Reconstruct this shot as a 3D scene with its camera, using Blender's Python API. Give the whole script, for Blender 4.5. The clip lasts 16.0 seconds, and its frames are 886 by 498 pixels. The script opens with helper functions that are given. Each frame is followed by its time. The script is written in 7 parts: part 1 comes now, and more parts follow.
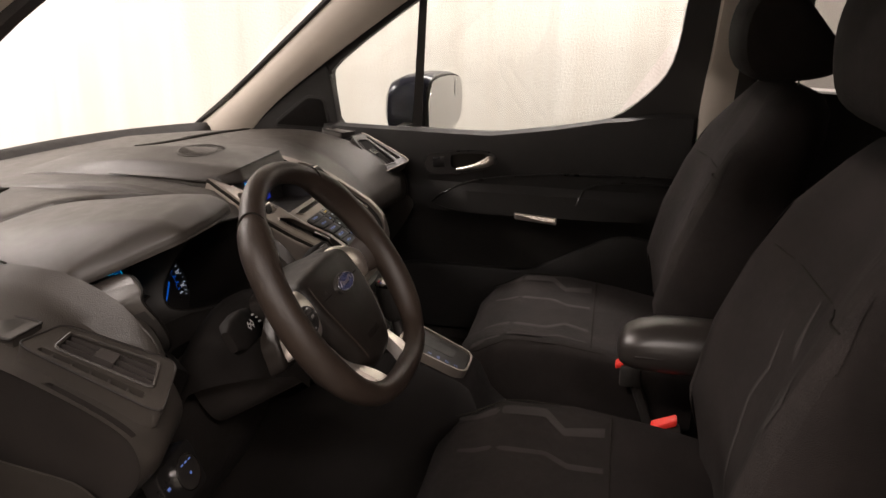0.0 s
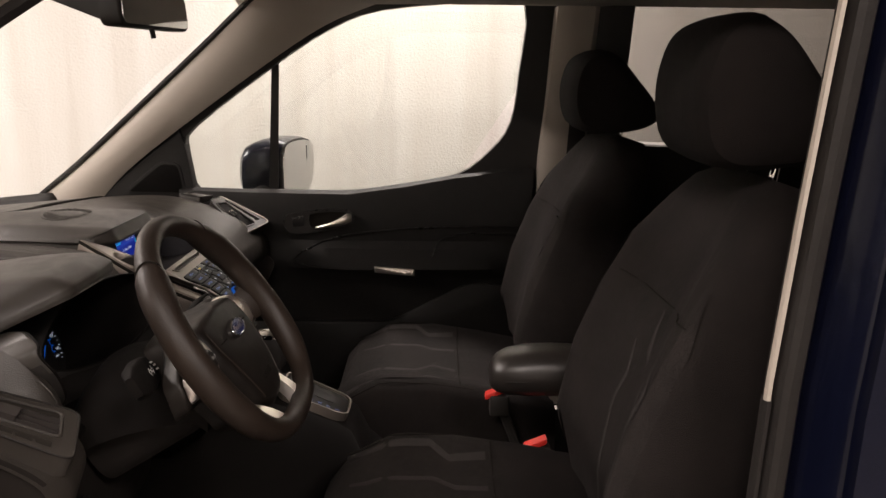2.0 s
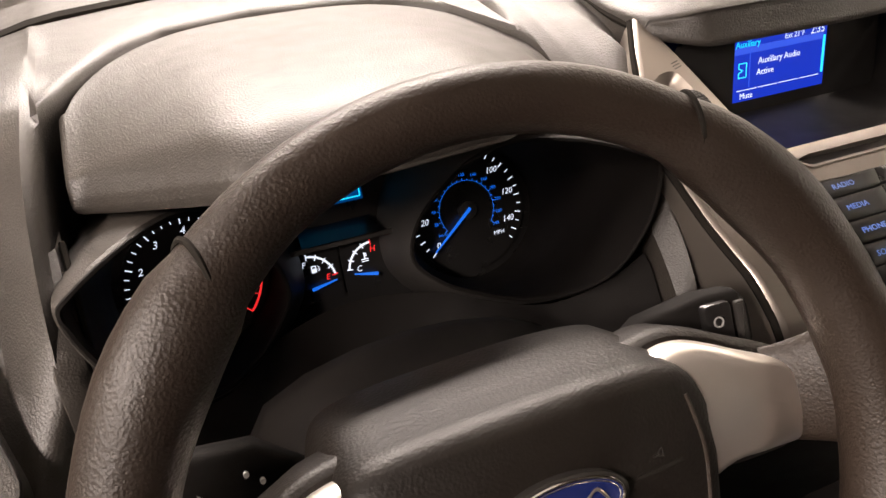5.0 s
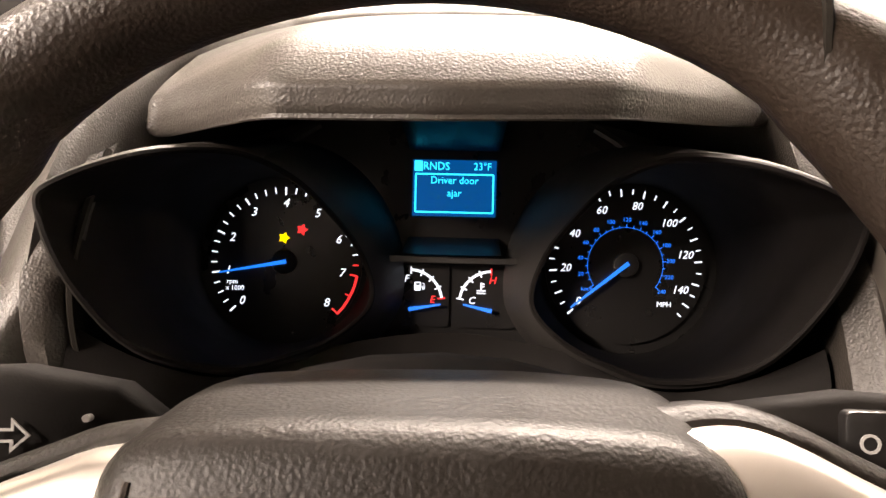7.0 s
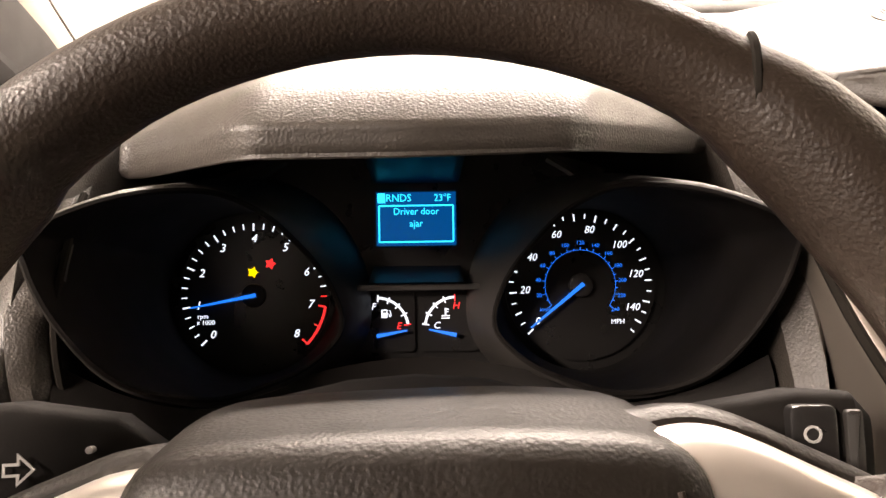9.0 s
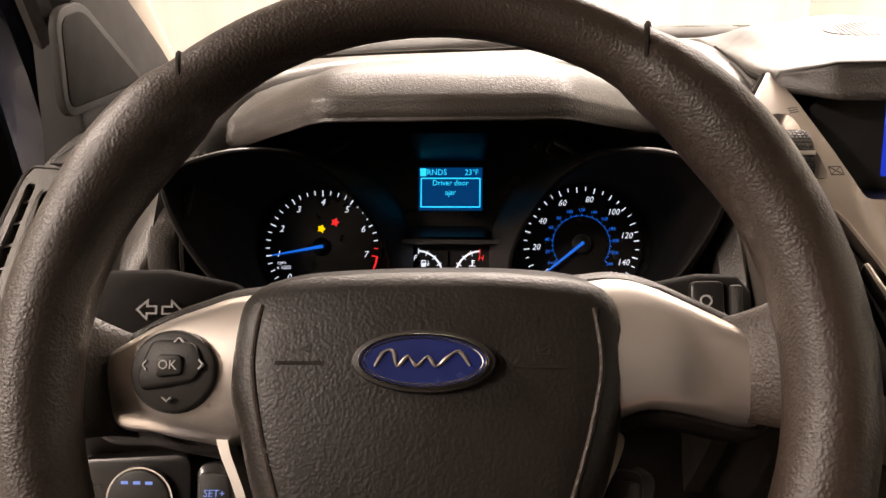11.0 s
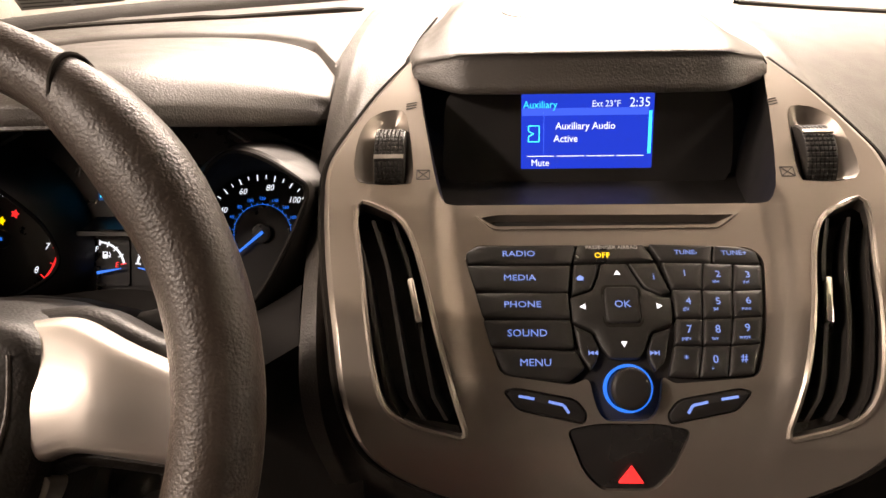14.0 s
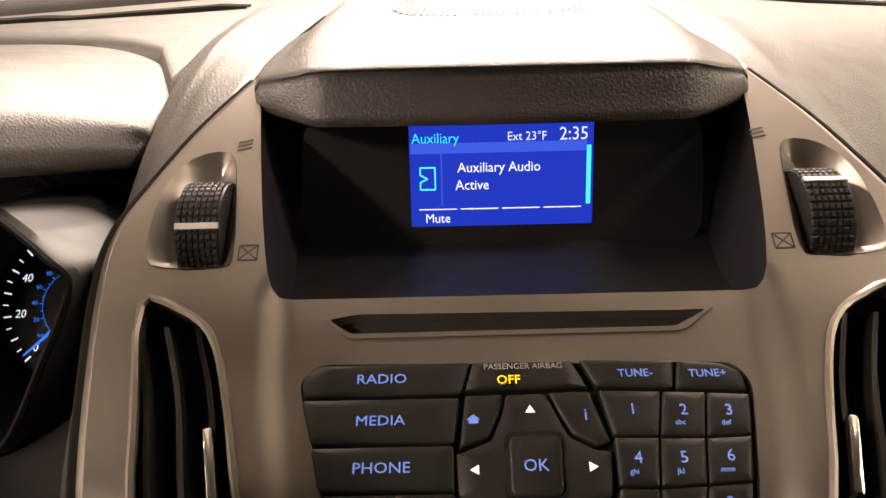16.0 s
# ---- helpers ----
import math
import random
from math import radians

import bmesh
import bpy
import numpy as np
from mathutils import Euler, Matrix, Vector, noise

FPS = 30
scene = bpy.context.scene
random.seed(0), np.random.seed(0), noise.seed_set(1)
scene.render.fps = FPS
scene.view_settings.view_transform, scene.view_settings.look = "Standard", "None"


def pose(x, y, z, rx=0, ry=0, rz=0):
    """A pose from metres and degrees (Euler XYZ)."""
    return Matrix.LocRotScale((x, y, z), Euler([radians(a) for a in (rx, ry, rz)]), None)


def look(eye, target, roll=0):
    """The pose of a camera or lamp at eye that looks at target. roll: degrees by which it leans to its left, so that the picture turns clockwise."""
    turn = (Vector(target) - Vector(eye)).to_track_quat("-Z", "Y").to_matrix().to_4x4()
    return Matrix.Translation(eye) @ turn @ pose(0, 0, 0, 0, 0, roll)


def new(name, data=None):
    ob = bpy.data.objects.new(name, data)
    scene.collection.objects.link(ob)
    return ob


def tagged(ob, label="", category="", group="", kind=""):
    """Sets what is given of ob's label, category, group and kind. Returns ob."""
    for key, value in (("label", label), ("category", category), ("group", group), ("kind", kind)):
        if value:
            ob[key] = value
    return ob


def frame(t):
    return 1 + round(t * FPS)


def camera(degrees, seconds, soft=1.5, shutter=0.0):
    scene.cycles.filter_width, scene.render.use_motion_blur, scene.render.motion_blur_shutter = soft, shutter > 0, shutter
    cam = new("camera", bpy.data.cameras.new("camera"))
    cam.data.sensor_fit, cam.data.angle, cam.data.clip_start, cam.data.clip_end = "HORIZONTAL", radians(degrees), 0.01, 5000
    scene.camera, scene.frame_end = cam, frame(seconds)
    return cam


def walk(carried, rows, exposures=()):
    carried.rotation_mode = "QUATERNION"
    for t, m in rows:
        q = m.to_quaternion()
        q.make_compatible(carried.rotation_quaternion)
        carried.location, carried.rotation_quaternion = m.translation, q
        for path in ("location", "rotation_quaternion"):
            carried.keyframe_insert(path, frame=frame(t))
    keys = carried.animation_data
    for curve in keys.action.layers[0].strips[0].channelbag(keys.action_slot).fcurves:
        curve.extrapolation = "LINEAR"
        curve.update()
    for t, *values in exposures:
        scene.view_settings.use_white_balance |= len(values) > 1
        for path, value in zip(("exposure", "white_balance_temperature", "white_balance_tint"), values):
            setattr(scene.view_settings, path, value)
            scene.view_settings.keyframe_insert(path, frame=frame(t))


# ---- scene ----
cam = camera(57.0, 16.0)
PATH = [
    (0, (-1.446, -0.349, 1.45), (0.424, 0.029, 0.85), 1.1),
    (0.5, (-1.536, -0.275, 1.434), (0.367, -0.08, 0.85), 1.0),
    (1, (-1.656, -0.26, 1.442), (0.269, -0.193, 0.904), 1.0),
    (1.5, (-1.652, -0.258, 1.449), (0.294, -0.269, 0.987), 0.8),
    (2, (-1.56, -0.291, 1.429), (0.393, -0.304, 1.001), 0.7),
    (2.5, (-1.398, -0.339, 1.406), (0.548, -0.174, 0.973), 0.6),
    (3, (-1.226, -0.326, 1.364), (0.63, 0.257, 0.897), 1.7),
    (3.5, (-1.016, -0.285, 1.364), (0.684, 0.576, 0.758), 1.1),
    (4, (-0.797, -0.2, 1.386), (0.646, 0.886, 0.526), 1.0),
    (4.5, (-0.668, -0.191, 1.392), (0.357, 1.159, 0.33), 1.4),
    (4.7, (-0.598, -0.188, 1.38), (0.248, 1.211, 0.229), 0.8),
    (6.8, (-0.376, -0.141, 1.223), (-0.512, 1.648, 0.339), 0.0),
    (7, (-0.366, -0.137, 1.221), (-0.469, 1.663, 0.356), 0.0),
    (7.5, (-0.376, -0.12, 1.212), (-0.426, 1.694, 0.371), -0.1),
    (8, (-0.375, -0.119, 1.214), (-0.374, 1.706, 0.395), -0.3),
    (8.2, (-0.374, -0.119, 1.214), (-0.348, 1.708, 0.4), -0.3),
    (10.3, (-0.386, -0.285, 1.267), (-0.363, 1.587, 0.556), -0.8),
    (10.5, (-0.374, -0.296, 1.262), (-0.374, 1.582, 0.572), -0.9),
    (11, (-0.354, -0.322, 1.232), (-0.464, 1.54, 0.511), -0.9),
    (11.5, (-0.336, -0.351, 1.27), (-0.534, 1.477, 0.483), -0.9),
    (12, (-0.323, -0.358, 1.272), (-0.549, 1.442, 0.43), -0.9),
    (12.5, (-0.309, -0.351, 1.287), (-0.539, 1.438, 0.423), -1.1),
    (13, (-0.204, -0.346, 1.285), (-0.461, 1.438, 0.419), -1.5),
    (13.5, (-0.109, -0.322, 1.269), (-0.317, 1.464, 0.394), -1.5),
    (14, (-0.083, -0.278, 1.273), (-0.167, 1.513, 0.387), -1.5),
    (14.5, (-0.078, -0.257, 1.273), (-0.079, 1.53, 0.374), -1.6),
    (15, (-0.064, -0.247, 1.287), (-0.06, 1.54, 0.39), -1.5),
    (15.5, (-0.023, -0.171, 1.254), (-0.012, 1.616, 0.355), -1.5),
    (16, (-0.028, -0.097, 1.24), (-0.049, 1.691, 0.344), -1.6),
]
EXPOSURES = [(0, 0.35, 6100, 10), (0.5, 0.80, 5900, 9), (1.0, 0.80, 5750, 8), (1.5, 0.55, 5700, 8), (2.0, 0.05, 6100, 10), (2.5, 0.22, 6000, 9), (3.0, -0.05, 6000, 9), (3.5, 0.0, 6100, 10), (4.0, 0.7, 5500, 6), (4.5, 1.2, 6100, 9), (4.7, 1.35, 6200, 10), (6.5, 2.5, 6650, 10), (8.2, 2.48, 6650, 10), (10.3, 1.85, 6600, 11), (11.0, 1.55, 6600, 11), (11.5, 1.5, 6600, 11), (12.0, 1.5, 6600, 11), (12.5, 1.85, 6700, 11), (13.5, 2.0, 6800, 11), (14.5, 1.9, 6850, 12), (15.5, 1.65, 6850, 12), (16.0, 1.6, 6850, 12)]
walk(cam, [(t, look(eye, target, roll)) for t, eye, target, roll in PATH], EXPOSURES)

# ---- light ----
world = bpy.data.worlds.new("garage_world")
world.use_nodes = True
world.node_tree.nodes["Background"].inputs[0].default_value = (0.92, 0.76, 0.64, 1)
world.node_tree.nodes["Background"].inputs[1].default_value = 0.11
scene.world = world


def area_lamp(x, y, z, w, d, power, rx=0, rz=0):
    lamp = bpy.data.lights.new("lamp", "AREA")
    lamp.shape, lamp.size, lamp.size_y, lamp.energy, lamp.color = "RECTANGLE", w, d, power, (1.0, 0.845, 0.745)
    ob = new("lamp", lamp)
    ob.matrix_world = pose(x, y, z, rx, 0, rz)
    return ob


# Unseen lamps: the front one assumed from dash highlights, the others added as fill
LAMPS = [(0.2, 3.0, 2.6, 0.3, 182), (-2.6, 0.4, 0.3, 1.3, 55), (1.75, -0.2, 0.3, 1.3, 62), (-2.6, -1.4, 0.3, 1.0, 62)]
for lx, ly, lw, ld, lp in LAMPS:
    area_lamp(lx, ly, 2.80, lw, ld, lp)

# ---- materials ----
def material(name, base, rough=0.5, metal=0.0, grain=0.0, size=900.0, vary=0.15, second=None, patch=6.0, emit=None, power=1.0, coat=0.0, spec=0.5, wear=0.12):
    """A surface with a fine relief (grain, at size cells a metre) and a broad change of tone (patch)."""
    m = bpy.data.materials.new(name)
    m.use_nodes = True
    t = m.node_tree
    b = t.nodes["Principled BSDF"]
    b.inputs["Roughness"].default_value, b.inputs["Metallic"].default_value = rough, metal
    b.inputs["Coat Weight"].default_value = coat
    b.inputs["Specular IOR Level"].default_value = spec
    co = t.nodes.new("ShaderNodeTexCoord")
    if vary > 0:
        n = t.nodes.new("ShaderNodeTexNoise")
        n.inputs["Scale"].default_value, n.inputs["Detail"].default_value = patch, 8
        t.links.new(co.outputs["Object"], n.inputs["Vector"])
        r = t.nodes.new("ShaderNodeValToRGB")
        lo = second or [c * (1 - vary) for c in base]
        hi = [min(1, c * (1 + vary)) for c in base]
        r.color_ramp.elements[0].color, r.color_ramp.elements[1].color = (*lo, 1), (*hi, 1)
        r.color_ramp.elements[0].position, r.color_ramp.elements[1].position = 0.32, 0.68
        t.links.new(n.outputs["Fac"], r.inputs["Fac"])
        t.links.new(r.outputs["Color"], b.inputs["Base Color"])
        k = t.nodes.new("ShaderNodeMapRange")
        k.inputs["To Min"].default_value, k.inputs["To Max"].default_value = max(0.02, rough - wear), min(1, rough + wear)
        n2 = t.nodes.new("ShaderNodeTexNoise")
        n2.inputs["Scale"].default_value, n2.inputs["Detail"].default_value = patch * 7, 6
        t.links.new(co.outputs["Object"], n2.inputs["Vector"])
        t.links.new(n2.outputs["Fac"], k.inputs["Value"])
        t.links.new(k.outputs["Result"], b.inputs["Roughness"])
    else:
        b.inputs["Base Color"].default_value = (*base, 1)
    if grain > 0:
        v = t.nodes.new("ShaderNodeTexVoronoi")
        v.inputs["Scale"].default_value = size
        v.feature = "SMOOTH_F1"
        n3 = t.nodes.new("ShaderNodeTexNoise")
        n3.inputs["Scale"].default_value, n3.inputs["Detail"].default_value = size * 2.2, 2
        add = t.nodes.new("ShaderNodeMath")
        add.operation = "ADD"
        u = t.nodes.new("ShaderNodeBump")
        u.inputs["Strength"].default_value, u.inputs["Distance"].default_value = grain, 0.6 / size
        for q in (v, n3):
            t.links.new(co.outputs["Object"], q.inputs["Vector"])
        t.links.new(v.outputs["Distance"], add.inputs[0])
        soft = t.nodes.new("ShaderNodeMath")
        soft.operation = "MULTIPLY"
        soft.inputs[1].default_value = 0.4
        t.links.new(n3.outputs["Fac"], soft.inputs[0])
        t.links.new(soft.outputs[0], add.inputs[1])
        t.links.new(add.outputs[0], u.inputs["Height"])
        t.links.new(u.outputs["Normal"], b.inputs["Normal"])
    if emit:
        b.inputs["Emission Color"].default_value, b.inputs["Emission Strength"].default_value = (*emit, 1), power
    return m


def glass_material(name, tint, gloss=0.06, rough=0.0):
    m = bpy.data.materials.new(name)
    m.use_nodes = True
    t = m.node_tree
    out = t.nodes["Material Output"]
    t.nodes.remove(t.nodes["Principled BSDF"])
    a, g, mix = t.nodes.new("ShaderNodeBsdfTransparent"), t.nodes.new("ShaderNodeBsdfGlossy"), t.nodes.new("ShaderNodeMixShader")
    a.inputs[0].default_value = (*tint, 1)
    g.inputs["Roughness"].default_value = rough
    mix.inputs[0].default_value = gloss
    t.links.new(a.outputs[0], mix.inputs[1])
    t.links.new(g.outputs[0], mix.inputs[2])
    t.links.new(mix.outputs[0], out.inputs["Surface"])
    return m


DASH = material("dash_grained_plastic", (0.034, 0.0292, 0.0248), 0.45, grain=0.42, size=760, vary=0.14, spec=0.52)
DASH_DARK = material("dark_lower_plastic", (0.0135, 0.0110, 0.0095), 0.60, grain=0.3, size=1100, spec=0.3)
BLACK = material("black_plastic", (0.020, 0.0178, 0.0160), 0.52, grain=0.1, size=900, spec=0.32)
GLOSSY = material("gloss_black", (0.013, 0.012, 0.0115), 0.28, vary=0.05, wear=0.03)
PIANO = material("piano_black", (0.008, 0.0075, 0.0075), 0.30, vary=0, spec=1.0)
LEATHER = material("rim_leather", (0.0225, 0.0157, 0.0116), 0.44, grain=0.38, size=680, vary=0.25, spec=0.33)
PAD = material("airbag_pad_grain", (0.0098, 0.0076, 0.0060), 0.46, grain=0.27, size=600, spec=0.28)
POD = material("matt_black_pod", (0.0065, 0.0053, 0.0046), 0.75, grain=0.1, size=900, spec=0.12)
KEYCAP = material("black_key_plastic", (0.0105, 0.0092, 0.0084), 0.5, grain=0.08, size=1500, spec=0.35)
DOOR = material("door_lining_plastic", (0.0150, 0.0138, 0.0128), 0.58, grain=0.25, size=1000, spec=0.32)
CONSOLE = material("black_console_plastic", (0.0085, 0.0072, 0.0064), 0.60, grain=0.2, size=1000, spec=0.2)
# Vent grey raised to hold the light on the driver's slats
VANE = material("lightened_vent_grey", (0.040, 0.034, 0.031), 0.55, grain=0.1, size=900)
GAP = material("dark_gap", (0.016, 0.014, 0.012), 0.95, vary=0, spec=0.05)
SILVER = material("warm_silver_paint", (0.220, 0.193, 0.168), 0.33, 0.70, grain=0.05, size=2500, vary=0.06, wear=0.06)
VINYL = material("armrest_vinyl", (0.021, 0.0178, 0.0158), 0.34, grain=0.22, size=900, vary=0.2, spec=0.5)
SATIN = material("satin_metal_trim", (0.97, 0.90, 0.83), 0.32, 0.92, vary=0.02, wear=0.012)
CHROME = material("chrome", (0.8, 0.79, 0.77), 0.09, 1.0, vary=0)
BEIGE = material("beige_trim_plastic", (0.40, 0.355, 0.30), 0.6, grain=0.2, size=800, vary=0.06)
FABRIC = material("woven_seat_fabric", (0.0125, 0.0098, 0.0088), 0.92, grain=0.9, size=900, vary=0.2, patch=14, spec=0.2)
FABRIC_MID = material("ribbed_insert_fabric", (0.0175, 0.0142, 0.0130), 0.9, grain=0.9, size=500, vary=0.25, patch=20, spec=0.2)
STRIPE = material("grey_stripe_weave", (0.027, 0.0232, 0.0218), 0.85, grain=0.6, size=900, spec=0.2)
BLUE = material("dark_blue_body_paint", (0.004, 0.0052, 0.016), 0.25, 0.2, coat=0.12, vary=0.1, wear=0.04, spec=0.3)
RUBBER = material("rubber_seal", (0.018, 0.0155, 0.014), 0.65, grain=0.2, size=400, spec=0.3)
CARPET = material("floor_carpet", (0.017, 0.0155, 0.0145), 0.97, grain=1.0, size=500, vary=0.4, patch=18, spec=0.1)
RED = material("red_release_button", (0.62, 0.03, 0.02), 0.4, vary=0.05)
LINER = material("headliner_felt", (0.40, 0.37, 0.33), 0.95, grain=0.5, size=600, vary=0.06)
CONCRETE = material("garage_floor_concrete", (0.30, 0.28, 0.26), 0.75, grain=0.5, size=60, vary=0.3, patch=2.0)
MIRROR = material("mirror_glass", (0.85, 0.85, 0.85), 0.02, 1.0, vary=0)
WINDOW = glass_material("clear_window_glass", (0.93, 0.95, 0.93), 0.05)
TINTED = glass_material("tinted_rear_glass", (0.66, 0.65, 0.63), 0.05)
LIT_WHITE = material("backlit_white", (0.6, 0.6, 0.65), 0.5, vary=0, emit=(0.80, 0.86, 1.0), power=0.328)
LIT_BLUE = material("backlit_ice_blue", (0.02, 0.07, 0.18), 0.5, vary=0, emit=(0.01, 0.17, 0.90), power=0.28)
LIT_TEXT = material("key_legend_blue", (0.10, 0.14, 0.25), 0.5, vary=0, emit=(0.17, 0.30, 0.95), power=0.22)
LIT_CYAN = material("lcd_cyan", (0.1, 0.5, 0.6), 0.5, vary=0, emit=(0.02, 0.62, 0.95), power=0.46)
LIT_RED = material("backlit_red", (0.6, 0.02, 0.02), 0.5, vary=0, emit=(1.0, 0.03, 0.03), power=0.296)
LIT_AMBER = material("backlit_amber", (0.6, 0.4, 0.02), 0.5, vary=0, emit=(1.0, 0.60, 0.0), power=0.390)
LCD_BACK = material("lcd_dark_blue", (0.0, 0.01, 0.04), 0.3, vary=0, emit=(0.0, 0.030, 0.12), power=0.45)
SCREEN_BLUE = material("screen_blue", (0.0, 0.0, 0.05), 0.3, vary=0, emit=(0.012, 0.040, 0.55), power=0.328)
SCREEN_LIGHT = material("screen_header_blue", (0.0, 0.0, 0.05), 0.3, vary=0, emit=(0.05, 0.12, 0.85), power=0.312)
GLYPH = material("printed_grey_glyph", (0.35, 0.34, 0.33), 0.6, vary=0)
ENGRAVE = material("engraved_dark_mark", (0.03, 0.028, 0.026), 0.6, vary=0)
EMBLEM_BLUE = material("emblem_blue_enamel", (0.010, 0.016, 0.085), 0.25, coat=0.6, vary=0.08)
COPPER = material("copper_tinted_insert", (0.42, 0.25, 0.16), 0.3, 0.8, vary=0.05)
# Glowing face of the added ceiling lamps
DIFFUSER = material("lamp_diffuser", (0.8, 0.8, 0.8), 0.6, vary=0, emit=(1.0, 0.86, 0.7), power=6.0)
PAPER = material("sticker_paper", (0.20, 0.20, 0.19), 0.7, vary=0.1)


def wall_material():
    m = material("painted_garage_wall", (0.72, 0.68, 0.63), 0.8, grain=0.25, size=90, vary=0.05, patch=1.2)
    t = m.node_tree
    b = t.nodes["Principled BSDF"]
    co = t.nodes.new("ShaderNodeTexCoord")
    mp = t.nodes.new("ShaderNodeMapping")
    mp.inputs["Scale"].default_value = (3.6, 3.6, 0.16)
    n = t.nodes.new("ShaderNodeTexNoise")
    n.inputs["Scale"].default_value, n.inputs["Detail"].default_value, n.inputs["Roughness"].default_value = 1.6, 7, 0.6
    r = t.nodes.new("ShaderNodeValToRGB")
    e = r.color_ramp.elements
    e[0].position, e[0].color = 0.30, (0.66, 0.62, 0.575, 1)
    e[1].position, e[1].color = 0.62, (0.78, 0.76, 0.73, 1)
    mid = r.color_ramp.elements.new(0.45)
    mid.color = (0.73, 0.70, 0.66, 1)
    t.links.new(co.outputs["Object"], mp.inputs["Vector"])
    t.links.new(mp.outputs["Vector"], n.inputs["Vector"])
    t.links.new(n.outputs["Fac"], r.inputs["Fac"])
    t.links.new(r.outputs["Color"], b.inputs["Base Color"])
    return m


WALL = wall_material()

# ---- building helpers ----
def thing(name, label, category, at=(0, 0, 0), group="", kind=""):
    ob = new(name)
    ob.empty_display_size = 0.05
    ob.location = at
    return tagged(ob, label, category, group, kind)


def part(name, bm, mat, parent=None, label="", smooth=True, angle=38):
    """Links a bmesh, given in world places, as one mesh under a thing or part."""
    me = bpy.data.meshes.new(name)
    bmesh.ops.recalc_face_normals(bm, faces=bm.faces)
    bm.to_mesh(me)
    bm.free()
    if smooth:
        me.shade_smooth()
        me.set_sharp_from_angle(angle=radians(angle))
    for one in mat if isinstance(mat, (list, tuple)) else (mat,):
        me.materials.append(one)
    ob = new(name, me)
    if parent:
        base, up = Vector(), parent
        while up:
            base += up.location
            up = up.parent
        me.transform(Matrix.Translation(-base))
        ob.parent = parent
    if label:
        tagged(ob, label)
    return ob


def own(name, bm, mat, label, category, group="", kind="", smooth=True, angle=38):
    return tagged(part(name, bm, mat, None, "", smooth, angle), label, category, group, kind)


def grid(rows, close_u=False, close_v=False, caps=False):
    """A skin over rows of points."""
    bm = bmesh.new()
    vs = [[bm.verts.new(p) for p in row] for row in rows]
    nu, nv = len(vs), len(vs[0])
    for i in range(nu if close_u else nu - 1):
        for j in range(nv if close_v else nv - 1):
            a, b, c, d = vs[i][j], vs[i][(j + 1) % nv], vs[(i + 1) % nu][(j + 1) % nv], vs[(i + 1) % nu][j]
            if len({a, b, c, d}) == 4:
                bm.faces.new((a, b, c, d))
    if caps and close_v:
        bm.faces.new(vs[0])
        bm.faces.new(vs[-1][::-1])
    return bm


def flat(x, y, z):
    return Vector((x, y, z))


def side_map(x0):
    """Plane across the car at x0: u is y, v is z, h goes to the inside (towards x 0)."""
    return lambda u, v, h: Vector((x0 - math.copysign(h, x0), u, v))


def spline(pts, n=8, closed=True):
    """A smooth line through 2D or 3D points."""
    out, m = [], len(pts)
    for i in range(m if closed else m - 1):
        p = [Vector(pts[(i + k) % m] if closed else pts[min(max(i + k, 0), m - 1)]) for k in (-1, 0, 1, 2)]
        for s in range(n):
            t = s / n
            out.append(0.5 * (2 * p[1] + (p[2] - p[0]) * t + (2 * p[0] - 5 * p[1] + 4 * p[2] - p[3]) * t * t + (3 * p[1] - p[0] - 3 * p[2] + p[3]) * t ** 3))
    if not closed:
        out.append(Vector(pts[-1]))
    return out


def rounded(pts, r, n=4):
    """The polygon with its corners rounded by r."""
    out, m = [], len(pts)
    for i in range(m):
        a, b, c = Vector(pts[i - 1]), Vector(pts[i]), Vector(pts[(i + 1) % m])
        d1, d2 = (a - b), (c - b)
        k = min(r, d1.length * 0.45, d2.length * 0.45)
        p, q = b + d1.normalized() * k, b + d2.normalized() * k
        for s in range(n + 1):
            t = s / n
            out.append((1 - t) ** 2 * p + 2 * t * (1 - t) * b + t * t * q)
    return out


def inset(pts, d):
    """The polygon shrunk by about d on every side."""
    m = len(pts)
    area = sum(pts[i][0] * pts[(i + 1) % m][1] - pts[(i + 1) % m][0] * pts[i][1] for i in range(m))
    s, out = (1 if area > 0 else -1), []
    for i in range(m):
        a, b, c = Vector(pts[i - 1]), Vector(pts[i]), Vector(pts[(i + 1) % m])
        e1, e2 = (b - a), (c - b)
        if e1.length < 1e-9:
            e1 = e2
        if e2.length < 1e-9:
            e2 = e1
        n1, n2 = Vector((-e1.y, e1.x)).normalized() * s, Vector((-e2.y, e2.x)).normalized() * s
        k = n1 + n2
        k = k / max(0.35, k.length ** 2 / 2) if k.length > 1e-6 else n1
        out.append(b + k * d)
    return out


def slab(poly, to, h0, h1, bevel=0.0, bm=None, steps=2):
    """A piece with the outline poly on the surface to(u, v, h), from h0 to h1, its upper edge rounded."""
    bm = bm or bmesh.new()
    rings = [[to(p[0], p[1], h0) for p in poly]]
    if bevel:
        for k in range(steps + 1):
            a = math.pi / 2 * k / steps
            d, h = bevel * (1 - math.cos(a)), h1 - bevel * (1 - math.sin(a))
            ring = inset(poly, d) if d > 1e-7 else poly
            rings.append([to(p[0], p[1], h) for p in ring])
    else:
        rings.append([to(p[0], p[1], h1) for p in poly])
    vs = [[bm.verts.new(p) for p in ring] for ring in rings]
    m = len(poly)
    for a, b in zip(vs, vs[1:]):
        for i in range(m):
            bm.faces.new((a[i], a[(i + 1) % m], b[(i + 1) % m], b[i]))
    bm.faces.new(vs[-1])
    bm.faces.new(vs[0][::-1])
    return bm


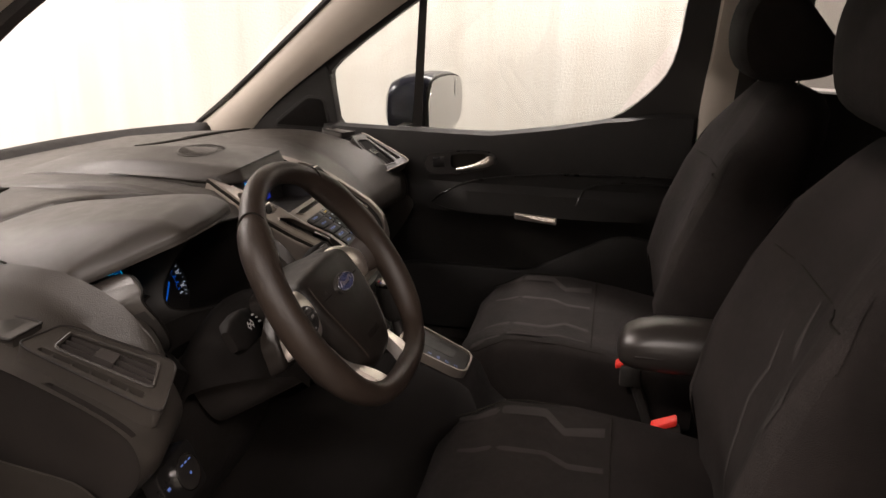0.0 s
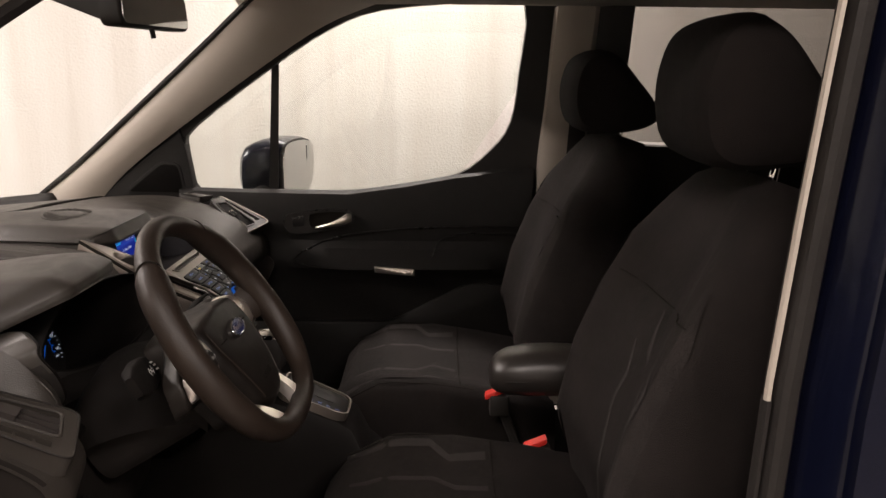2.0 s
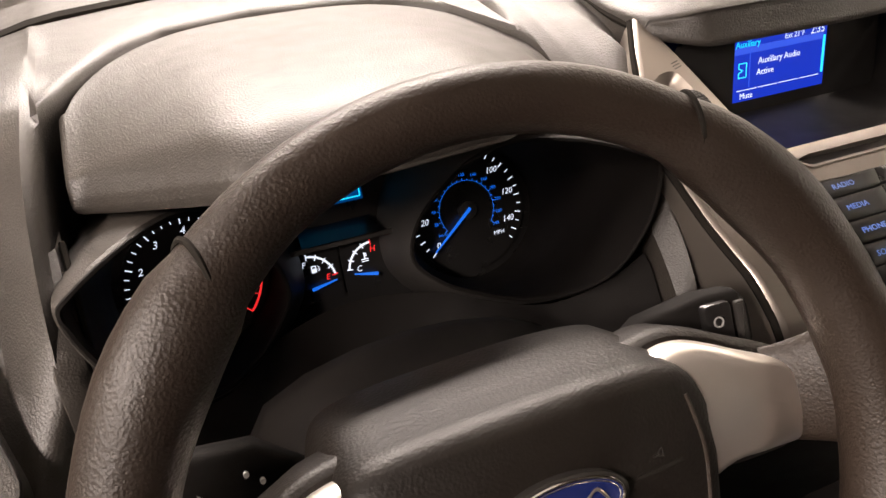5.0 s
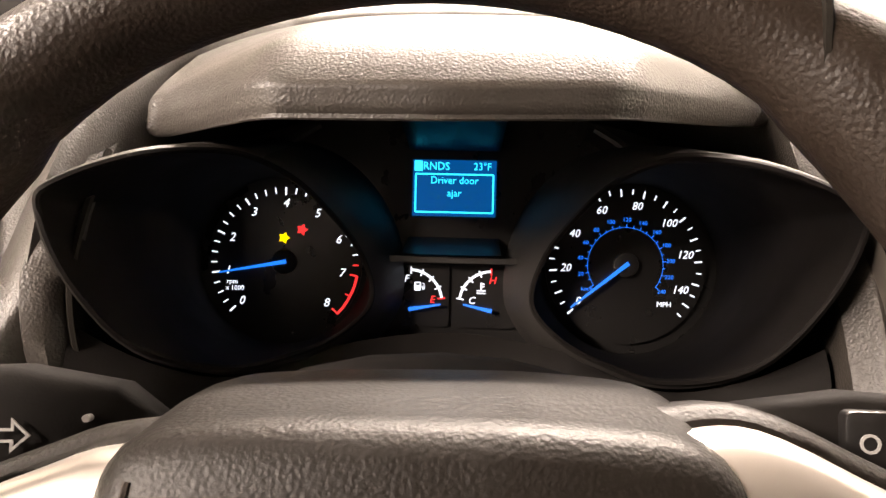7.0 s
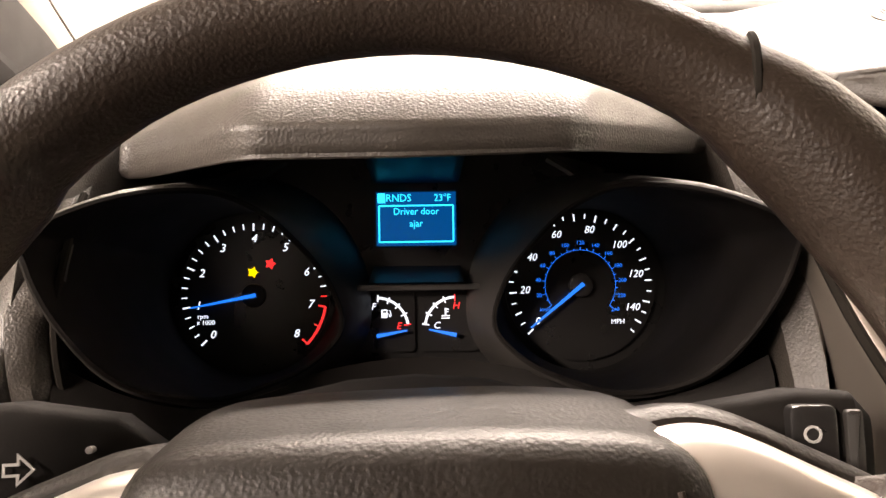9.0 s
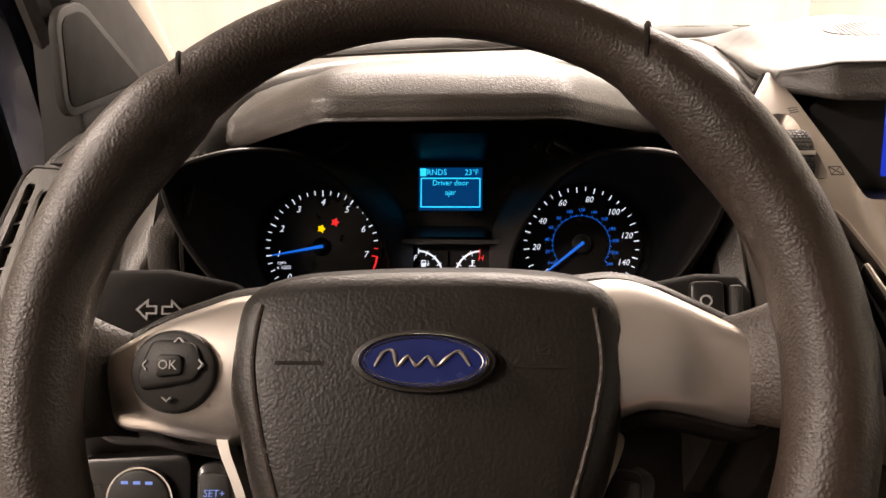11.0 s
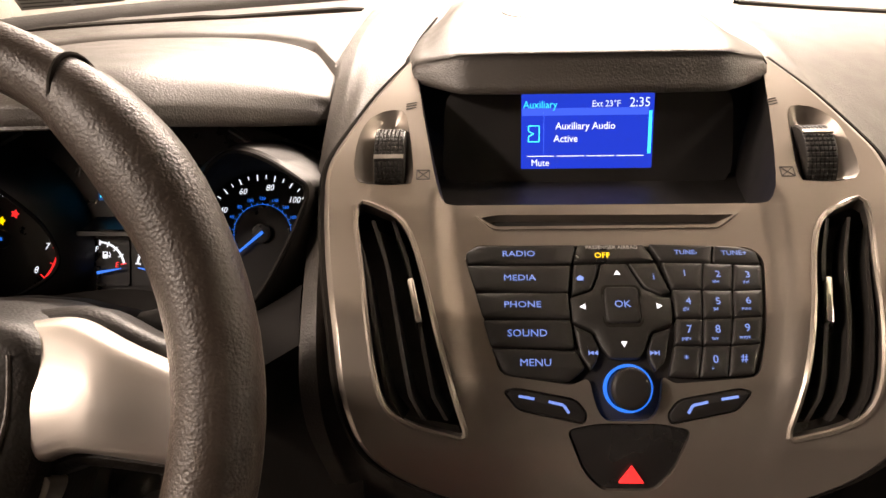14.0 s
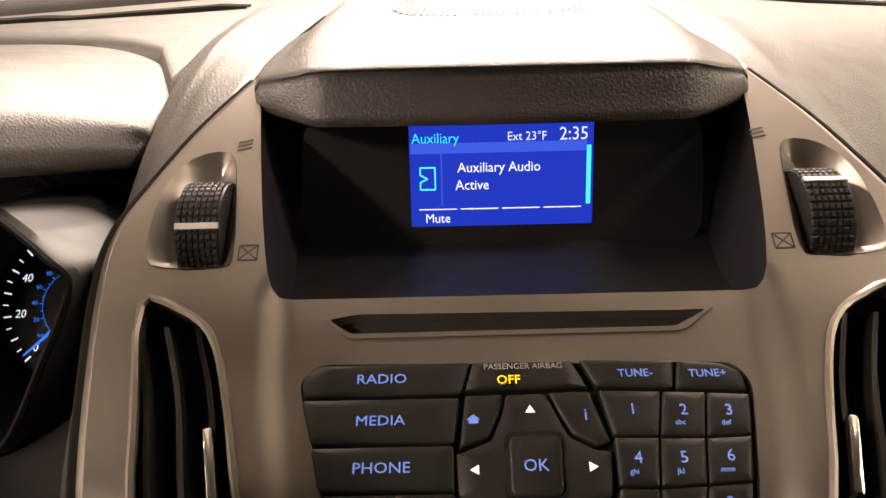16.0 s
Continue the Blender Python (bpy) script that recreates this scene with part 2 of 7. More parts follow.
def plate(outer, holes, to, h0, h1, cuts=(), cuts_u=()):
    """A plate with openings on a curved surface; cuts: the lines v at which it may bend."""
    bm = bmesh.new()
    edges = []
    for loop in (outer, *holes):
        vs = [bm.verts.new((p[0], p[1], 0)) for p in loop]
        edges += [bm.edges.new((vs[i], vs[(i + 1) % len(vs)])) for i in range(len(vs))]
    bmesh.ops.triangle_fill(bm, edges=edges, use_beauty=True, use_dissolve=False)
    for axis, lines in ((1, cuts), (0, cuts_u)):
        for c in lines:
            co, no = [0, 0, 0], [0, 0, 0]
            co[axis], no[axis] = c, 1
            bmesh.ops.bisect_plane(bm, geom=bm.verts[:] + bm.edges[:] + bm.faces[:], plane_co=co, plane_no=no)
    top = bmesh.ops.extrude_face_region(bm, geom=bm.faces[:])
    up = {g for g in top["geom"] if isinstance(g, bmesh.types.BMVert)}
    for v in bm.verts:
        v.co = to(v.co.x, v.co.y, h1 if v in up else h0)
    return bm


def tube(points, radius, sides=10, closed=False, ends=True):
    """A round bar along points; radius is a number or one for each point."""
    pts = [Vector(p) for p in points]
    m = len(pts)
    rad = radius if isinstance(radius, (list, tuple)) else [radius] * m
    rows, ref = [], None
    for i, p in enumerate(pts):
        d = (pts[(i + 1) % m] - pts[i - 1]) if closed else (pts[min(i + 1, m - 1)] - pts[max(i - 1, 0)])
        d.normalize()
        if ref is None:
            ref = d.orthogonal().normalized()
        ref = (ref - d * ref.dot(d)).normalized()
        side = d.cross(ref)
        rows.append([p + rad[i] * (math.cos(2 * math.pi * k / sides) * ref + math.sin(2 * math.pi * k / sides) * side) for k in range(sides)])
    return grid(rows, close_u=closed, close_v=True, caps=ends and not closed)


def block(x0, x1, y0, y1, z0, z1, bevel=0.0, segments=2, bm=None):
    bm = bm or bmesh.new()
    made = bmesh.ops.create_cube(bm, size=1)["verts"]
    for v in made:
        v.co = Vector((x0 + (v.co.x + 0.5) * (x1 - x0), y0 + (v.co.y + 0.5) * (y1 - y0), z0 + (v.co.z + 0.5) * (z1 - z0)))
    if bevel:
        edges = list({e for v in made for e in v.link_edges})
        bmesh.ops.bevel(bm, geom=edges, offset=bevel, segments=segments, affect="EDGES", profile=0.5)
    return bm


def circle(u, v, r, n=32, ry=None):
    return [Vector((u + r * math.cos(2 * math.pi * k / n), v + (ry or r) * math.sin(2 * math.pi * k / n))) for k in range(n)]


def bar(u0, v0, u1, v1, width):
    """A thin oblong from one point to another."""
    d = Vector((u1 - u0, v1 - v0)).normalized() * width / 2
    n = Vector((-d.y, d.x))
    return [Vector((u0, v0)) - n, Vector((u1, v1)) - n, Vector((u1, v1)) + n, Vector((u0, v0)) + n]


def lettering(text, u, v, height, to, h=0.0006, shear=0.0, stretch=1.0, turn=0.0, thick=0.0002):
    """The words as flat raised letters, centred on (u, v); v may run downwards on the surface when turn is 180."""
    c = bpy.data.curves.new("words", "FONT")
    c.body, c.size, c.shear, c.align_x, c.align_y, c.resolution_u = text, height * 1.38, shear, "CENTER", "CENTER", 2
    ob = bpy.data.objects.new("words", c)
    me = bpy.data.meshes.new_from_object(ob)
    bpy.data.objects.remove(ob)
    bpy.data.curves.remove(c)
    bm = bmesh.new()
    bm.from_mesh(me)
    bpy.data.meshes.remove(me)
    up = bmesh.ops.extrude_face_region(bm, geom=bm.faces[:])
    up = {g for g in up["geom"] if isinstance(g, bmesh.types.BMVert)}
    ca, sa = math.cos(radians(turn)), math.sin(radians(turn))
    for w in bm.verts:
        a, b = w.co.x * stretch, w.co.y
        w.co = to(u + a * ca - b * sa, v + a * sa + b * ca, h + (thick if w in up else 0))
    return bm


def smoothstep(a, b, x):
    t = min(1.0, max(0.0, (x - a) / (b - a)))
    return t * t * (3 - 2 * t)


def lerp_line(stations, x):
    """Straight change between (x, value) stations."""
    if x <= stations[0][0]:
        return stations[0][1]
    for (a, p), (b, q) in zip(stations, stations[1:]):
        if x <= b:
            return p + (q - p) * (x - a) / (b - a)
    return stations[-1][1]

# ---- garage ----
RX0, RX1, RY0, RY1, RZ = -4.2, 2.35, -6.0, 7.0, 2.9
own("ground", block(RX0 - 0.2, RX1 + 0.2, RY0 - 0.2, RY1 + 0.2, -0.2, 0), CONCRETE, "worn grey concrete garage floor", "floor", kind="structure")
own("wall_east", block(RX1, RX1 + 0.2, RY0, RY1, 0, RZ), WALL, "cream painted garage wall with vertical streaks", "wall", kind="structure")
own("wall_west", block(RX0 - 0.2, RX0, RY0, RY1, 0, RZ), WALL, "cream painted garage wall", "wall", kind="structure")
own("wall_north", block(RX0 - 0.2, RX1 + 0.2, RY1, RY1 + 0.2, 0, RZ), WALL, "cream painted garage wall ahead of the van", "wall", kind="structure")
own("wall_south", block(RX0 - 0.2, RX1 + 0.2, RY0 - 0.2, RY0, 0, RZ), WALL, "cream painted garage wall behind the van", "wall", kind="structure")
own("ceiling", block(RX0 - 0.2, RX1 + 0.2, RY0 - 0.2, RY1 + 0.2, RZ, RZ + 0.15), WALL, "plain white garage ceiling", "ceiling", kind="structure")
# Fixtures added out of view to carry the fill lamps
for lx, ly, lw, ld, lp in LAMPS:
    lamp_case = thing("unseen_ceiling_light", "long white ceiling lamp added out of view to light the van", "lamp", (lx, ly, RZ), "garage ceiling lamps")
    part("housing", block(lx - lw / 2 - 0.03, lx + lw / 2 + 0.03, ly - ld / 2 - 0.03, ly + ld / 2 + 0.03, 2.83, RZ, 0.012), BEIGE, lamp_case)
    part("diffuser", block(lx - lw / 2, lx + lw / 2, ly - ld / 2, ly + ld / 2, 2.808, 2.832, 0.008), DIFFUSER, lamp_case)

# ---- van body ----
van = thing("van_body", "dark blue van body with beige pillar trims", "van", (0, 0, 0.3))


def pillar_rows(sign):
    """A-pillar trim: the windscreen edge, a rounded middle and the door edge, from the dash up to the roof."""
    front = [(0.815, 0.875, 1.050), (0.795, 0.74, 1.150), (0.762, 0.56, 1.300), (0.722, 0.36, 1.468), (0.665, 0.205, 1.595), (0.60, 0.10, 1.655)]
    rear = [(0.775, 0.700, 1.030), (0.765, 0.60, 1.135), (0.752, 0.435, 1.262), (0.742, 0.20, 1.430), (0.728, 0.02, 1.545), (0.70, -0.12, 1.600)]
    rows = []
    for f, r in zip(front, rear):
        f, r = Vector(f), Vector(r)
        mid = (f + r) / 2 + Vector((-0.028, -0.012, 0.006))
        out = (f + r) / 2 + Vector((0.05, 0.02, 0.0))
        ring = [f, f * 0.6 + mid * 0.4 + Vector((-0.008, 0, 0)), mid, r * 0.6 + mid * 0.4 + Vector((-0.006, 0, 0)), r, r + Vector((0.05, 0.01, 0)), out + Vector((0.03, 0, 0)), f + Vector((0.03, 0.02, 0))]
        rows.append([Vector((sign * p.x, p.y, p.z)) for p in ring])
    fine = [[] for _ in range(len(spline([r[0] for r in rows], 4, False)))]
    for j in range(len(rows[0])):
        for i, p in enumerate(spline([r[j] for r in rows], 4, False)):
            fine[i].append(p)
    return fine


for sign in (1, -1):
    part("a_pillar_trim", grid(pillar_rows(sign), close_v=True, caps=True), BEIGE, van, "beige plastic windscreen pillar trim")
    # dark seal that edges the windscreen
    edge = [(sign * 0.817, 0.872, 1.058), (sign * 0.797, 0.742, 1.158), (sign * 0.764, 0.562, 1.308), (sign * 0.724, 0.362, 1.476), (sign * 0.667, 0.207, 1.603), (sign * 0.60, 0.12, 1.66)]
    part("windscreen_seal", tube(spline(edge, 5, False), 0.009, 8), RUBBER, van)


def ws_base(x):
    return Vector((x, 0.985 - 0.165 * (abs(x) / 0.82) ** 2.2, 1.078 - 0.026 * (abs(x) / 0.82) ** 2))


def ws_top(x):
    k = x / 0.82
    return Vector((k * 0.64, 0.245 - 0.05 * k * k, 1.625 - 0.03 * k * k))


rows = []
for i in range(25):
    x = -0.82 + 1.64 * i / 24
    a, b = ws_base(x), ws_top(x)
    rows.append([a.lerp(b, j / 10) + Vector((0, 0.05, 0.045)) * math.sin(math.pi * j / 10) * 0.7 for j in range(11)])
windscreen = part("windscreen", grid(rows), WINDOW, van, "clear laminated windscreen glass")
windscreen.visible_shadow = False
rows = []
for i in range(33):
    x = -0.84 + 1.68 * i / 32
    a = ws_base(x)
    rows.append([a + Vector((0, -0.035, -0.016)), a + Vector((0, -0.02, 0.004)), a + Vector((0, 0.0, 0.014)), a + Vector((0, 0.03, 0.012)), a + Vector((0, 0.06, -0.03)), a + Vector((0, -0.03, -0.05))])
part("cowl_strip", grid(rows, close_v=True, caps=True), RUBBER, van, "black rubber strip along the windscreen foot")
# roof lining and roof skin
rows = []
for i in range(17):
    x = -0.70 + 1.40 * i / 16
    k = abs(x) / 0.70
    rows.append([Vector((x, y, 1.655 - 0.055 * k ** 4 - 0.02 * max(0, (y - 0.0)) * 2)) for y in (0.245, 0.1, -0.3, -0.8, -1.4, -2.2)])
bm = grid(rows)
bmesh.ops.solidify(bm, geom=bm.faces[:], thickness=-0.03)
part("headliner", bm, LINER, van, "pale felt roof lining")
part("roof_skin", block(-0.80, 0.80, -2.3, 0.18, 1.70, 1.74, 0.03), BLUE, van)
part("sun_visor", block(0.20, 0.62, 0.02, 0.20, 1.600, 1.622, 0.01, 3), LINER, van, "pale folded sun visor").rotation_euler = (0, 0, 0)
# floor, tunnel, firewall and outer sides
part("floor_carpet", block(-0.78, 0.78, -2.2, 0.45, 0.36, 0.42, 0.01), CARPET, van, "black carpet on the cabin floor")
part("firewall", block(-0.78, 0.78, 0.46, 0.50, 0.36, 1.0, 0.01), CARPET, van)
part("bulkhead", block(-0.78, 0.78, -2.25, -2.2, 0.36, 1.66), LINER, van)
for sign in (1, -1):
    x0 = sign * 0.80
    to = side_map(sign * 0.86)
    body = [(-0.62, 0.42), (-0.62, 1.62), (-0.70, 1.67), (-2.25, 1.67), (-2.25, 0.42)] if sign > 0 else [(-0.665, 0.42), (-0.688, 1.12), (-0.702, 1.30), (-0.72, 1.50), (-0.74, 1.67), (-2.25, 1.67), (-2.25, 0.42)]
    hole = rounded([(-0.79, 1.225), (-0.775, 1.62), (-1.45, 1.62), (-1.47, 1.205)], 0.05)
    part("rear_side_panel", plate([Vector(p) for p in body], [hole], to, 0.0, 0.06), BLACK if sign > 0 else BLUE, van, "rear side of the van body")
    pane = part("rear_window", slab([Vector(p) for p in [(-0.77, 1.235), (-0.76, 1.61), (-1.46, 1.61), (-1.48, 1.215)]], side_map(sign * 0.84), 0, 0.004), TINTED, van, "grey tinted rear side window")
    pane.visible_shadow = False
    part("door_sill", block(min(sign * 0.72, sign * 0.88), max(sign * 0.72, sign * 0.88), -0.62, 0.46, 0.34, 0.46, 0.02), BLUE if sign < 0 else BLACK, van)
    part("front_wing", block(min(sign * 0.80, sign * 0.90), max(sign * 0.80, sign * 0.90), 0.47, 1.9, 0.35, 0.84, 0.04, 4), BLUE, van)
part("bonnet", grid([[Vector((x, y, 0.91 - 0.14 * max(0, (y - 1.05)) ** 1.2 - 0.03 * (x / 0.8) ** 2)) for y in (1.05, 1.2, 1.4, 1.6, 1.8, 1.95)] for x in (-0.8, -0.5, -0.2, 0.2, 0.5, 0.8)]), BLUE, van, "dark blue bonnet")
part("nose", block(-0.80, 0.80, 1.90, 2.0, 0.30, 0.82, 0.04, 3), BLUE, van)
for wx in (-0.70, 0.70):
    for wy in (1.25, -1.55):
        def turned(profile):
            return grid([[Vector((wx + h, wy + r * math.cos(q), 0.31 + r * math.sin(q))) for r, h in profile] for q in [2 * math.pi * k / 40 for k in range(40)]], close_u=True, close_v=True)
        road_wheel = part("wheel", turned([(0.03, -0.06), (0.20, -0.07), (0.20, 0.07), (0.03, 0.05)]), BLACK, van, "steel road wheel")
        part("tyre", turned([(0.195, -0.085), (0.28, -0.09), (0.305, -0.07), (0.31, 0.0), (0.305, 0.07), (0.28, 0.09), (0.195, 0.085)]), RUBBER, road_wheel, "black rubber tyre")

# passenger B-pillar trim, with the belt guide
bp = [(0.755, -0.585, 0.45), (0.752, -0.578, 0.80), (0.745, -0.572, 1.14), (0.73, -0.59, 1.35), (0.70, -0.605, 1.60)]
rows = []
for p in spline(bp, 4, False):
    rows.append([p + Vector(q) for q in ((0, 0.0, 0), (-0.012, -0.018, 0), (-0.014, -0.05, 0), (-0.010, -0.10, 0), (0.02, -0.13, 0), (0.07, -0.13, 0), (0.07, 0.0, 0))])
part("b_pillar_trim", grid(rows, close_v=True, caps=True), BEIGE, van, "beige centre pillar trim")
rows = []
for p in spline([(0.735, -0.70, 0.45), (0.735, -0.70, 1.14), (0.70, -0.72, 1.62)], 4, False):
    rows.append([p + Vector(q) for q in ((0, 0.0, 0), (-0.01, -0.03, 0), (-0.01, -0.09, 0), (0.05, -0.10, 0), (0.06, 0.0, 0))])
part("rear_pillar", grid(rows, close_v=True, caps=True), BLACK, van, "dark pillar behind the passenger seat")
# driver B-pillar: trim edge, rubber seal and the painted post turning outwards
for nm, mat, section, low in (
        ("b_pillar_trim", BEIGE, [(-0.766, 0.004), (-0.770, 0.006), (-0.774, 0.004), (-0.775, 0.0), (-0.762, -0.006)], 1.10),
        ("pillar_lower_trim", RUBBER, [(-0.755, 0.002), (-0.770, 0.004), (-0.774, 0.002), (-0.774, -0.002), (-0.755, -0.006)], 0.42),
        ("door_seal", RUBBER, [(-0.740, -0.006), (-0.776, -0.004), (-0.786, -0.006), (-0.790, -0.012), (-0.788, -0.022), (-0.776, -0.030), (-0.740, -0.030)], 0.42),
        ("door_post", BLUE, [(-0.740, -0.026), (-0.786, -0.027), (-0.812, -0.034), (-0.832, -0.042), (-0.840, -0.049), (-0.842, -0.058), (-0.845, -0.40), (-0.765, -0.40)], 0.42)):
    rows = []
    for z in (0.42, 0.80, 1.02, 1.10, 1.12, 1.30, 1.50, 1.66):
        if z < low or (nm == "pillar_lower_trim" and z > 1.11):
            continue
        y = lerp_line([(0.42, -0.615), (0.80, -0.622), (1.12, -0.636), (1.30, -0.650), (1.50, -0.668), (1.66, -0.69)], z)
        rows.append([Vector((x, y + dy, z)) for x, dy in section])
    part(nm, grid(rows, close_v=True, caps=True), mat, van)
# jamb of the driver's door along the pillar and roof
rows = []
for p in spline([(-0.80, 0.48, 0.45), (-0.80, 0.48, 0.95), (-0.80, 0.475, 1.13), (-0.79, 0.36, 1.335), (-0.775, 0.16, 1.50), (-0.755, -0.08, 1.615), (-0.74, -0.45, 1.665), (-0.74, -0.70, 1.665)], 4, False):
    rows.append([p + Vector(q) for q in ((0.03, 0.0, -0.01), (0.0, -0.022, -0.022), (-0.03, -0.012, -0.012), (-0.06, 0.0, 0.0), (-0.05, 0.05, 0.05), (0.02, 0.05, 0.05))])
part("door_jamb", grid(rows, close_v=True, caps=True), BLUE, van, "dark blue door frame of the body")
rows = [Vector(p) for p in spline([(-0.765, 0.445, 0.50), (-0.765, 0.445, 0.95), (-0.762, 0.44, 1.12), (-0.755, 0.325, 1.325), (-0.742, 0.125, 1.485), (-0.722, -0.10, 1.595), (-0.71, -0.45, 1.64), (-0.71, -0.68, 1.64)], 5, False)]
part("door_seal", tube(rows, 0.014, 8), RUBBER, van, "black rubber door seal")

for sign in (1, -1):
    to = side_map(sign * (0.84 if sign > 0 else 0.80))
    # sail panel with a small loudspeaker
    sail = [(0.70, 1.035), (0.62, 1.115), (0.445, 1.258), (0.428, 1.20), (0.408, 1.07), (0.40, 1.03)]
    part("sail_panel", slab([Vector(p) for p in sail], to, 0.03, 0.070, 0.004), DOOR, van, "dark triangular panel at the mirror")
    grille = [(0.600, 1.078), (0.500, 1.158), (0.455, 1.155), (0.440, 1.076)] if sign > 0 else [(0.545, 1.088), (0.437, 1.172), (0.395, 1.168), (0.384, 1.090)]
    part("tweeter_rim", slab(inset(rounded(grille, 0.014), -0.008), to, 0.065, 0.0725, 0.002), DOOR, van)
    part("tweeter_grille", slab(rounded(grille, 0.014), to, 0.068, 0.0735, 0.001), POD, van, "perforated speaker grille")

# ---- passenger door and the opened driver's door ----
BELT = [(0.41, 1.090), (0.20, 1.086), (-0.03, 1.084), (-0.20, 1.108), (-0.345, 1.136)]


def build_door(sign, name, label, at):
    """A front door in closed place; u is y and v is z on its inner face."""
    door = thing(name, label, "car door", at, "front doors")
    to = side_map(sign * 0.84)
    outer = [(0.46, 0.44), (0.47, 0.98), (0.74, 1.03), (0.52, 1.262), (0.25, 1.465), (0.04, 1.585), (-0.12, 1.632), (-0.40, 1.650), (-0.575, 1.650), (-0.585, 1.40), (-0.565, 1.10), (-0.565, 0.60), (-0.53, 0.44)]
    if sign > 0:
        outer[-6:-1] = [(-0.42, 1.660), (-0.66, 1.660), (-0.66, 1.40), (-0.65, 1.10), (-0.62, 0.60)]
    if sign < 0:
        outer[2:6] = [(0.445, 1.262), (0.20, 1.455), (0.02, 1.565)]
    hole = spline([(0.405, 1.085), (0.43, 1.20), (0.405, 1.262), (0.18, 1.432), (0.02, 1.535), (-0.13, 1.590), (-0.40, 1.615), (-0.525, 1.610), (-0.515, 1.42), (-0.495, 1.285), (-0.44, 1.205), (-0.345, 1.134), (-0.20, 1.106), (-0.03, 1.083), (0.20, 1.084)], 3)
    part("door_frame", plate([Vector(p) for p in outer], [hole], to, -0.02, 0.055), BLACK, door, "black door window frame")
    pane = part("window_pane", slab([Vector(p) for p in [(0.42, 1.07), (0.45, 1.20), (0.42, 1.28), (0.0, 1.56), (-0.13, 1.60), (-0.54, 1.625), (-0.53, 1.40), (-0.35, 1.12), (-0.03, 1.07)]], to, -0.004, 0.002), WINDOW, door, "clear door window")
    pane.visible_shadow = False
    part("window_divider", slab([Vector(p) for p in [(0.207, 1.07), (0.188, 1.44), (0.166, 1.455), (0.180, 1.07)]], to, -0.014, 0.016), BLACK, door, "black upright bar of the quarter light")
    # moulded inner panel, from the belt down, bulging inwards
    def card(u):
        """Section of the door lining at u: heights and how far it stands inwards."""
        belt = lerp_line(sorted(BELT), u) if u > -0.345 else 1.136 + 0.02 * smoothstep(-0.345, -0.5, u)
        arm = 0.030 * smoothstep(0.25, 0.02, u) * smoothstep(-0.62, -0.30, u)
        return [(belt - 0.006, 0.050), (belt + 0.002, 0.066), (belt - 0.006, 0.082), (belt - 0.03, 0.090), (1.00, 0.090), (0.965, 0.088), (0.945, 0.078 + arm * 0.3), (0.925, 0.076 + arm), (0.89, 0.078 + arm), (0.865, 0.080 + arm), (0.845, 0.074 + arm * 0.5), (0.80, 0.070), (0.70, 0.066), (0.55, 0.062), (0.45, 0.05)]

    rows = []
    for k in range(41):
        u = 0.45 - 1.01 * k / 40
        rows.append([to(u, v, h) for v, h in card(u)])
    part("door_card", grid(rows), DOOR, door, "dark grained door lining")
    # handle recess, handle and lock switch
    bezel = spline([(0.150, 1.000), (0.138, 1.020), (0.060, 1.033), (-0.020, 1.036), (-0.048, 1.022), (-0.042, 0.998), (0.010, 0.982), (0.070, 0.968), (0.128, 0.966), (0.146, 0.980)], 4)
    cup = spline([(0.078, 1.010), (0.070, 1.022), (0.030, 1.028), (-0.022, 1.028), (-0.032, 1.014), (0.000, 0.998), (0.040, 0.986), (0.072, 0.986)], 4)
    recess = part("handle_recess", plate(bezel, [cup], to, 0.084, 0.0965), BLACK, door, "black oval surround of the door handle")
    # Matt dark sheet laid on the lining for the shade inside the cup
    part("recess_shade", slab(inset(cup, -0.002), to, 0.084, 0.0915), GAP, recess)
    part("recess_rim", tube([to(p.x, p.y, 0.0955) for p in bezel], 0.0018, 6, closed=True), GLOSSY, recess)
    hp = [(0.060, 0.983, 0.096), (0.035, 0.989, 0.106), (0.008, 0.997, 0.112), (-0.012, 1.004, 0.114), (-0.030, 1.012, 0.112), (-0.044, 1.014, 0.104)]
    rows = []
    for q, wz in zip(hp, (0.004, 0.0055, 0.007, 0.011, 0.015, 0.010)):
        rows.append([to(q[0], q[1] + wz * math.sin(2 * math.pi * k / 14), q[2] + 0.0065 * math.cos(2 * math.pi * k / 14)) for k in range(14)])
    part("inner_handle", grid(rows, close_v=True, caps=True), SATIN, door, "flared satin inner door handle")
    part("lock_switch", slab(rounded([(0.128, 1.012), (0.094, 1.017), (0.092, 0.988), (0.126, 0.984)], 0.004), to, 0.090, 0.0985, 0.002), GLOSSY, door)
    # crease lines round the armrest, and the metal pull
    for line, r in (([(0.13, 0.885), (0.10, 0.912), (0.03, 0.946), (-0.08, 0.968), (-0.25, 0.984), (-0.52, 0.990)], 0.0030), ([(0.13, 0.883), (0.06, 0.868), (-0.06, 0.862), (-0.18, 0.866)], 0.0022), ([(-0.275, 0.905), (-0.295, 0.945), (-0.345, 0.966), (-0.44, 0.970), (-0.54, 0.970)], 0.0022)):
        part("crease_bead", tube([to(u, v, lerp_line(sorted(card(u)[4:]), v) + 0.0008) for u, v in spline(line, 5, False)], r, 6), GLOSSY, door)
    part("pull_trim", slab(rounded([(-0.108, 0.874), (-0.225, 0.866), (-0.225, 0.846), (-0.110, 0.856)], 0.003), to, 0.085, 0.118, 0.004), SATIN, door, "satin metal pull on the armrest")
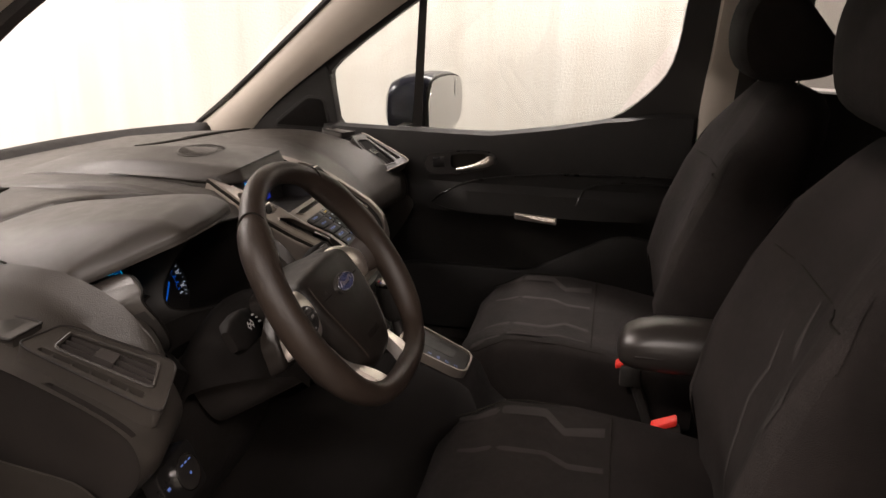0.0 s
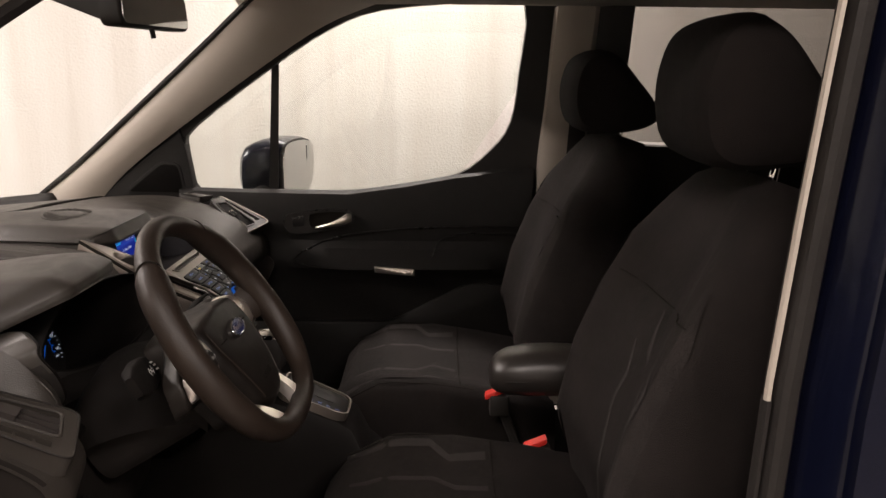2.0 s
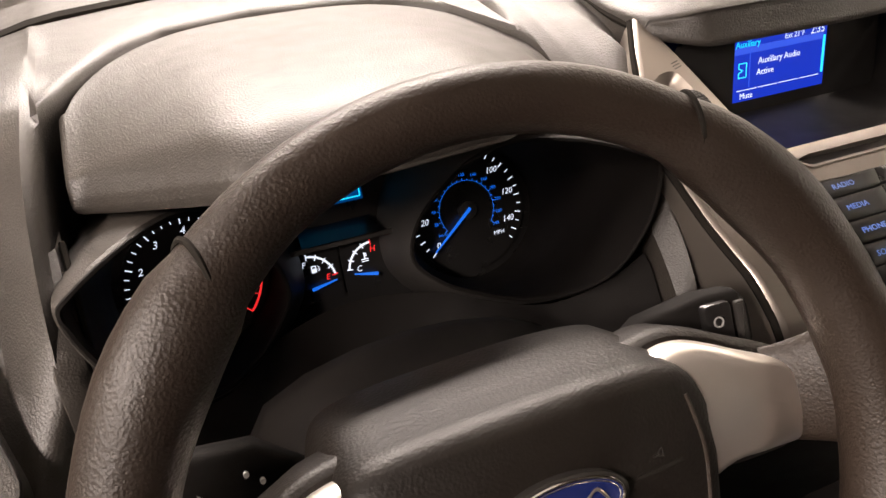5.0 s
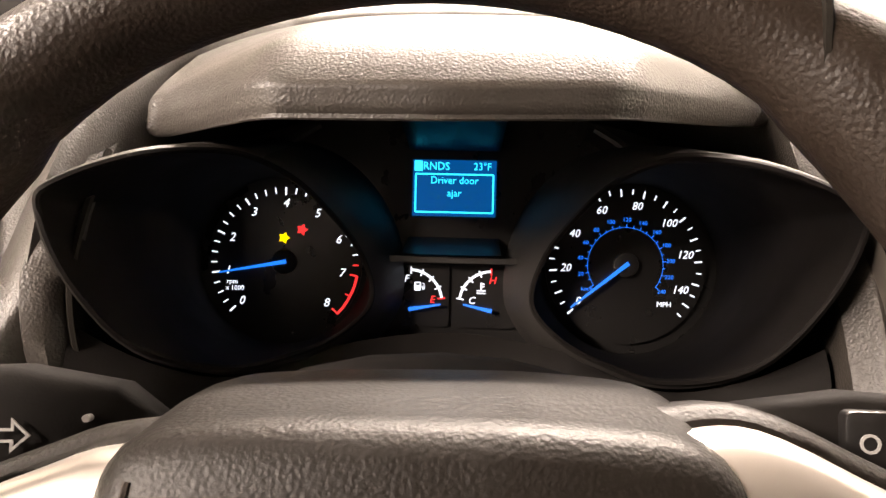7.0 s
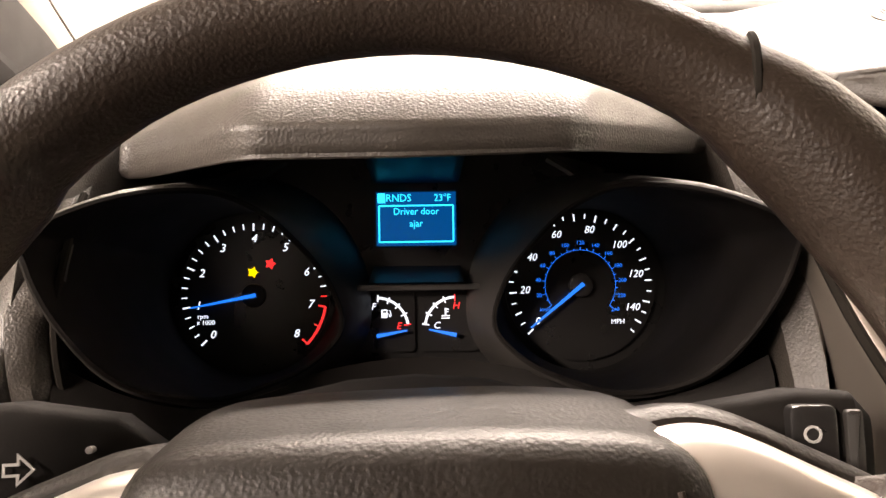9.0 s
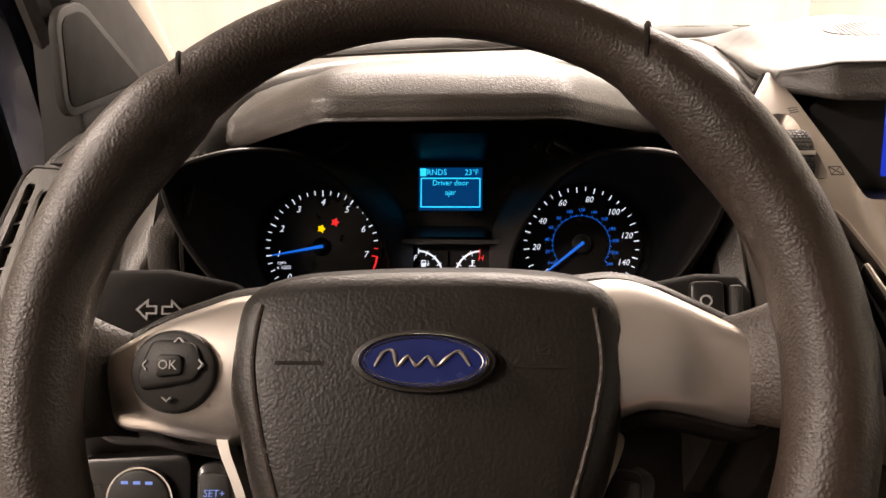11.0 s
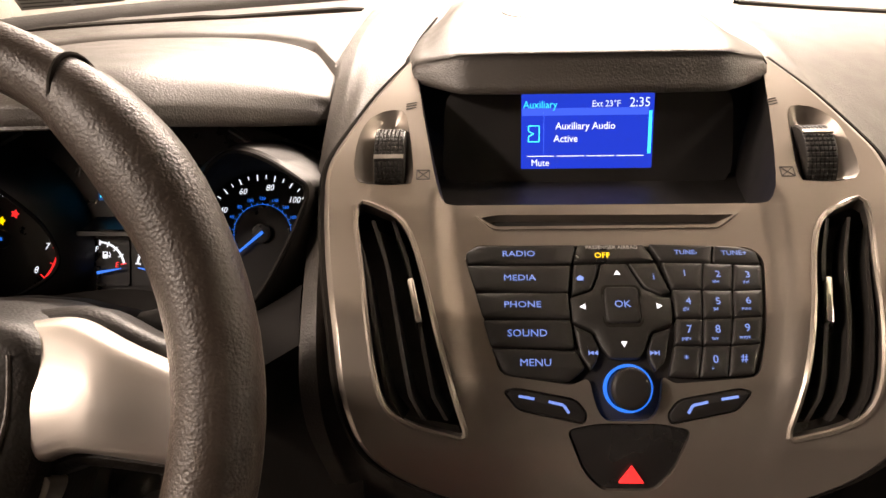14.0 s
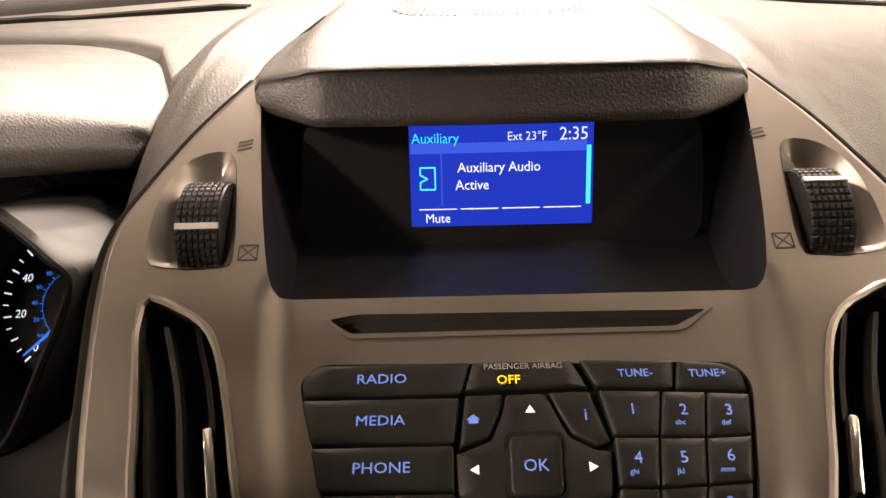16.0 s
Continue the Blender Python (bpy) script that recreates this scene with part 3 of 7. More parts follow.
    part("map_pocket", slab(rounded([(0.30, 0.62), (0.22, 0.70), (-0.16, 0.70), (-0.40, 0.83), (-0.53, 0.80), (-0.53, 0.50), (0.30, 0.50)], 0.05), to, 0.055, 0.085, 0.012), DOOR, door)
    # outside mirror
    toy = lambda u, v, h: Vector((sign * (1.075 + u), 0.168 - h - 0.28 * u, 1.118 + v))
    outline = spline([(-0.112, -0.060), (-0.112, 0.020), (-0.088, 0.078), (-0.020, 0.092), (0.060, 0.088), (0.105, 0.066), (0.116, 0.010), (0.104, -0.052), (0.060, -0.086), (-0.020, -0.090), (-0.090, -0.084)], 4)
    rows = []
    for depth, k, shift in ((0.0, 1.0, 0.0), (0.012, 1.06, -0.002), (0.05, 1.07, -0.008), (0.085, 1.0, -0.016), (0.115, 0.84, -0.024), (0.132, 0.60, -0.030), (0.138, 0.30, -0.032)):
        rows.append([toy(p.x * k + shift, p.y * k, -depth) for p in outline])
    shell = part("mirror_shell", grid(rows, close_v=True, caps=True), BLUE, door, "dark blue outside mirror housing")
    part("mirror_rim", slab(outline, toy, -0.03, 0.006, 0.004), BLACK, shell)
    part("mirror_glass", slab(inset(outline, 0.006), toy, 0.005, 0.009), MIRROR, shell, "silvered mirror glass")
    part("blind_spot_glass", slab(rounded([(0.055, 0.072), (0.098, 0.068), (0.108, 0.02), (0.055, 0.02)], 0.01), toy, 0.009, 0.0105), MIRROR, shell)
    part("mirror_foot", tube([(sign * 0.84, 0.27, 1.04), (sign * 0.97, 0.25, 1.05)], 0.028, 12), BLACK, door)
    return door


build_door(1, "passenger_door", "closed passenger door with dark lining and chrome handle", (0.84, 0.45, 0.5))
driver_door = build_door(-1, "driver_door", "wide open driver door with dark lining", (-0.84, 0.45, 0.5))
driver_door.rotation_euler = (0, 0, radians(-66))

# ---- dashboard ----
dash = thing("dashboard", "dark grey grained dashboard with silver centre stack", "dashboard", (0, 0.3, 0.9))


def visor_back(x):
    """How far back the visor reaches at x."""
    e = min(1.0, abs(x + 0.3835) / 0.180)
    return 0.405 + 0.140 * (1 - e ** 2.8) ** 0.6


def pocket(x):
    """Dash section that drops into the gauge housing behind the visor."""
    b = visor_back(x)
    k = (x + 0.568) / 0.360
    return [(0.928 + 0.043 * k, 1.061 + 0.013 * k), (0.80, 1.077 + 0.016 * k), (0.68, 1.094 + 0.010 * k), (b + 0.05, 1.108), (b + 0.004, 1.106), (b - 0.004, 1.075), (b - 0.02, 1.01), (b - 0.05, 0.93), (0.31, 0.885), (0.28, 0.86), (0.27, 0.83), (0.31, 0.70)]


STATIONS = [
    (-0.735, [(0.86, 1.040), (0.75, 1.050), (0.62, 1.056), (0.50, 1.062), (0.40, 1.062), (0.316, 1.046), (0.241, 1.020), (0.165, 0.985), (0.138, 0.957), (0.140, 0.915), (0.19, 0.85), (0.28, 0.70)]),
    (-0.70, [(0.88, 1.046), (0.75, 1.056), (0.62, 1.064), (0.50, 1.076), (0.40, 1.076), (0.316, 1.056), (0.241, 1.020), (0.165, 0.980), (0.132, 0.955), (0.132, 0.92), (0.19, 0.85), (0.28, 0.70)]),
    (-0.62, [(0.92, 1.058), (0.80, 1.072), (0.65, 1.088), (0.50, 1.104), (0.40, 1.098), (0.316, 1.074), (0.241, 1.034), (0.175, 0.996), (0.148, 0.970), (0.150, 0.93), (0.20, 0.85), (0.28, 0.70)]),
    (-0.590, [(0.925, 1.060), (0.80, 1.076), (0.65, 1.094), (0.50, 1.109), (0.41, 1.108), (0.316, 1.104), (0.250, 1.079), (0.212, 1.046), (0.190, 1.008), (0.188, 0.94), (0.20, 0.85), (0.28, 0.70)]),
    (-0.584, [(0.928, 1.061), (0.80, 1.077), (0.65, 1.096), (0.50, 1.110), (0.41, 1.104), (0.330, 1.096), (0.265, 1.076), (0.222, 1.046), (0.200, 0.995), (0.200, 0.93), (0.20, 0.85), (0.28, 0.70)]),
    *[(x, pocket(x)) for x in (-0.579, -0.545, -0.52, -0.48, -0.40, -0.30, -0.265, -0.235, -0.203)],
    (-0.198, [(0.971, 1.074), (0.80, 1.093), (0.65, 1.108), (0.50, 1.115), (0.41, 1.109), (0.345, 1.092), (0.290, 1.070), (0.225, 1.040), (0.165, 0.99), (0.15, 0.95), (0.18, 0.88), (0.30, 0.70)]),
    (-0.186, [(0.972, 1.074), (0.80, 1.094), (0.65, 1.110), (0.50, 1.119), (0.42, 1.114), (0.352, 1.102), (0.296, 1.085), (0.238, 1.062), (0.178, 1.020), (0.15, 0.96), (0.18, 0.88), (0.30, 0.70)]),
    (-0.172, [(0.974, 1.075), (0.80, 1.095), (0.65, 1.110), (0.52, 1.118), (0.44, 1.117), (0.370, 1.110), (0.305, 1.098), (0.262, 1.083), (0.235, 1.055), (0.20, 0.99), (0.18, 0.90), (0.30, 0.70)]),
    (-0.150, [(0.974, 1.075), (0.80, 1.096), (0.65, 1.111), (0.52, 1.1175), (0.44, 1.117), (0.372, 1.114), (0.322, 1.106), (0.298, 1.080), (0.270, 1.02), (0.23, 0.96), (0.18, 0.88), (0.30, 0.70)]),
    (-0.128, [(0.975, 1.076), (0.80, 1.097), (0.65, 1.112), (0.52, 1.1170), (0.44, 1.1160), (0.385, 1.108), (0.345, 1.080), (0.320, 1.050), (0.290, 1.00), (0.24, 0.95), (0.18, 0.88), (0.30, 0.70)]),
    (0.0, [(0.978, 1.078), (0.80, 1.100), (0.65, 1.108), (0.53, 1.105), (0.45, 1.080), (0.38, 1.020), (0.31, 0.99), (0.25, 0.95), (0.16, 0.92), (0.13, 0.89), (0.18, 0.85), (0.30, 0.70)]),
    (0.128, [(0.975, 1.076), (0.80, 1.097), (0.65, 1.112), (0.52, 1.1170), (0.44, 1.1160), (0.385, 1.108), (0.345, 1.080), (0.320, 1.050), (0.290, 1.00), (0.24, 0.95), (0.18, 0.88), (0.30, 0.70)]),
    (0.150, [(0.974, 1.075), (0.80, 1.096), (0.65, 1.111), (0.52, 1.1175), (0.44, 1.117), (0.372, 1.114), (0.322, 1.106), (0.298, 1.080), (0.270, 1.02), (0.23, 0.96), (0.18, 0.88), (0.30, 0.70)]),
    (0.172, [(0.974, 1.075), (0.80, 1.095), (0.65, 1.110), (0.52, 1.117), (0.44, 1.115), (0.370, 1.108), (0.305, 1.095), (0.262, 1.081), (0.235, 1.055), (0.20, 0.99), (0.18, 0.90), (0.30, 0.70)]),
    (0.195, [(0.972, 1.074), (0.80, 1.094), (0.65, 1.107), (0.50, 1.112), (0.42, 1.105), (0.350, 1.090), (0.290, 1.070), (0.232, 1.043), (0.182, 1.000), (0.160, 0.95), (0.20, 0.86), (0.30, 0.70)]),
    (0.30, [(0.965, 1.071), (0.80, 1.091), (0.65, 1.099), (0.52, 1.098), (0.43, 1.080), (0.355, 1.050), (0.285, 1.008), (0.240, 0.966), (0.222, 0.935), (0.224, 0.90), (0.26, 0.86), (0.33, 0.70)]),
    (0.50, [(0.945, 1.065), (0.80, 1.082), (0.65, 1.090), (0.52, 1.090), (0.43, 1.076), (0.355, 1.048), (0.285, 1.008), (0.242, 0.968), (0.226, 0.940), (0.228, 0.90), (0.26, 0.86), (0.33, 0.70)]),
    (0.64, [(0.90, 1.054), (0.78, 1.068), (0.64, 1.080), (0.50, 1.088), (0.41, 1.082), (0.325, 1.058), (0.252, 1.018), (0.222, 0.976), (0.208, 0.950), (0.210, 0.905), (0.25, 0.86), (0.31, 0.70)]),
    (0.735, [(0.86, 1.040), (0.75, 1.048), (0.62, 1.052), (0.50, 1.056), (0.41, 1.054), (0.325, 1.034), (0.252, 1.000), (0.212, 0.966), (0.198, 0.940), (0.200, 0.90), (0.24, 0.86), (0.31, 0.70)]),
]


def dash_point(x, j):
    """The place on the dash skin at x, along profile step j (0 at the windscreen)."""
    i, f = min(int(j), 10), j - min(int(j), 10)
    y = lerp_line([(s, p[i][0] + (p[i + 1][0] - p[i][0]) * f) for s, p in STATIONS], x)
    z = lerp_line([(s, p[i][1] + (p[i + 1][1] - p[i][1]) * f) for s, p in STATIONS], x)
    return Vector((x, y, z))


rows = []
xs = sorted({round(-0.735 + 1.47 * i / 70, 4) for i in range(71)} | {s for s, _ in STATIONS} | {round(0.12 + 0.004 * i, 4) for i in range(22)} | {round(-0.12 - 0.004 * i, 4) for i in range(24)} | {round(-0.215 - 0.006 * i, 4) for i in range(59)})
for x in xs:
    prof = [(lerp_line([(s, p[i][0]) for s, p in STATIONS], x), lerp_line([(s, p[i][1]) for s, p in STATIONS], x)) for i in range(12)]
    rows.append([Vector((x, q.x, q.y)) for q in spline(prof, 4, False)])
skin = grid(rows)
part("dash_skin", skin, DASH, dash, "dark grey grained dash panel")
# end caps that show when a door stands open
for sign in (1, -1):
    x = sign * 0.735
    prof = [(p[0], p[1]) for p in STATIONS[0 if sign < 0 else -1][1]]
    outline = [Vector(q) for q in spline(prof, 4, False)] + [Vector((0.46, 0.62)), Vector((0.80, 0.70)), Vector((0.86, 0.98))]
    part("end_cap", slab(outline, side_map(sign * 0.732), -0.012, 0.004), DASH_DARK, dash, "dark end panel of the dashboard")
    cover = rounded([(0.44, 0.945), (0.210, 0.910), (0.176, 0.880), (0.205, 0.82), (0.29, 0.70), (0.44, 0.70)], 0.045)
    part("fuse_cover", slab(cover, side_map(sign * 0.744), -0.004, 0.003, 0.002), DASH, dash, "removable cover on the dash end")

# instrument visor: a brow with a blunt front face, domed top and a curved back edge let into the dash
LIP = [(-0.562, 0.318, 1.069), (-0.552, 0.305, 1.074), (-0.469, 0.213, 1.1150), (-0.3855, 0.210, 1.1165), (-0.302, 0.220, 1.1150), (-0.214, 0.335, 1.076), (-0.204, 0.347, 1.072)]


def visor_row(a, grow=0.0, drop=0.0):
    """One section of the visor at a (-1 to 1); grow widens and drop shrinks it for the rounded ends."""
    x = -0.383 + 0.179 * a
    e = abs(a)
    u = x + math.copysign(grow, a)
    soft = [x - 0.008, x, x + 0.008]
    lip_y = sum(lerp_line([(p[0], p[1]) for p in LIP], q) for q in soft) / 3 + drop * 0.6
    lip_z = sum(lerp_line([(p[0], p[2]) for p in LIP], q) for q in soft) / 3
    sh_z = lip_z + 0.0165 - drop
    back = visor_back(x) - 0.003 - drop
    zb = 1.106 - 0.006 * e ** 3 - drop
    arch = 0.018 * (1 - 0.65 * e * e)
    y = lambda f: lip_y + (back - lip_y) * f
    z = lambda f: sh_z + (zb - sh_z) * f + arch * math.sin(math.pi * f ** 0.5)
    return [Vector(p) for p in spline([(u, y(0.95), lip_z - 0.012), (u, y(0.4), lip_z - 0.006), (u, lip_y + 0.012, lip_z - 0.001 + drop), (u, lip_y, lip_z + 0.003 + drop), (u, lip_y + 0.001, sh_z - 0.0045), (u, lip_y + 0.005, sh_z + 0.0008)]
        + [(u, y(f), z(f)) for f in (0.10, 0.20, 0.32, 0.46, 0.60, 0.75, 0.90, 0.98)] + [(u, back, zb - 0.003), (u, back + 0.001, 1.075)], 3, False)]


rows = []
for th in (90, 60, 30):
    rows.append(visor_row(-1, 0.006 * math.sin(radians(th)), 0.007 * (1 - math.cos(radians(th)))))
rows += [visor_row(-1 + 2 * k / 60) for k in range(61)]
for th in (30, 60, 90):
    rows.append(visor_row(1, 0.006 * math.sin(radians(th)), 0.007 * (1 - math.cos(radians(th)))))
bm = grid(rows)
for row in (rows[0], rows[-1]):
    bm.faces.new([bm.verts.new(p) for p in row])
bmesh.ops.remove_doubles(bm, verts=bm.verts, dist=1e-6)
part("gauge_visor", bm, DASH, dash, "hooded brow over the gauges")
# centre hood over the screen with its lip and speaker grille
rows = []
for k in range(33):
    a = -1 + 2 * k / 32
    e = abs(a)
    kick = max(0.0, e - 0.74) / 0.26
    lip_y = 0.293 + 0.004 * e * e + 0.023 * kick ** 1.25
    lip_z = 1.1122 + 0.0008 * kick
    sh_z = 1.1405 - 0.002 * e * e - 0.010 * kick
    edge = smoothstep(0.75, 1, e)
    rows.append([Vector(p) for p in spline([(a * 0.128, 0.42, lip_z - 0.004), (a * 0.129, 0.36, lip_z - 0.002), (a * 0.1255, lip_y + 0.008, lip_z - 0.0005), (a * 0.1255, lip_y, lip_z + 0.003), (a * 0.1265, lip_y + 0.004, lip_z + 0.012), (a * 0.1283, lip_y + 0.0105, sh_z - 0.003), (a * 0.1287, lip_y + 0.0155, sh_z + 0.0008),
        (a * 0.133, 0.375, 1.149 - 0.008 * e - 0.014 * edge), (a * 0.128, 0.45, 1.153 - 0.012 * e - 0.016 * edge), (a * 0.118, 0.55, 1.150 - 0.014 * e - 0.018 * edge), (a * 0.108, 0.68, 1.132 - 0.02 * e), (a * 0.10, 0.80, 1.095)], 4, False)])
for end, sg in ((rows[0], -1), (rows[-1], 1)):
    skirt = [p + Vector((sg * 0.003, 0, -0.004)) for p in end], [p + Vector((sg * 0.004, 0.002, -0.035)) for p in end]
    rows = [skirt[1], skirt[0]] + rows if sg < 0 else rows + [skirt[0], skirt[1]]
part("screen_hood", grid(rows), DASH, dash, "grained hood over the centre screen")
for sg in (-1, 1):
    line = spline([(sg * 0.1335, 0.336, 1.1180), (sg * 0.1360, 0.360, 1.1190), (sg * 0.1365, 0.385, 1.1195), (sg * 0.132, 0.45, 1.1210), (sg * 0.122, 0.55, 1.1195)], 5, False)
    part("hood_seam", tube(line, [0.0012 + 0.0016 * math.sin(math.pi * min(1, k / 12)) for k in range(21)], 6), GAP, dash)


def hood_top(u, v, h):
    z = lerp_line([(0.31, 1.140), (0.375, 1.149), (0.45, 1.153), (0.55, 1.150), (0.68, 1.132)], v) - 0.008 * abs(u / 0.13)
    return Vector((u, v, z + h))


grille = part("speaker_grille", slab(circle(0, 0.425, 0.062, 40, 0.044), hood_top, -0.004, 0.0003), DASH, dash, "finely slotted oval centre speaker grille")
for k in range(29):
    u = -0.056 + 0.004 * k
    half = 0.040 * math.sqrt(max(0.02, 1 - (u / 0.060) ** 2))
    part("grille_slot", slab([Vector(p) for p in bar(u - 0.003, 0.425 - half, u + 0.003, 0.425 + half, 0.0012)], hood_top, 0.0002, 0.0008), DASH, grille)
# raised dark strips near the windscreen, painting the shade inside the defroster slots
for x0, x1 in ((-0.64, -0.215), (0.215, 0.64)):
    rows = []
    for k in range(17):
        f = k / 16
        x = x0 + (x1 - x0) * f
        inner = f if x0 < 0 else 1 - f
        wide = 0.013 - 0.002 * inner
        y = 0.630 + 0.068 * inner
        ys = sorted((dash_point(x, q / 4) for q in range(0, 20)), key=lambda p: abs(p.y - y))[0].z
        rows.append([Vector((x, y - wide, ys - 0.002)), Vector((x, y - wide * 0.8, ys + 0.004)), Vector((x, y + wide * 0.8, ys + 0.003)), Vector((x, y + wide, ys - 0.002))])
    part("defroster_shade_strip", grid(rows), GAP, dash, "long dark strip standing for the shade in a defroster slot")

# end vents in grey bezels, each with slats, vanes and a thumb tab
def end_vent(sign, ro, fo, fi, ri, mat, rim_mat):
    ro, fo, fi, ri = (Vector((sign * p[0], p[1], p[2])) for p in (ro, fo, fi, ri))
    n = (fo - ro).cross(ri - ro).normalized()
    n = n if n.z > 0 else -n

    def to(u, v, h):
        """u from the rear edge forwards, v from the door side towards the middle."""
        p = ro.lerp(fo, u).lerp(ri.lerp(fi, u), v)
        return p + (h + (0.009 if sign < 0 else 0.004)) * n

    def flat_to(u, v, h):
        """Nearly level plane just ahead of the vent."""
        p = fo.lerp(fi, v) + Vector((sign * 0.004 * u, 0.16 * (u - 1.0), 0.022 * (u - 1.0)))
        return p + (h + 0.005) * Vector((sign * 0.2, -0.15, 0.97))

    ring = rounded([(-0.02, 0.02), (1.02, 0.0), (1.0, 0.96), (0.0, 1.0)], 0.15)
    hole = rounded([(0.10, 0.36), (0.84, 0.30), (0.88, 0.82), (0.14, 0.88)], 0.08)
    low = rounded([(0.14, 0.13), (0.90, 0.10), (0.90, 0.21), (0.14, 0.25)], 0.03)
    vent = part("end_vent", plate(ring, [hole, low], to, -0.022, 0.006, cuts=(0.28, 0.6), cuts_u=(0.3, 0.6)), mat, dash, "end air vent of the dashboard")
    part("vent_rim", tube([to(p.x, p.y, 0.006) for p in ring], 0.0016, 6, closed=True), DASH_DARK, vent)
    if rim_mat is SILVER:
        edge = [p for p in ring if p.y < 0.2 or p.x < 0.2]
        edge.sort(key=lambda p: p.x if p.y < 0.2 else -p.y)
        part("bright_trim", tube([to(p.x, p.y, 0.0065) for p in edge], 0.0026, 8), SILVER, vent, "thin silver trim along the vent")
    part("vent_hood", tube([to(p.x, p.y, 0.006) for p in hole], 0.0026, 6, closed=True), mat, vent)
    part("vent_well", slab(inset(ring, 0.05), to, -0.018, -0.0065), BLACK, vent)
    for k in range(4):
        v = 0.40 + 0.125 * k
        # Driver's slats take a lighter grey for the light on them, passenger's stay black
        part("slat", slab([Vector(p) for p in bar(0.13, v + 0.02, 0.85, v - 0.01, 0.075)], lambda a, b, h: to(a, b, h - 0.05 * (b - v)), -0.008, 0.003, 0.001), VANE if sign < 0 else BLACK, vent)
    for k in range(5):
        u = 0.24 + 0.14 * k
        part("vane", slab([Vector(p) for p in bar(u, 0.11, u + 0.02, 0.24, 0.018)], to, -0.012, 0.002), DASH, vent)
    part("vent_tab", slab(rounded([(0.44, 0.48), (0.60, 0.47), (0.60, 0.70), (0.44, 0.71)], 0.02), to, -0.004, 0.008, 0.0015), VANE if sign < 0 else CHROME, vent)
    small = rounded([(1.10, 0.20), (1.50, 0.30), (1.52, 0.95), (1.14, 1.02)], 0.08)
    dem = part("window_demister", plate(small, [inset(small, 0.09)], flat_to, -0.006, 0.006), DASH, dash, "small side window demister vent")
    part("demister_rim", tube([flat_to(p.x, p.y, 0.006) for p in small], 0.0018, 6, closed=True), DASH_DARK, dem)
    part("demister_well", slab(inset(small, 0.06), flat_to, -0.012, -0.007), BLACK, dem)
    part("demister_post", slab([Vector(p) for p in bar(1.30, 0.30, 1.36, 0.84, 0.03)], flat_to, -0.006, 0.004), DASH, dem)
    for k in range(5):
        v = 0.36 + 0.10 * k
        part("demister_slat", slab([Vector(p) for p in bar(1.22, v, 1.56, v + 0.02, 0.035)], flat_to, -0.006, 0.002), DASH, dem)


end_vent(-1, (0.704, 0.130, 0.976), (0.717, 0.290, 1.050), (0.650, 0.276, 1.051), (0.612, 0.156, 0.996), DASH, DASH_DARK)
end_vent(1, (0.730, 0.192, 0.997), (0.725, 0.322, 1.064), (0.640, 0.336, 1.069), (0.622, 0.246, 0.975), DASH, SILVER)

# raised flank that runs down between the driver's end vent and the gauges
rows = []
for x, y, z in spline([(-0.590, 0.275, 1.074), (-0.587, 0.232, 1.056), (-0.585, 0.201, 1.032), (-0.582, 0.188, 0.995), (-0.577, 0.192, 0.955), (-0.570, 0.205, 0.915)], 5, False):
    rows.append([Vector((x + dx, y + dy, z)) for dx, dy in ((-0.013, 0.020), (-0.011, 0.004), (-0.006, -0.002), (0.004, -0.001), (0.010, 0.005), (0.013, 0.024))])
part("vent_flank", grid(rows), DASH, dash, "grained flank between end vent and gauges")
part("flank_joint", tube([r[4] + Vector((0.004, 0.004, 0)) for r in rows], 0.0022, 6), GAP, dash)
# lower driver's panel, column surround, light switch, glovebox
lower = grid([[Vector((x, y + 0.02 * math.cos(3 * (x + 0.38)), z)) for y, z in ((0.26, 0.90), (0.215, 0.86), (0.20, 0.80), (0.22, 0.70), (0.27, 0.60), (0.33, 0.52))] for x in [-0.735 + 0.035 * k for k in range(17)]])
part("knee_panel", lower, DASH_DARK, dash, "dark panel under the steering column")
toy = lambda u, v, h: Vector((u, 0.235 - h + 0.03 * v, v))
part("glovebox_door", slab(rounded([(0.22, 0.63), (0.22, 0.86), (0.69, 0.86), (0.69, 0.63)], 0.03), lambda u, v, h: Vector((u, 0.245 - h + 0.25 * (0.86 - v), v)), 0, 0.012, 0.006), DASH_DARK, dash, "closed dark glovebox door")
tosw = lambda u, v, h: Vector((-0.606 + u, 0.163 - 0.92 * h + 0.38 * v, 0.846 + 0.92 * v + 0.38 * h))
switch = part("light_switch_panel", slab(rounded([(-0.052, -0.034), (-0.052, 0.028), (0.036, 0.034), (0.036, -0.034)], 0.012), tosw, -0.02, 0.006, 0.003), GLOSSY, dash, "round headlamp switch in a black panel")
part("switch_ring", plate(circle(0, 0, 0.0250, 40), [circle(0, 0, 0.0237, 40)], tosw, 0.006, 0.012), CHROME, switch)
part("switch_knob", slab(circle(0, 0, 0.0235, 40), tosw, 0.006, 0.014, 0.003), BLACK, switch)
part("switch_legend", slab(circle(0, -0.002, 0.0022, 10), tosw, 0.0142, 0.0146), LIT_TEXT, switch)
for u in (-0.010, -0.001, 0.008):
    part("switch_legend", slab([Vector(p) for p in bar(u - 0.0026, 0.014, u + 0.0026, 0.014, 0.0022)], tosw, 0.0142, 0.0146), LIT_TEXT, switch)
part("switch_legend", slab([Vector(p) for p in bar(-0.043, 0.0, -0.037, 0.0, 0.004)], tosw, 0.0062, 0.0066), LIT_TEXT, switch)

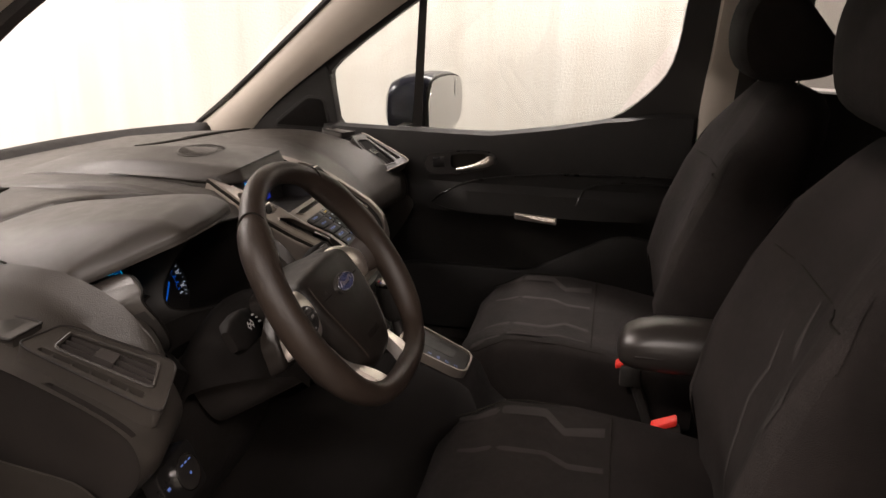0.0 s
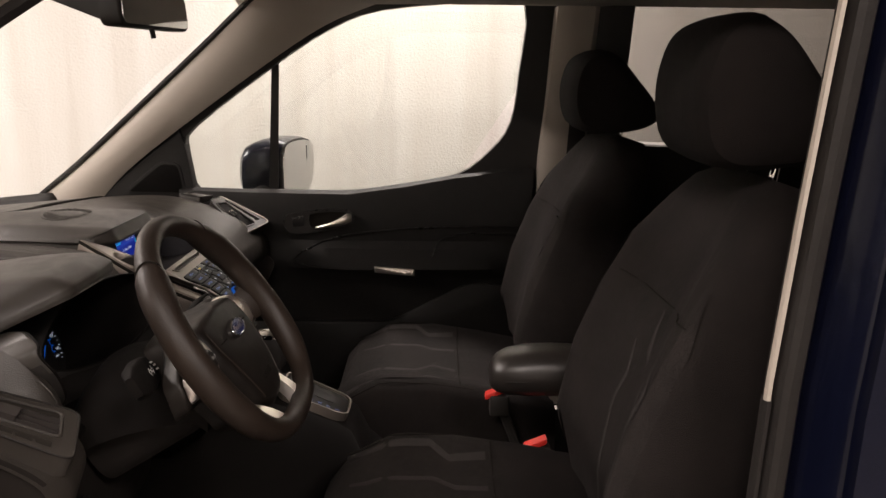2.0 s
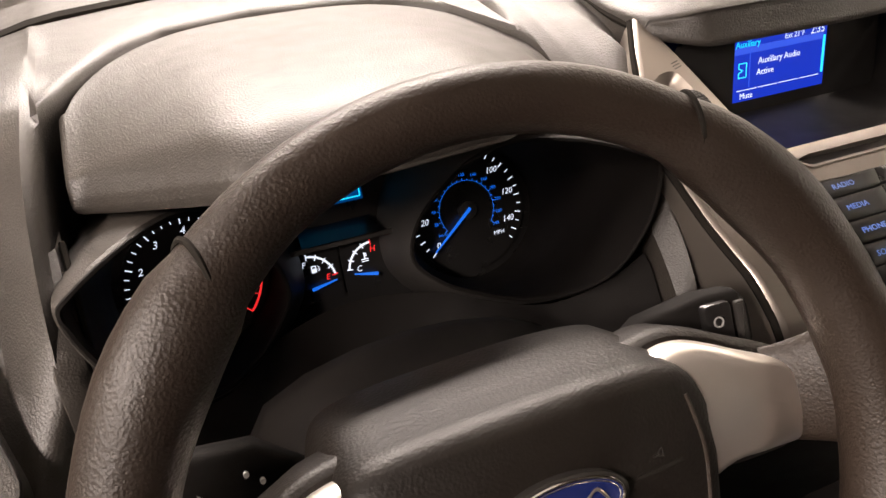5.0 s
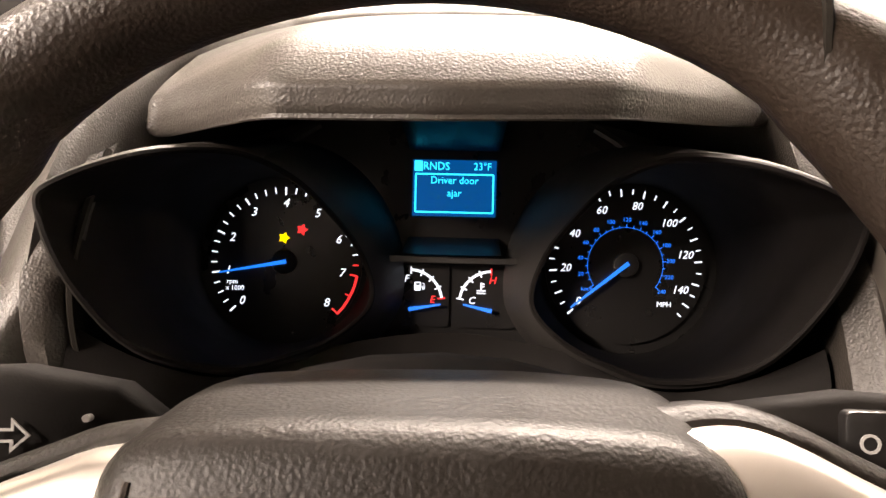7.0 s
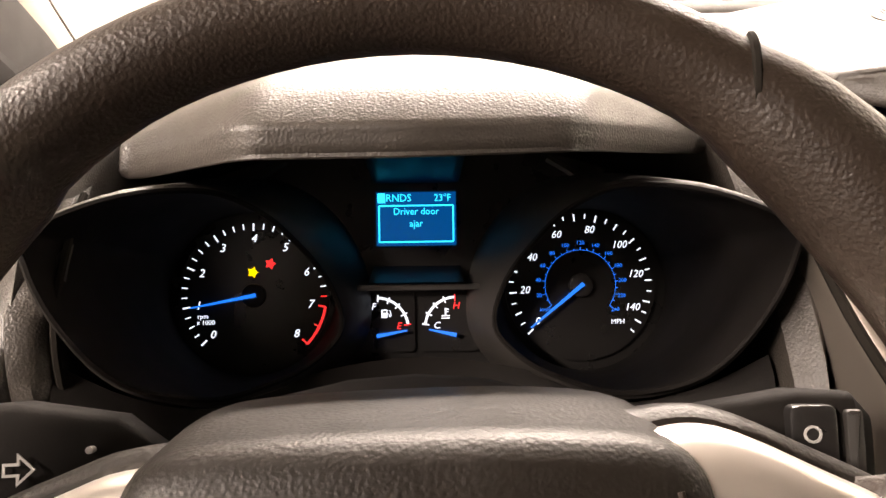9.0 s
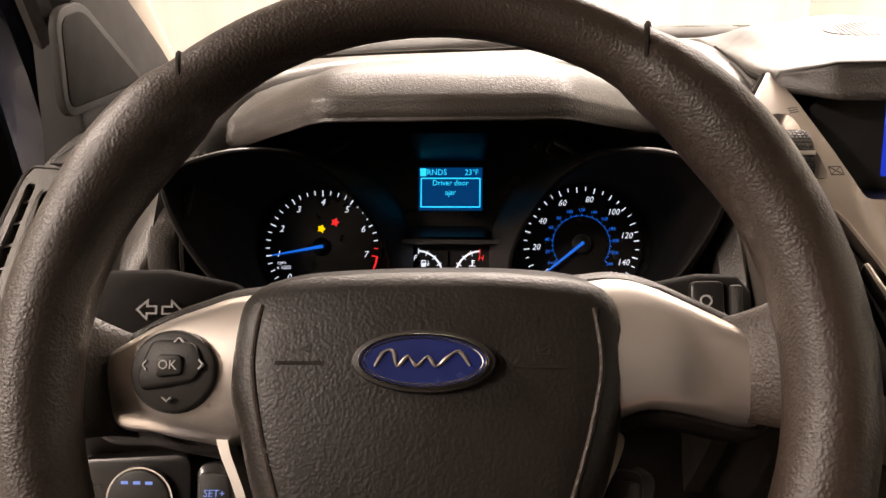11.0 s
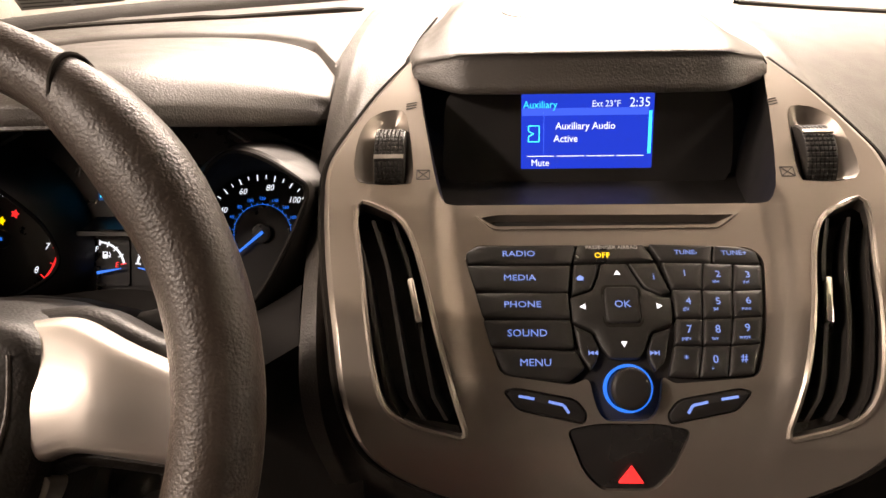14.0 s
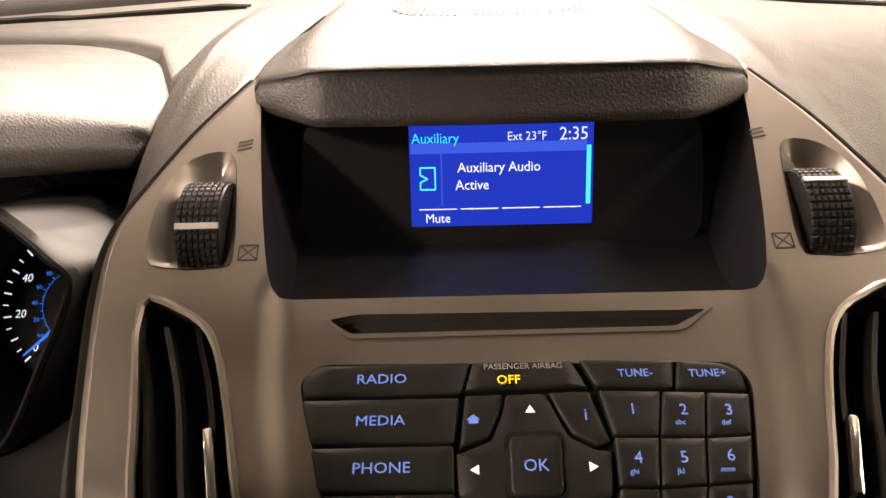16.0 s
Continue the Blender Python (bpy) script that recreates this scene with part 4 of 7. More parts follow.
# ---- centre stack ----
PROF = [(0.42, 1.142), (0.345, 1.120), (0.30, 1.104), (0.248, 1.082), (0.205, 1.060), (0.178, 1.0445), (0.136, 1.024), (0.108, 1.000), (0.090, 0.965), (0.083, 0.930), (0.085, 0.86), (0.10, 0.80), (0.125, 0.72), (0.16, 0.64)]
LINE = [Vector(p) for p in PROF]
RUN = [0.0]
for a, b in zip(LINE, LINE[1:]):
    RUN.append(RUN[-1] + (b - a).length)


def on_line(s):
    s = min(max(s, 0.0), RUN[-1] - 1e-6)
    for i in range(len(RUN) - 1):
        if s <= RUN[i + 1]:
            return LINE[i].lerp(LINE[i + 1], (s - RUN[i]) / (RUN[i + 1] - RUN[i]))


def face(x, s, h):
    """The stack's curved face: x across, s down along it, h out of it."""
    p = (on_line(s - 0.006) + on_line(s) * 2 + on_line(s + 0.006)) / 4
    d = (on_line(s + 0.02) - on_line(s - 0.02)).normalized()
    n = Vector((d.y, -d.x))
    if n.y < 0:
        n = -n
    edge = lerp_line([(0.19, 0.093), (0.225, 0.1035), (0.264, 0.1010), (0.317, 0.0930), (0.36, 0.0850), (0.42, 0.0740)], s)
    h += 0.0062 * smoothstep(edge - 0.007, edge + 0.011, abs(x)) * (1 - smoothstep(0.32, 0.425, s))
    return Vector((x, p.x + n.x * h, p.y + n.y * h))


def words_on_face(u, v, h):
    return face(u, -v, h)


def mirrored(pts):
    return [(-x, s) for x, s in reversed(pts)]


stack = part("centre_stack_body", slab([Vector(p) for p in [(-0.118, 0.245), (0.118, 0.245), (0.090, 0.405), (0.045, 0.428), (-0.045, 0.428), (-0.090, 0.405)]], face, -0.05, -0.012), BLACK, dash, "silver painted centre stack")
left = [(-0.1305, 0.076), (-0.150, 0.1154), (-0.1695, 0.1625), (-0.1790, 0.1920), (-0.1790, 0.2218), (-0.1730, 0.2725), (-0.1645, 0.3179), (-0.1565, 0.3624), (-0.1440, 0.3900), (-0.122, 0.408), (-0.088, 0.422), (-0.050, 0.430)]
inner = [(-0.1030, 0.2260), (-0.1085, 0.2150), (-0.1165, 0.1702), (-0.1265, 0.1028)]
frame_outline = spline(left, 3, False) + spline(mirrored(left), 3, False)
top_gap = spline([(0.1265, 0.1028), (0.1165, 0.1702), (0.1085, 0.2150), (0.1030, 0.2245)], 3, False) + spline([(-0.1030, 0.2245), (-0.1085, 0.2150), (-0.1165, 0.1702), (-0.1265, 0.1028)], 3, False)
frame_outline = frame_outline + top_gap
vent_l = spline([(-0.1607, 0.2300), (-0.1440, 0.2320), (-0.1290, 0.2440), (-0.1195, 0.2690), (-0.1070, 0.3195), (-0.0960, 0.3579), (-0.0905, 0.3782), (-0.1030, 0.3772), (-0.1240, 0.3711), (-0.1370, 0.3600), (-0.1440, 0.3350), (-0.1525, 0.2850)], 3)
vent_r = [Vector((-p.x, p.y)) for p in reversed(vent_l)]
pocket_l = spline([(-0.1640, 0.2040), (-0.1640, 0.1650), (-0.1540, 0.1440), (-0.1360, 0.1400), (-0.1300, 0.1600), (-0.1250, 0.2050), (-0.1330, 0.2110), (-0.1500, 0.2110)], 3)
pocket_r = [Vector((-p.x, p.y)) for p in reversed(pocket_l)]
pad_outline = rounded([(-0.0915, 0.2640), (-0.0840, 0.2560), (0.0860, 0.2585), (0.0920, 0.2675), (0.0830, 0.3205), (0.0760, 0.3450), (0.0280, 0.3490), (0.0215, 0.3440), (0.0200, 0.3610), (0.0150, 0.3700), (-0.0120, 0.3700), (-0.0165, 0.3610), (-0.0200, 0.3450), (-0.0285, 0.3500), (-0.0705, 0.3440)], 0.006, 3)
slot_outline = rounded([(-0.0810, 0.2358), (-0.0715, 0.2426), (0.0655, 0.2420), (0.0795, 0.2342), (0.0664, 0.2344), (-0.0695, 0.2334)], 0.002, 2)
pad_ll = rounded([(-0.0695, 0.3530), (-0.0620, 0.3510), (-0.0270, 0.3575), (-0.0205, 0.3660), (-0.0225, 0.3725), (-0.0605, 0.3645)], 0.004, 3)
pad_rr = [Vector((-p.x + 0.003, p.y)) for p in reversed(pad_ll)]
haz = rounded([(-0.0330, 0.3750), (-0.0150, 0.3715), (0.0200, 0.3715), (0.0380, 0.3750), (0.0280, 0.4010), (0.018, 0.4130), (-0.012, 0.4130), (-0.0230, 0.4010)], 0.005, 3)
cuts = [r for r in RUN if 0.05 < r < 0.44] + [0.10, 0.15, 0.167, 0.206, 0.215, 0.247, 0.275, 0.29, 0.325, 0.36, 0.372, 0.40, 0.41] + [0.203 + 0.0061 * k for k in range(36)]
trim = part("silver_frame", plate(frame_outline, [vent_l, vent_r, pocket_l, pocket_r, pad_outline, slot_outline, pad_ll, pad_rr, haz], face, -0.010, 0.0, cuts, (-0.14, 0.14, -0.05, 0.05, *[sg * (0.068 + 0.003 * k) for k in range(17) for sg in (-1, 1)])), SILVER, stack, "satin silver painted surround", angle=60)
# rounded outer roll of the wings
for sg in (1, -1):
    rows = []
    for p in spline(left, 4, False):
        x = p.x * sg
        rows.append([face(x, p.y, 0.0), face(x - sg * 0.003, p.y, -0.0012), face(x - sg * 0.006, p.y, -0.0055), face(x - sg * 0.0075, p.y, -0.012), face(x - sg * 0.008, p.y, -0.014 - 0.046 * (1 - smoothstep(0.34, 0.41, p.y)))])
    part("wing_edge", grid(rows), SILVER, stack)
    gap = [face((p.x - 0.0050) * sg, p.y, -0.0045) for p in spline(left, 4, False)]
    part("wing_gap", tube(gap, 0.0030, 6), GAP, stack, "dark gap round the silver surround")
    # inner wall of each wing down to the screen shelf
    rows = []
    for p in spline([(-0.1265, 0.100), (-0.1165, 0.1702), (-0.1085, 0.2150), (-0.1030, 0.2250)], 4, False):
        a = face(p.x * sg, p.y, 0.0)
        rows.append([a, a + Vector((sg * 0.001, 0.0, -0.003)), Vector((a.x + sg * 0.010, a.y + 0.005, min(a.z, 1.040))), Vector((a.x + sg * 0.012, a.y + 0.006, 1.030))])
    part("wing_inner_wall", grid(rows), KEYCAP, stack)
# raised rims round the thumbwheel pockets and the vents
for sg in (1, -1):
    vs = vent_l if sg < 0 else vent_r
    part("vent_rim", tube([face(p.x, p.y, 0.0006) for p in vs], 0.0018, 6, closed=True), SILVER, stack)
    # vent: well, upright slats, tab
    vent = part("centre_vent", slab(inset(vs, -0.004), face, -0.045, -0.034), BLACK, stack, "tall dark centre air vent")
    mid = lambda s: lerp_line([(0.228, -0.150), (0.27, -0.136), (0.32, -0.126), (0.36, -0.118), (0.378, -0.106)], s)
    for off in (-0.016, -0.003, 0.010):
        rows = []
        for k in range(11):
            s = 0.238 + 0.0132 * k
            c = mid(s) + off
            u = c if sg < 0 else -c
            rows.append([face(u - 0.0012, s, -0.004), face(u + 0.0012, s, -0.004), face(u + 0.0030, s, -0.032), face(u + 0.0008, s, -0.032)])
        part("slat", grid(rows, close_v=True, caps=True), BLACK, vent)
    tab = [(-0.1255, 0.2870), (-0.1215, 0.2860), (-0.1150, 0.3150), (-0.1190, 0.3165)]
    tab = tab if sg < 0 else [(-x, s) for x, s in reversed(tab)]
    part("vent_tab", slab(rounded(tab, 0.0015, 3), face, -0.008, 0.002, 0.0012), CHROME, vent, "chromed tab on the vent slat")
    dish = pocket_l if sg < 0 else pocket_r
    rings = [[face(p.x, p.y, h) for p in (inset(dish, d) if d else dish)] for d, h in ((0, 0.0005), (0.0012, -0.0012), (0.004, -0.0050), (0.008, -0.0085), (0.012, -0.0105))]
    bm = grid(rings, close_v=True)
    bm.faces.new([bm.verts.new(p) for p in rings[-1]])
    bmesh.ops.remove_doubles(bm, verts=bm.verts, dist=1e-7)
    part("pocket_floor", bm, SILVER, stack, "scooped silver thumbwheel pocket")
    # drum thumbwheel covered with small square nubs
    cx = (-0.1415 if sg < 0 else 0.1415)
    rows = []
    nrib = 44
    centre, rad = face(cx, 0.181, -0.0165), 0.0265
    t1 = (face(cx, 0.195, 0) - face(cx, 0.167, 0)).normalized()
    nn = (face(cx, 0.181, 0.01) - face(cx, 0.181, 0)).normalized()
    lean = 0.10 * sg
    across = [(-0.0102, 0.014), (-0.0100, 0.0012)]
    for c in range(7):
        w0 = -0.0095 + 0.0027 * c
        across += [(w0 + 0.0002, 0.0), (w0 + 0.0019, 0.0), (w0 + 0.0023, 0.0010)]
    across += [(0.0100, 0.0012), (0.0102, 0.014)]
    for k in range(nrib * 4):
        a = math.pi * 2 * k / (nrib * 4)
        low = 0.0010 if k % 4 == 3 else 0.0
        d = t1 * math.cos(a) + nn * math.sin(a)
        rows.append([centre + Vector((w, 0, 0)) + d * (rad - max(e, low)) for w, e in across])
    bm = grid(rows, close_u=True)
    wheel_ob = part("thumbwheel", bm, BLACK, stack, "nubbed black vent thumbwheel", angle=20)
    a0 = math.radians(62 if sg < 0 else 100)
    d = t1 * math.cos(a0) + nn * math.sin(a0)
    q = nn * math.cos(a0) - t1 * math.sin(a0)
    bm = bmesh.new()
    cs = [centre + Vector((w, 0, 0)) + d * r + q * o for w in (-0.0098, 0.0098) for r in (rad - 0.002, rad + 0.0006) for o in (-0.0014, 0.0014)]
    bmesh.ops.convex_hull(bm, input=[bm.verts.new(p) for p in cs])
    part("wheel_mark", bm, SATIN, wheel_ob)
    # engraved open and shut marks
    mx = -0.127 if sg < 0 else 0.127
    for k in range(3):
        part("open_mark", slab([Vector(p) for p in bar(mx - 0.006, 0.138 - 0.0028 * k, mx + 0.001, 0.136 - 0.0028 * k, 0.0007)], face, -0.0005, 0.0003), ENGRAVE, trim)
    mx = -0.1185 if sg < 0 else 0.1185
    box = [(mx - 0.0042, 0.199), (mx + 0.0042, 0.199), (mx + 0.0042, 0.207), (mx - 0.0042, 0.207)]
    for a, b in ((0, 1), (1, 2), (2, 3), (3, 0), (0, 2), (1, 3)):
        part("shut_mark", slab([Vector(p) for p in bar(*box[a], *box[b], 0.0006)], face, -0.0005, 0.0003), ENGRAVE, trim)

# CD slot and its chamfered lip
part("cd_slot_well", slab(inset(slot_outline, -0.004), face, -0.02, -0.006), BLACK, stack)
lipbm = plate(rounded([(-0.0845, 0.2336), (-0.0780, 0.2308), (0.0765, 0.2304), (0.0840, 0.2320), (0.0685, 0.2442), (-0.0728, 0.2448)], 0.0035, 4), [slot_outline], face, -0.002, 0.0013)
part("cd_slot_lip", lipbm, SILVER, stack, "silver lip of the disc slot")
# screen shelf, screen recess and the display
shelf = grid([[Vector((x * w, y, z)) for y, z, w in ((0.205, 1.0585, 0.102), (0.215, 1.0560, 0.104), (0.235, 1.0480, 0.108), (0.265, 1.0420, 0.112), (0.300, 1.0400, 0.117), (0.318, 1.0430, 0.120))] for x in (-1, -0.75, -0.5, -0.25, 0, 0.25, 0.5, 0.75, 1)])
part("screen_shelf", shelf, KEYCAP, stack, "black shelf under the screen")
wallbm = grid([[Vector((u, y, z)) for y, z in ((0.330, 1.035), (0.337, 1.060), (0.348, 1.090), (0.356, 1.108))] for u in (-0.128, -0.10, -0.06, 0.06, 0.10, 0.128)])
part("screen_surround", wallbm, KEYCAP, stack, "black screen surround")


def on_screen(u, v, h):
    return Vector((u, 0.3145 + 0.20 * v - h * 0.98, 1.0765 + 0.98 * v + h * 0.20))


part("screen_bezel", plate(rounded([(-0.110, -0.041), (0.110, -0.041), (0.106, 0.037), (-0.106, 0.037)], 0.020), [rounded([(-0.0495, -0.0265), (0.0490, -0.0265), (0.0490, 0.0295), (-0.0495, 0.0295)], 0.001)], on_screen, -0.004, 0.0012), KEYCAP, stack)
screen = part("display", slab([Vector(p) for p in [(-0.0495, -0.0265), (0.0490, -0.0265), (0.0490, 0.0295), (-0.0495, 0.0295)]], on_screen, -0.004, 0.0005), SCREEN_BLUE, stack, "lit blue colour display")
part("header_band", slab([Vector(p) for p in [(-0.049, 0.0135), (0.0455, 0.0135), (0.0455, 0.019), (-0.049, 0.019)]], on_screen, 0.0005, 0.0008), SCREEN_LIGHT, screen)
part("scroll_bar", slab([Vector(p) for p in [(0.0455, -0.0155), (0.0478, -0.0155), (0.0478, 0.0165), (0.0455, 0.0165)]], on_screen, 0.0005, 0.0010), LIT_CYAN, screen)
part("divider_line", slab([Vector(p) for p in bar(-0.0325, -0.0155, -0.0325, 0.016, 0.0006)], on_screen, 0.0005, 0.0010), SCREEN_LIGHT, screen)
for k in range(4):
    part("footer_line", slab([Vector(p) for p in bar(-0.045 + 0.0225 * k, -0.0170, -0.0245 + 0.0225 * k, -0.0170, 0.0005)], on_screen, 0.0005, 0.0010), LIT_WHITE, screen)
for txt, u, v, hgt, mat in (("Auxiliary", -0.0355, 0.0215, 0.0056, LIT_CYAN), ("Ext 23°F", 0.0135, 0.0218, 0.0048, LIT_WHITE), ("2:35", 0.0385, 0.0225, 0.0072, LIT_WHITE), ("Auxiliary Audio", -0.0015, 0.0055, 0.0056, LIT_WHITE), ("Active", -0.0160, -0.0040, 0.0056, LIT_WHITE), ("Mute", -0.0350, -0.0222, 0.0052, LIT_WHITE)):
    part("screen_text", lettering(txt, u, v, hgt, on_screen, 0.0008, stretch=0.92), mat, screen, smooth=False)
for a, b in (((-0.044, 0.006), (-0.036, 0.006)), ((-0.036, 0.006), (-0.036, -0.006)), ((-0.036, -0.006), (-0.044, -0.006)), ((-0.044, 0.006), (-0.044, 0.002)), ((-0.044, -0.002), (-0.044, -0.006)), ((-0.044, 0.002), (-0.040, 0.0)), ((-0.040, 0.0), (-0.044, -0.002))):
    part("audio_icon", slab([Vector(p) for p in bar(*a, *b, 0.0008)], on_screen, 0.0006, 0.0010), LIT_CYAN, screen)
# keypad
keypad = part("keypad", slab(pad_outline, face, -0.014, -0.0035), KEYCAP, stack, "black radio keypad with backlit legends")


def key(pts, r=0.0022, top=0.0016, dome=0.0004, mat=KEYCAP, nm="key", gap=0.00028):
    """A softly domed key cap with rounded edges, its outline given as (x, s) corners."""
    line = inset(rounded(pts, r, 3), gap)
    mid = sum((Vector(p[:2]) for p in line), Vector((0, 0))) / len(line)
    rings = [[face(p[0], p[1], -0.006) for p in line]]
    for d, h in ((0.0, top - 0.0011), (0.00025, top - 0.0005), (0.0008, top)):
        rings.append([face(p[0], p[1], h) for p in (inset(line, d) if d else line)])
    for f in (0.3, 0.6, 0.9):
        rings.append([face(*Vector(p[:2]).lerp(mid, f), top + dome * (1 - (1 - f) ** 2)) for p in inset(line, 0.0008)])
    bm = grid(rings, close_v=True)
    bm.faces.new([bm.verts.new(p) for p in rings[-1]])
    bmesh.ops.remove_doubles(bm, verts=bm.verts, dist=1e-7)
    return part(nm, bm, mat, keypad, angle=50)


LEG = 0.0021
lines = [(0.2566, -0.0860, -0.0212), (0.2723, -0.0898, -0.0256), (0.2926, -0.0845, -0.0286), (0.3112, -0.0802, -0.0286), (0.3290, -0.0757, -0.0268)]
for i, (nm, u, v) in enumerate((("RADIO", -0.0575, 0.2643), ("MEDIA", -0.0575, 0.2826), ("PHONE", -0.0565, 0.3018), ("SOUND", -0.0542, 0.3200), ("MENU", -0.0500, 0.3372))):
    s0, l0, r0 = lines[i]
    if i == 0:
        pts = [(-0.0905, 0.2625), (-0.0835, 0.2568), (r0, 0.2566), (-0.0252, 0.2716), (-0.0890, 0.2723)]
    elif i == 4:
        pts = [(l0, s0 - 0.0010), (r0, s0 + 0.0008), (-0.0215, 0.3405), (-0.0310, 0.3485), (-0.0640, 0.3452), (-0.0690, 0.3425)]
    else:
        s1, l1, r1 = lines[i + 1]
        pts = [(l0, s0), (r0, s0), (r1, s1), (l1, s1 - 0.001)]
    k = key(pts)
    part("legend", lettering(nm, u, -v, 0.0044, words_on_face, LEG, stretch=1.1), LIT_TEXT, k, smooth=False)
key([(-0.0208, 0.2566), (0.0200, 0.2566), (0.0258, 0.2694), (-0.0245, 0.2702)], 0.001, 0.0014, 0.0001, GLOSSY)
part("legend", lettering("PASSENGER AIRBAG", 0.000, -0.2595, 0.0026, words_on_face, 0.0017), GLYPH, keypad, smooth=False)
part("legend", lettering("OFF", -0.0062, -0.2655, 0.0040, words_on_face, 0.0017), LIT_AMBER, keypad, "lit amber OFF sign", smooth=False)
for nm, pts, u, v in (("TUNE-", [(0.0225, 0.2562), (0.0622, 0.2575), (0.0595, 0.2710), (0.0285, 0.2696)], 0.0450, 0.2638), ("TUNE+", [(0.0626, 0.2575), (0.0800, 0.2590), (0.0882, 0.2630), (0.0888, 0.2727), (0.0599, 0.2710)], 0.0740, 0.2645)):
    k = key(pts)
    part("legend", lettering(nm, u, -v, 0.0035, words_on_face, LEG), LIT_TEXT, k, smooth=False)
key_rows = [[(0.0289, 0.2702), (0.0545, 0.2712), (0.0722, 0.2720), (0.0892, 0.2733)], [(0.0326, 0.2905), (0.0506, 0.2910), (0.0684, 0.2914), (0.0862, 0.2909)], [(0.0322, 0.3104), (0.0478, 0.3108), (0.0654, 0.3102), (0.0824, 0.3092)], [(0.0296, 0.3267), (0.0460, 0.3271), (0.0618, 0.3268), (0.0792, 0.3257)], [(0.0246, 0.3452), (0.0418, 0.3458), (0.0582, 0.3452), (0.0730, 0.3437)]]
names = ["1", "2", "3", "4", "5", "6", "7", "8", "9", "*", "0", "#"]
for r in range(4):
    for c in range(3):
        pts = [key_rows[r][c], key_rows[r][c + 1], key_rows[r + 1][c + 1], key_rows[r + 1][c]]
        k = key(pts, 0.0014)
        u, v = sum(p[0] for p in pts) / 4, sum(p[1] for p in pts) / 4
        part("legend", lettering(names[r * 3 + c], u, -(v - 0.0010), 0.0048, words_on_face, LEG), LIT_TEXT, k, smooth=False)
        small = ("", "abc", "def", "ghi", "jkl", "mno", "pqrs", "tuv", "wxyz", "", "+", "")[r * 3 + c]
        if small:
            part("legend", lettering(small, u - 0.0022, -(v + 0.0042), 0.0022, words_on_face, LEG), LIT_TEXT, k, smooth=False)
# cross pad: corner keys, the rocker with its four arrows and the raised middle key
for pts in ([(-0.0243, 0.2712), (-0.0085, 0.2710), (-0.0105, 0.2800), (-0.0150, 0.2900), (-0.0270, 0.2945)], [(0.0090, 0.2706), (0.0258, 0.2702), (0.0320, 0.2925), (0.0262, 0.2945), (0.0168, 0.2890), (0.0125, 0.2800)],
        [(-0.0275, 0.3140), (-0.0165, 0.3195), (-0.0130, 0.3290), (-0.0150, 0.3370), (-0.0188, 0.3420), (-0.0245, 0.3324)], [(0.0290, 0.3160), (0.0180, 0.3195), (0.0140, 0.3300), (0.0150, 0.3370), (0.0180, 0.3425), (0.0240, 0.3360)]):
    key(pts, 0.0012, 0.0010, 0.0002)
key([(-0.0078, 0.2712), (0.0082, 0.2710), (0.0118, 0.2800), (0.0160, 0.2898), (0.0262, 0.2955), (0.0318, 0.2960), (0.0300, 0.3140), (0.0172, 0.3185), (0.0132, 0.3285), (0.0095, 0.3350), (-0.0075, 0.3350), (-0.0122, 0.3285), (-0.0158, 0.3185), (-0.0278, 0.3130), (-0.0282, 0.2960), (-0.0262, 0.2955), (-0.0143, 0.2908), (-0.0098, 0.2800)], 0.0022, 0.0013, 0.0)
part("key_groove", slab(rounded([(-0.0096, 0.2876), (0.0142, 0.2876), (0.0136, 0.3160), (-0.0100, 0.3160)], 0.005), face, 0.0006, 0.00155), GAP, keypad)
ok = part("key", slab(rounded([(-0.0078, 0.2895), (0.0126, 0.2895), (0.0120, 0.3138), (-0.0082, 0.3138)], 0.0040), face, -0.002, 0.0030, 0.0014, steps=3), KEYCAP, keypad)
part("legend", lettering("OK", 0.002, -0.3022, 0.0048, words_on_face, 0.0031), LIT_TEXT, ok, smooth=False)
for u, v, turn in ((0.0015, 0.2788, 0), (-0.0206, 0.3028, 90), (0.0232, 0.3025, -90), (0.0012, 0.3258, 180)):
    tri = [Vector((u + 0.0022 * math.sin(radians(-turn + 120 * k)), v - 0.0022 * math.cos(radians(-turn + 120 * k)))) for k in range(3)]
    part("legend", slab(tri, face, 0.0010, 0.0017), LIT_WHITE, keypad)
home = [(-0.0236, 0.2824), (-0.0210, 0.2802), (-0.0184, 0.2824), (-0.0191, 0.2824), (-0.0191, 0.2840), (-0.0229, 0.2840), (-0.0229, 0.2824)]
part("legend", slab([Vector(p) for p in home], face, 0.0010, 0.0016), LIT_TEXT, keypad)
part("legend", lettering("i", 0.0231, -0.2815, 0.0052, words_on_face, 0.0015), LIT_TEXT, keypad, smooth=False)
for c, sg in ((-0.0165, -1), (0.0178, 1)):
    for d in (-0.0012, 0.0012):
        part("legend", slab([Vector(p) for p in ((c + d - sg * 0.0011, 0.3300), (c + d + sg * 0.0011, 0.3313), (c + d - sg * 0.0011, 0.3326))], face, 0.0010, 0.0016), LIT_TEXT, keypad)
    part("legend", slab([Vector(p) for p in bar(c + sg * 0.0027, 0.3300, c + sg * 0.0027, 0.3326, 0.0006)], face, 0.0010, 0.0016), LIT_TEXT, keypad)
